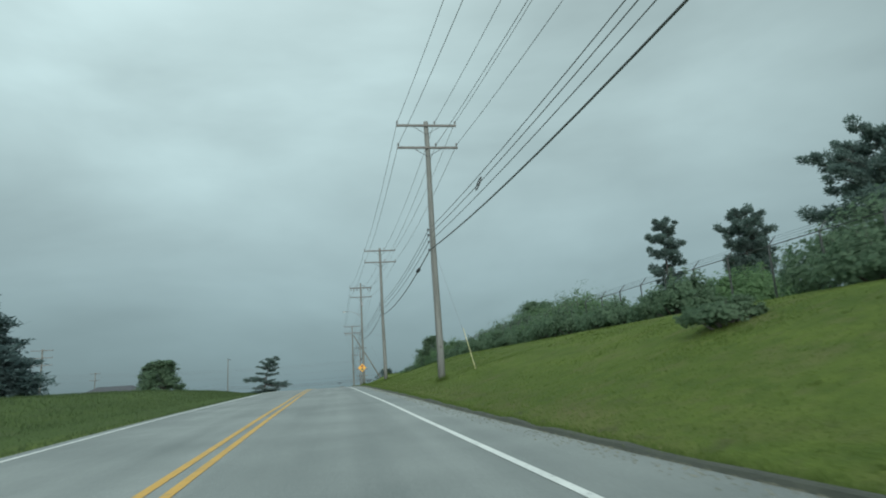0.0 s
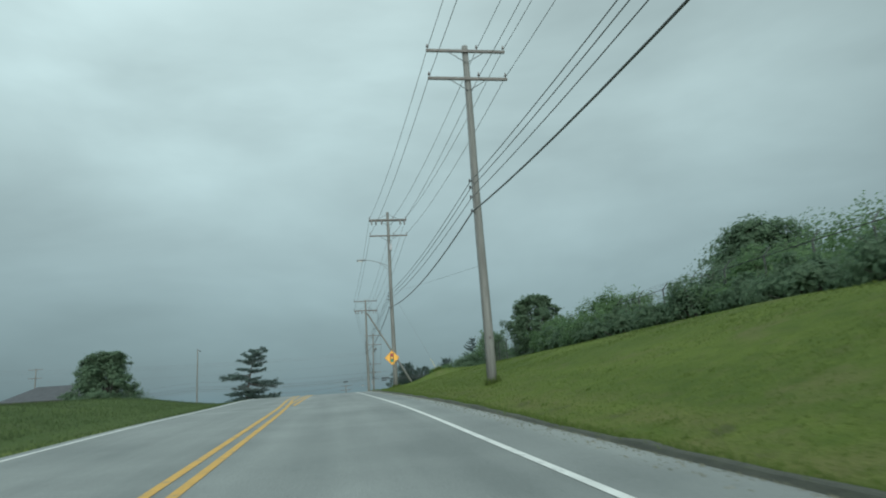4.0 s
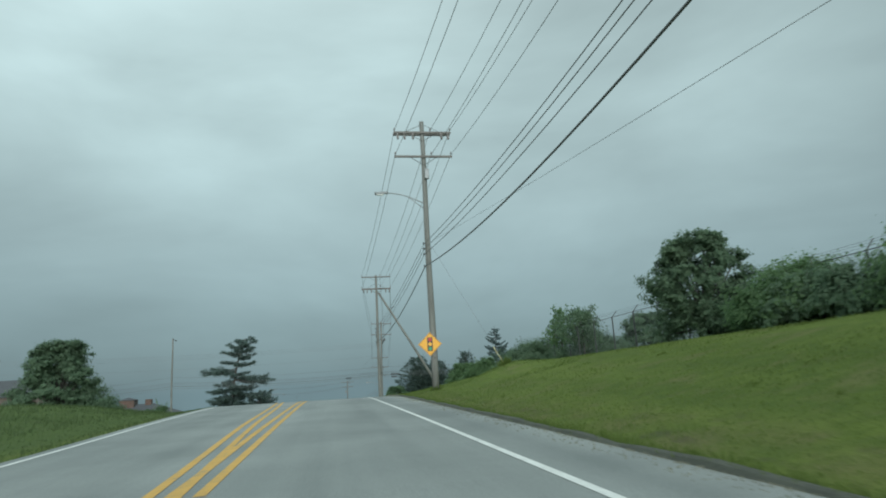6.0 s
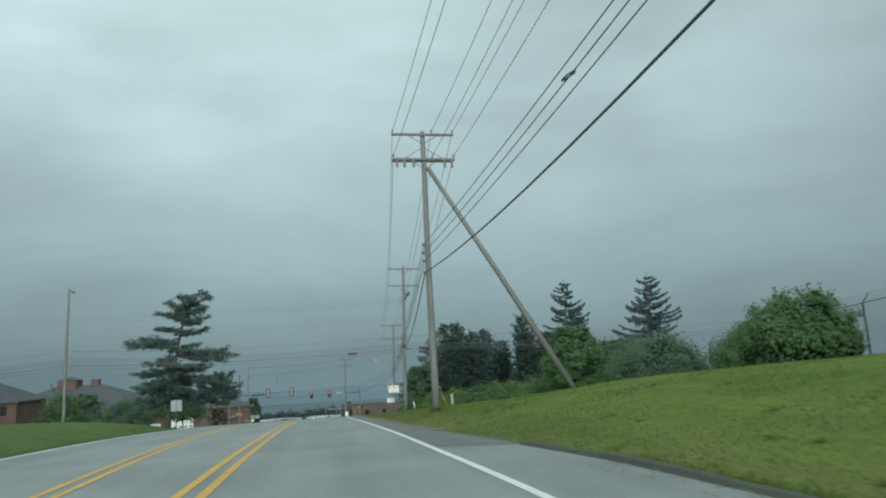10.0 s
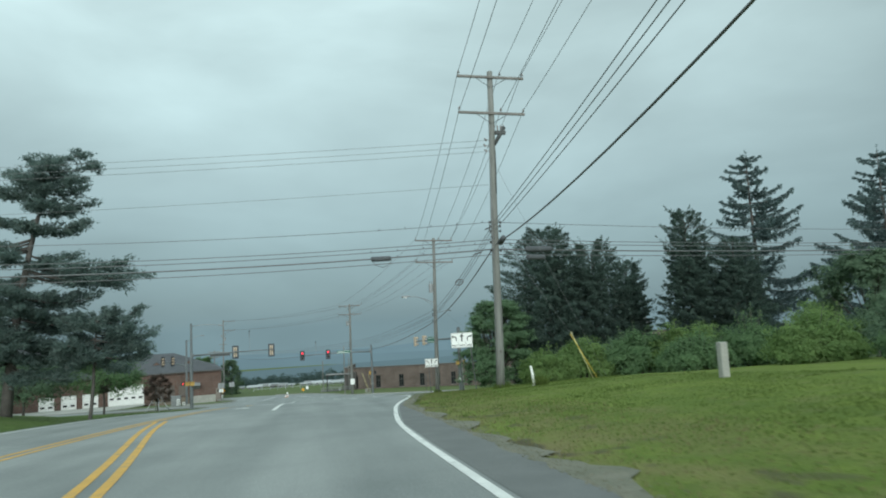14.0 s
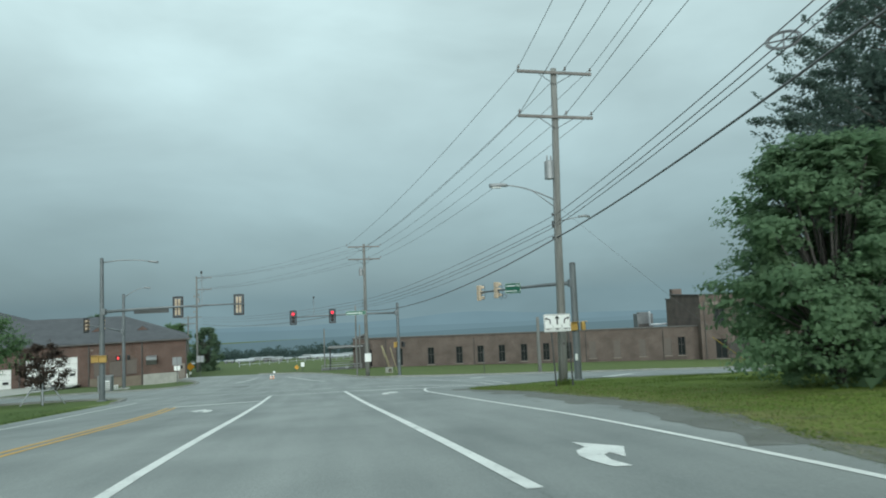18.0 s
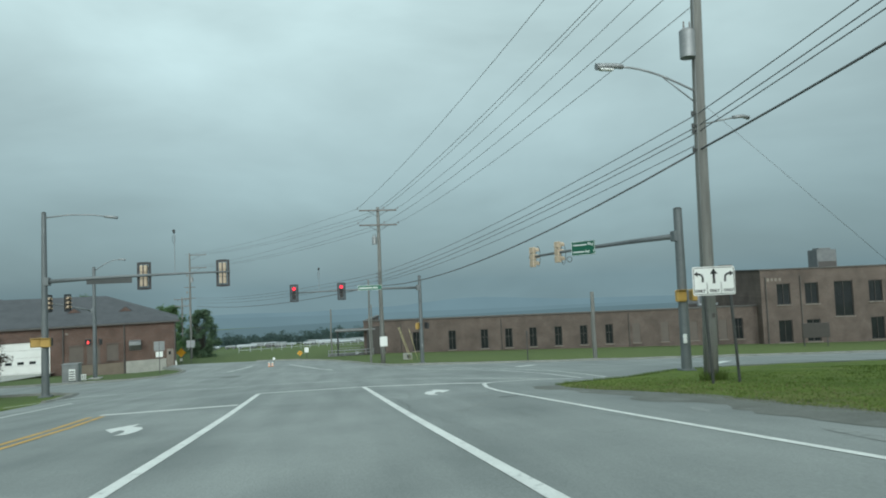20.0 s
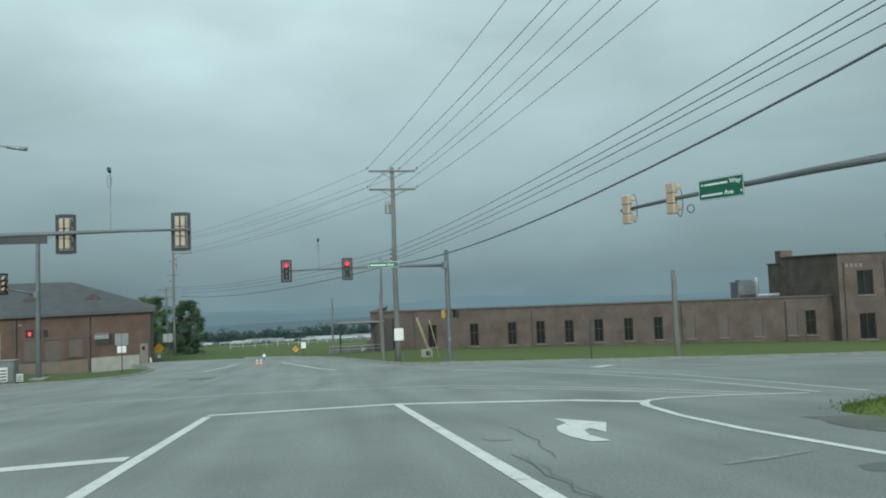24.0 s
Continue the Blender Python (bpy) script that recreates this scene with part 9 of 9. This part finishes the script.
b.add(vs, fs)
tagged(part("mesh", b, M_STEEL, fence, "fine diamond wire mesh"), kind="stuff")


# ---- grass blades along the verges ----
rng = np.random.default_rng(77)


def blades(n, xs, ys, h, name, label, mat):
    z = height(xs, ys)
    a = rng.uniform(0, math.tau, n)
    w = 0.012 + 0.012 * rng.random(n)
    hh = h * rng.uniform(0.5, 1.4, n)
    dx, dy = np.cos(a) * w, np.sin(a) * w
    lx, ly = rng.normal(size=n) * hh * 0.35, rng.normal(size=n) * hh * 0.35
    v = np.stack([np.stack([xs - dx, ys - dy, z - 0.02], 1), np.stack([xs + dx, ys + dy, z - 0.02], 1), np.stack([xs + lx, ys + ly, z + hh], 1)], 1).reshape(-1, 3)
    tagged(new(name, mesh_np(name, v, np.arange(3 * n).reshape(n, 3), mat)), label, "grass", kind="stuff")


n = 150000
ys_ = rng.uniform(1, 125, n)
d_ = 0.25 + 9.0 * rng.random(n) ** 1.7
blades(n, np.interp(ys_, *EDGE_R) + d_, ys_, 0.034, "grass", "short mown grass blades on the bank", M_BLADE)
n = 14000
ys_ = rng.uniform(0, 116, n)
blades(n, np.interp(ys_, *EDGE_R) + 0.04 + 0.32 * rng.random(n), ys_, 0.12, "grass", "longer grass hanging over the kerb", M_BLADE)
n = 130000
ys_ = rng.uniform(125, 208, n)
d_ = 0.12 + 10.0 * rng.random(n) ** 1.5
keep = rng.random(n) < np.clip(d_ / np.interp(ys_, [125, 150, 172, 208], [2.0, 3.2, 2.6, 1.0]), 0.12, 1)
ys_, d_ = ys_[keep], d_[keep]
n = len(ys_)
blades(n, np.interp(ys_, *EDGE_R) + d_, ys_, 0.030, "grass", "short mown grass blades on the lawn", M_BLADE)
n = 40000
ys_ = rng.uniform(0, 215, n)
d_ = 0.02 + 7.0 * rng.random(n) ** 1.6
blades(n, np.interp(ys_, *EDGE_L) - d_, ys_, 0.06, "grass", "grass blades on the verge", M_LONG)
n = 26000
ys_ = rng.uniform(10, 120, n)
d_ = 3.5 + 13.0 * rng.random(n)
blades(n, np.interp(ys_, *EDGE_L) - d_, ys_, 0.16, "grass", "long dark grass on the far bank", M_LONG)
for i, (x, y, h, r) in enumerate(((5.72, 33.6, 0.34, 0.45), (5.72, 68.8, 0.34, 0.45), (5.05, 101.1, 0.3, 0.45), (4.86, 141.0, 0.3, 0.4), (7.75, 177.9, 0.35, 0.6), (8.6, 174.7, 0.6, 0.5), (9.40, 204.9, 0.35, 0.5), (12.4, 140.3, 0.6, 0.5), (8.45, 98.9, 0.4, 0.5))):
    n = 260
    h, r = h * 0.7, r * 0.7
    a, q = rng.uniform(0, math.tau, n), np.sqrt(rng.random(n)) * r
    blades(n, x + q * np.cos(a), y + q * np.sin(a), h, "grass_tuft", "tuft of long grass at the foot of a pole", M_BLADE)


n = 16000
ys_ = rng.uniform(124, 206, n)
d_ = 0.05 + 3.6 * rng.random(n) ** 1.4
blades(n, np.interp(ys_, *EDGE_R) + d_, ys_, 0.035, "grass", "dry straw-coloured blades along the worn edge", M_STRAW)
rim = [p for p in fine_line(corner_r + corner_r2, 0.02) if p[1] < 215 and p[0] < 30]
n = len(rim) * 3
pick = rng.integers(0, len(rim), n)
fx = np.array([rim[i][0] for i in pick]) + rng.normal(size=n) * 0.14
fy = np.array([rim[i][1] for i in pick]) + rng.normal(size=n) * 0.14 - 0.05
blades(n, fx, fy, 0.06, "grass", "ragged grass growing over the edge of the asphalt", M_BLADE)
n = 9000
ys_ = rng.uniform(176, 206, n)
blades(n, np.interp(ys_, *EDGE_R) + 0.10 + 0.22 * rng.normal(size=n), ys_, 0.05, "grass", "ragged grass growing over the edge of the asphalt", M_BLADE)
n_t = 190
ty = rng.uniform(124, 206, n_t)
tx = np.interp(ty, *EDGE_R) + 0.35 + 11.0 * rng.random(n_t) ** 1.6
k_t = 26
a = rng.uniform(0, math.tau, n_t * k_t)
q = np.abs(rng.normal(size=n_t * k_t)) * 0.10
blades(n_t * k_t, np.repeat(tx, k_t) + q * np.cos(a), np.repeat(ty, k_t) + q * np.sin(a), 0.055, "grass", "uneven longer tufts in the lawn", M_BLADE)
n_t = 150
ty = rng.uniform(2, 122, n_t)
tx = np.interp(ty, *EDGE_R) + 0.4 + 9.0 * rng.random(n_t) ** 1.4
a = rng.uniform(0, math.tau, n_t * k_t)
q = np.abs(rng.normal(size=n_t * k_t)) * 0.11
blades(n_t * k_t, np.repeat(tx, k_t) + q * np.cos(a), np.repeat(ty, k_t) + q * np.sin(a), 0.060, "grass", "uneven longer tufts on the bank", M_BLADE)


# ---- pebbles and crumbs of asphalt along the edge ----
def crumbs(n, xs, ys, size, name, label, mat, lift):
    z = np.array([surface(x, y) for x, y in zip(xs, ys)]) + lift
    sz = size * rng.uniform(0.4, 1.5, n)
    corner = np.array([[1, 0, -0.3], [-0.5, 0.87, -0.3], [-0.5, -0.87, -0.3], [0.1, 0.1, 0.75]])
    a = rng.uniform(0, math.tau, n)
    v = np.repeat(corner[None], n, 0) * rng.uniform(0.7, 1.3, (n, 4, 1)) * sz[:, None, None]
    x, y = v[..., 0].copy(), v[..., 1].copy()
    v[..., 0] = x * np.cos(a)[:, None] - y * np.sin(a)[:, None] + xs[:, None]
    v[..., 1] = x * np.sin(a)[:, None] + y * np.cos(a)[:, None] + ys[:, None]
    v[..., 2] += z[:, None]
    f = (np.arange(n)[:, None, None] * 4 + np.array([[0, 1, 3], [1, 2, 3], [2, 0, 3]])[None]).reshape(-1, 3)
    tagged(new(name, mesh_np(name, v.reshape(-1, 3), f, mat)), label, "gravel", kind="stuff")


n = 5000
ys_ = rng.uniform(2, 116, n)
crumbs(n, np.interp(ys_, *EDGE_R) - 0.02 - 0.5 * rng.random(n) ** 3, ys_, 0.016, "gravel", "loose grit along the kerb", M_GRAVEL, 0.045)
n = 7000
ys_ = rng.uniform(118, 200, n)
crumbs(n, np.interp(ys_, *EDGE_R) + 0.02 + 0.22 * np.abs(rng.normal(size=n)), ys_, 0.013, "gravel", "crumbled asphalt and stones beside the road", M_GRAVEL, 0.05)


# ---- shelter and rails by the far road ----
g = thing("shelter", (2.1, 262.0, hz(2.1, 262.0)), "open dark steel shelter with a flat roof over a railed platform", "shelter", rz=-2)
b = Build()
b.box((0, 0, 2.80), (4.3, 3.0, 0.16), bevel=0.02)
part("roof", b, M_COPING, g, "dark flat roof")
b = Build()
b.box((0, -1.53, 2.90), (4.4, 0.06, 0.12), bevel=0.01)
part("fascia", b, M_STEEL, g, "grey edge of the roof")
for sx in (-1.95, 1.35):
    for sy in (-1.2, 1.2):
        b = Build()
        b.rod((sx, sy, -0.2), (sx, sy, 2.75), 0.07, None, 6)
        part("post", b, M_DARKSTEEL, g)
b = Build()
b.box((-0.5, 0.0, -0.15), (5.2, 2.8, 0.5), bevel=0.03)
part("platform", b, M_COPING, g, "dark low platform")
for k, (x0, x1, yy, zz) in enumerate(((-3.0, 2.0, -1.5, 0.75), (-3.0, 2.0, -1.5, 0.42), (-2.0, 2.0, -0.6, 0.60), (-2.0, 2.2, 1.3, 1.05), (-2.0, 2.2, 1.3, 0.7))):
    b = Build()
    b.rod((x0, yy, zz), (x1, yy, zz), 0.035, None, 6)
    part("rail", b, M_STEEL, g, "grey steel rail")
for sx in (-2.95, -2.2, -1.2, 0.0, 1.1, 1.95):
    b = Build()
    b.rod((sx, -1.5, -0.1), (sx, -1.5, 0.78), 0.035, None, 6)
    part("rail_post", b, M_STEEL, g)
for zz, yy in ((0.45, 0.3), (0.85, 0.9)):
    b = Build()
    b.box((1.3, yy, zz), (1.5, 0.3, 0.08), bevel=0.02)
    part("bench", b, M_COPING, g)
for sx in (0.65, 1.95):
    b = Build()
    b.box((sx, 0.6, 0.45), (0.08, 1.0, 0.9), bevel=0.01)
    part("bench_support", b, M_COPING, g)
b = Build()
b.rod((0.15, -1.58, 0.38), (0.15, -1.50, 0.38), 0.17, None, 12)
part("hose_reel", b, M_STEEL, g, "round grey reel")
for (x, y, top, r) in ((-0.55, 262.3, -4.9, 0.10), (3.75, 258.6, -4.45, 0.075)):
    plain_pole(x, y, top, "slim dark post beside the far road", r, r * 0.85)


# ---- distance ----
far = np.random.default_rng(9)
rail = thing("far_white_fence", (0, 0, 0), "long white railing far beyond the field", "fence")
FENCE = [(-17.0 + 1.75 * k, 311 + 2.1 * k) for k in range(18)]
for z_ in (0.45, 1.15):
    b = Build()
    b.tube([(x, y, hz(x, y) + z_) for x, y in FENCE], 0.055, 4)
    part("rail", b, M_FARWHITE, rail)
for x, y in FENCE:
    b = Build()
    b.rod((x, y, hz(x, y) - 0.3), (x, y, hz(x, y) + 1.3), 0.07, None, 4)
    part("post", b, M_FARWHITE, rail)
for k in range(30):
    x, y = far.uniform(-36, 26), far.uniform(352, 380)
    w, h = far.uniform(2.4, 7), far.uniform(0.35, 0.9)
    g = thing("trailer", (x, y, hz(x, y)), "pale parked trailer far away", "trailer", "far parked trailers")
    b = Build()
    b.box((0, 0, h / 2 + 0.45), (w, 2.4, h), bevel=0.15)
    part("body", b, (M_FARWHITE, M_STEEL, M_FARWHITE, M_COPING)[k % 4], g)
    for s in (-w * 0.3, w * 0.3):
        b = Build()
        b.rod((s, -1.25, 0.36), (s, 1.25, 0.36), 0.36, None, 10)
        part("wheel", b, M_CABLE, g)


def tree_belt(name, x0, x1, y, depth, h, n, mat, label, seed, dz=0.0):
    r = np.random.default_rng(seed)
    k = int((x1 - x0) / (h * 0.36))
    vs, fs = [], []
    for i in range(k):
        cx, cy = x0 + (x1 - x0) * (i + r.random()) / k, y + depth * r.random()
        hh = h * r.uniform(0.6, 1.25)
        zc = hz(cx, cy) + dz
        for q in range(4):
            c = (cx + r.normal() * hh * 0.25, cy + r.normal(), zc + hh * r.uniform(0.25, 0.75))
            v, f = leaves(r, blob_points(r, n, c, hh * r.uniform(0.25, 0.42), 0.9), hh * 0.13)
            vs.append(v)
            fs.append(f)
    tagged(new(name, crown_mesh(vs, fs, name, mat)), label, "woods", kind="stuff")


# Distance haze is put into a glowing colour; the ridges take no light.
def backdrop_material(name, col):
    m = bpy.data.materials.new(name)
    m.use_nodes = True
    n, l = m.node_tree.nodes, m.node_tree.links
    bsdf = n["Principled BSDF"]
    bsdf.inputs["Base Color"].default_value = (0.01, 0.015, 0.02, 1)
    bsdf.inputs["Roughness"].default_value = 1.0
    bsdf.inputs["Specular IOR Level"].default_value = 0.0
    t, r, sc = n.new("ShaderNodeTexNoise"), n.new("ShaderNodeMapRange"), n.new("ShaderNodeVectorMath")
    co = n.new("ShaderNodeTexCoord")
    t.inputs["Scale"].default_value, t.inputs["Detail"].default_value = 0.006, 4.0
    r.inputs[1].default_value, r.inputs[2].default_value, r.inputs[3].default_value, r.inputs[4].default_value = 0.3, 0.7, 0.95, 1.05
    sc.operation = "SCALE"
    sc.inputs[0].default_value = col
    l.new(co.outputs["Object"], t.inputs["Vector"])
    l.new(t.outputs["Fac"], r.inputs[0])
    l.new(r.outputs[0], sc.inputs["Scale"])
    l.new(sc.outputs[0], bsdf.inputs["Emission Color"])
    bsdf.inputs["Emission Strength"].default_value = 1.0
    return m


tree_belt("far_woods", -160, 30, 404, 24, 4.6, 44, M_HAZEWOOD, "belt of far trees in a haze-blue tint beyond the yard", 5)
tree_belt("far_woods", -60, 200, 402, 24, 4.2, 40, M_HAZEWOOD, "belt of far trees in a haze-blue tint beyond the yard", 6)


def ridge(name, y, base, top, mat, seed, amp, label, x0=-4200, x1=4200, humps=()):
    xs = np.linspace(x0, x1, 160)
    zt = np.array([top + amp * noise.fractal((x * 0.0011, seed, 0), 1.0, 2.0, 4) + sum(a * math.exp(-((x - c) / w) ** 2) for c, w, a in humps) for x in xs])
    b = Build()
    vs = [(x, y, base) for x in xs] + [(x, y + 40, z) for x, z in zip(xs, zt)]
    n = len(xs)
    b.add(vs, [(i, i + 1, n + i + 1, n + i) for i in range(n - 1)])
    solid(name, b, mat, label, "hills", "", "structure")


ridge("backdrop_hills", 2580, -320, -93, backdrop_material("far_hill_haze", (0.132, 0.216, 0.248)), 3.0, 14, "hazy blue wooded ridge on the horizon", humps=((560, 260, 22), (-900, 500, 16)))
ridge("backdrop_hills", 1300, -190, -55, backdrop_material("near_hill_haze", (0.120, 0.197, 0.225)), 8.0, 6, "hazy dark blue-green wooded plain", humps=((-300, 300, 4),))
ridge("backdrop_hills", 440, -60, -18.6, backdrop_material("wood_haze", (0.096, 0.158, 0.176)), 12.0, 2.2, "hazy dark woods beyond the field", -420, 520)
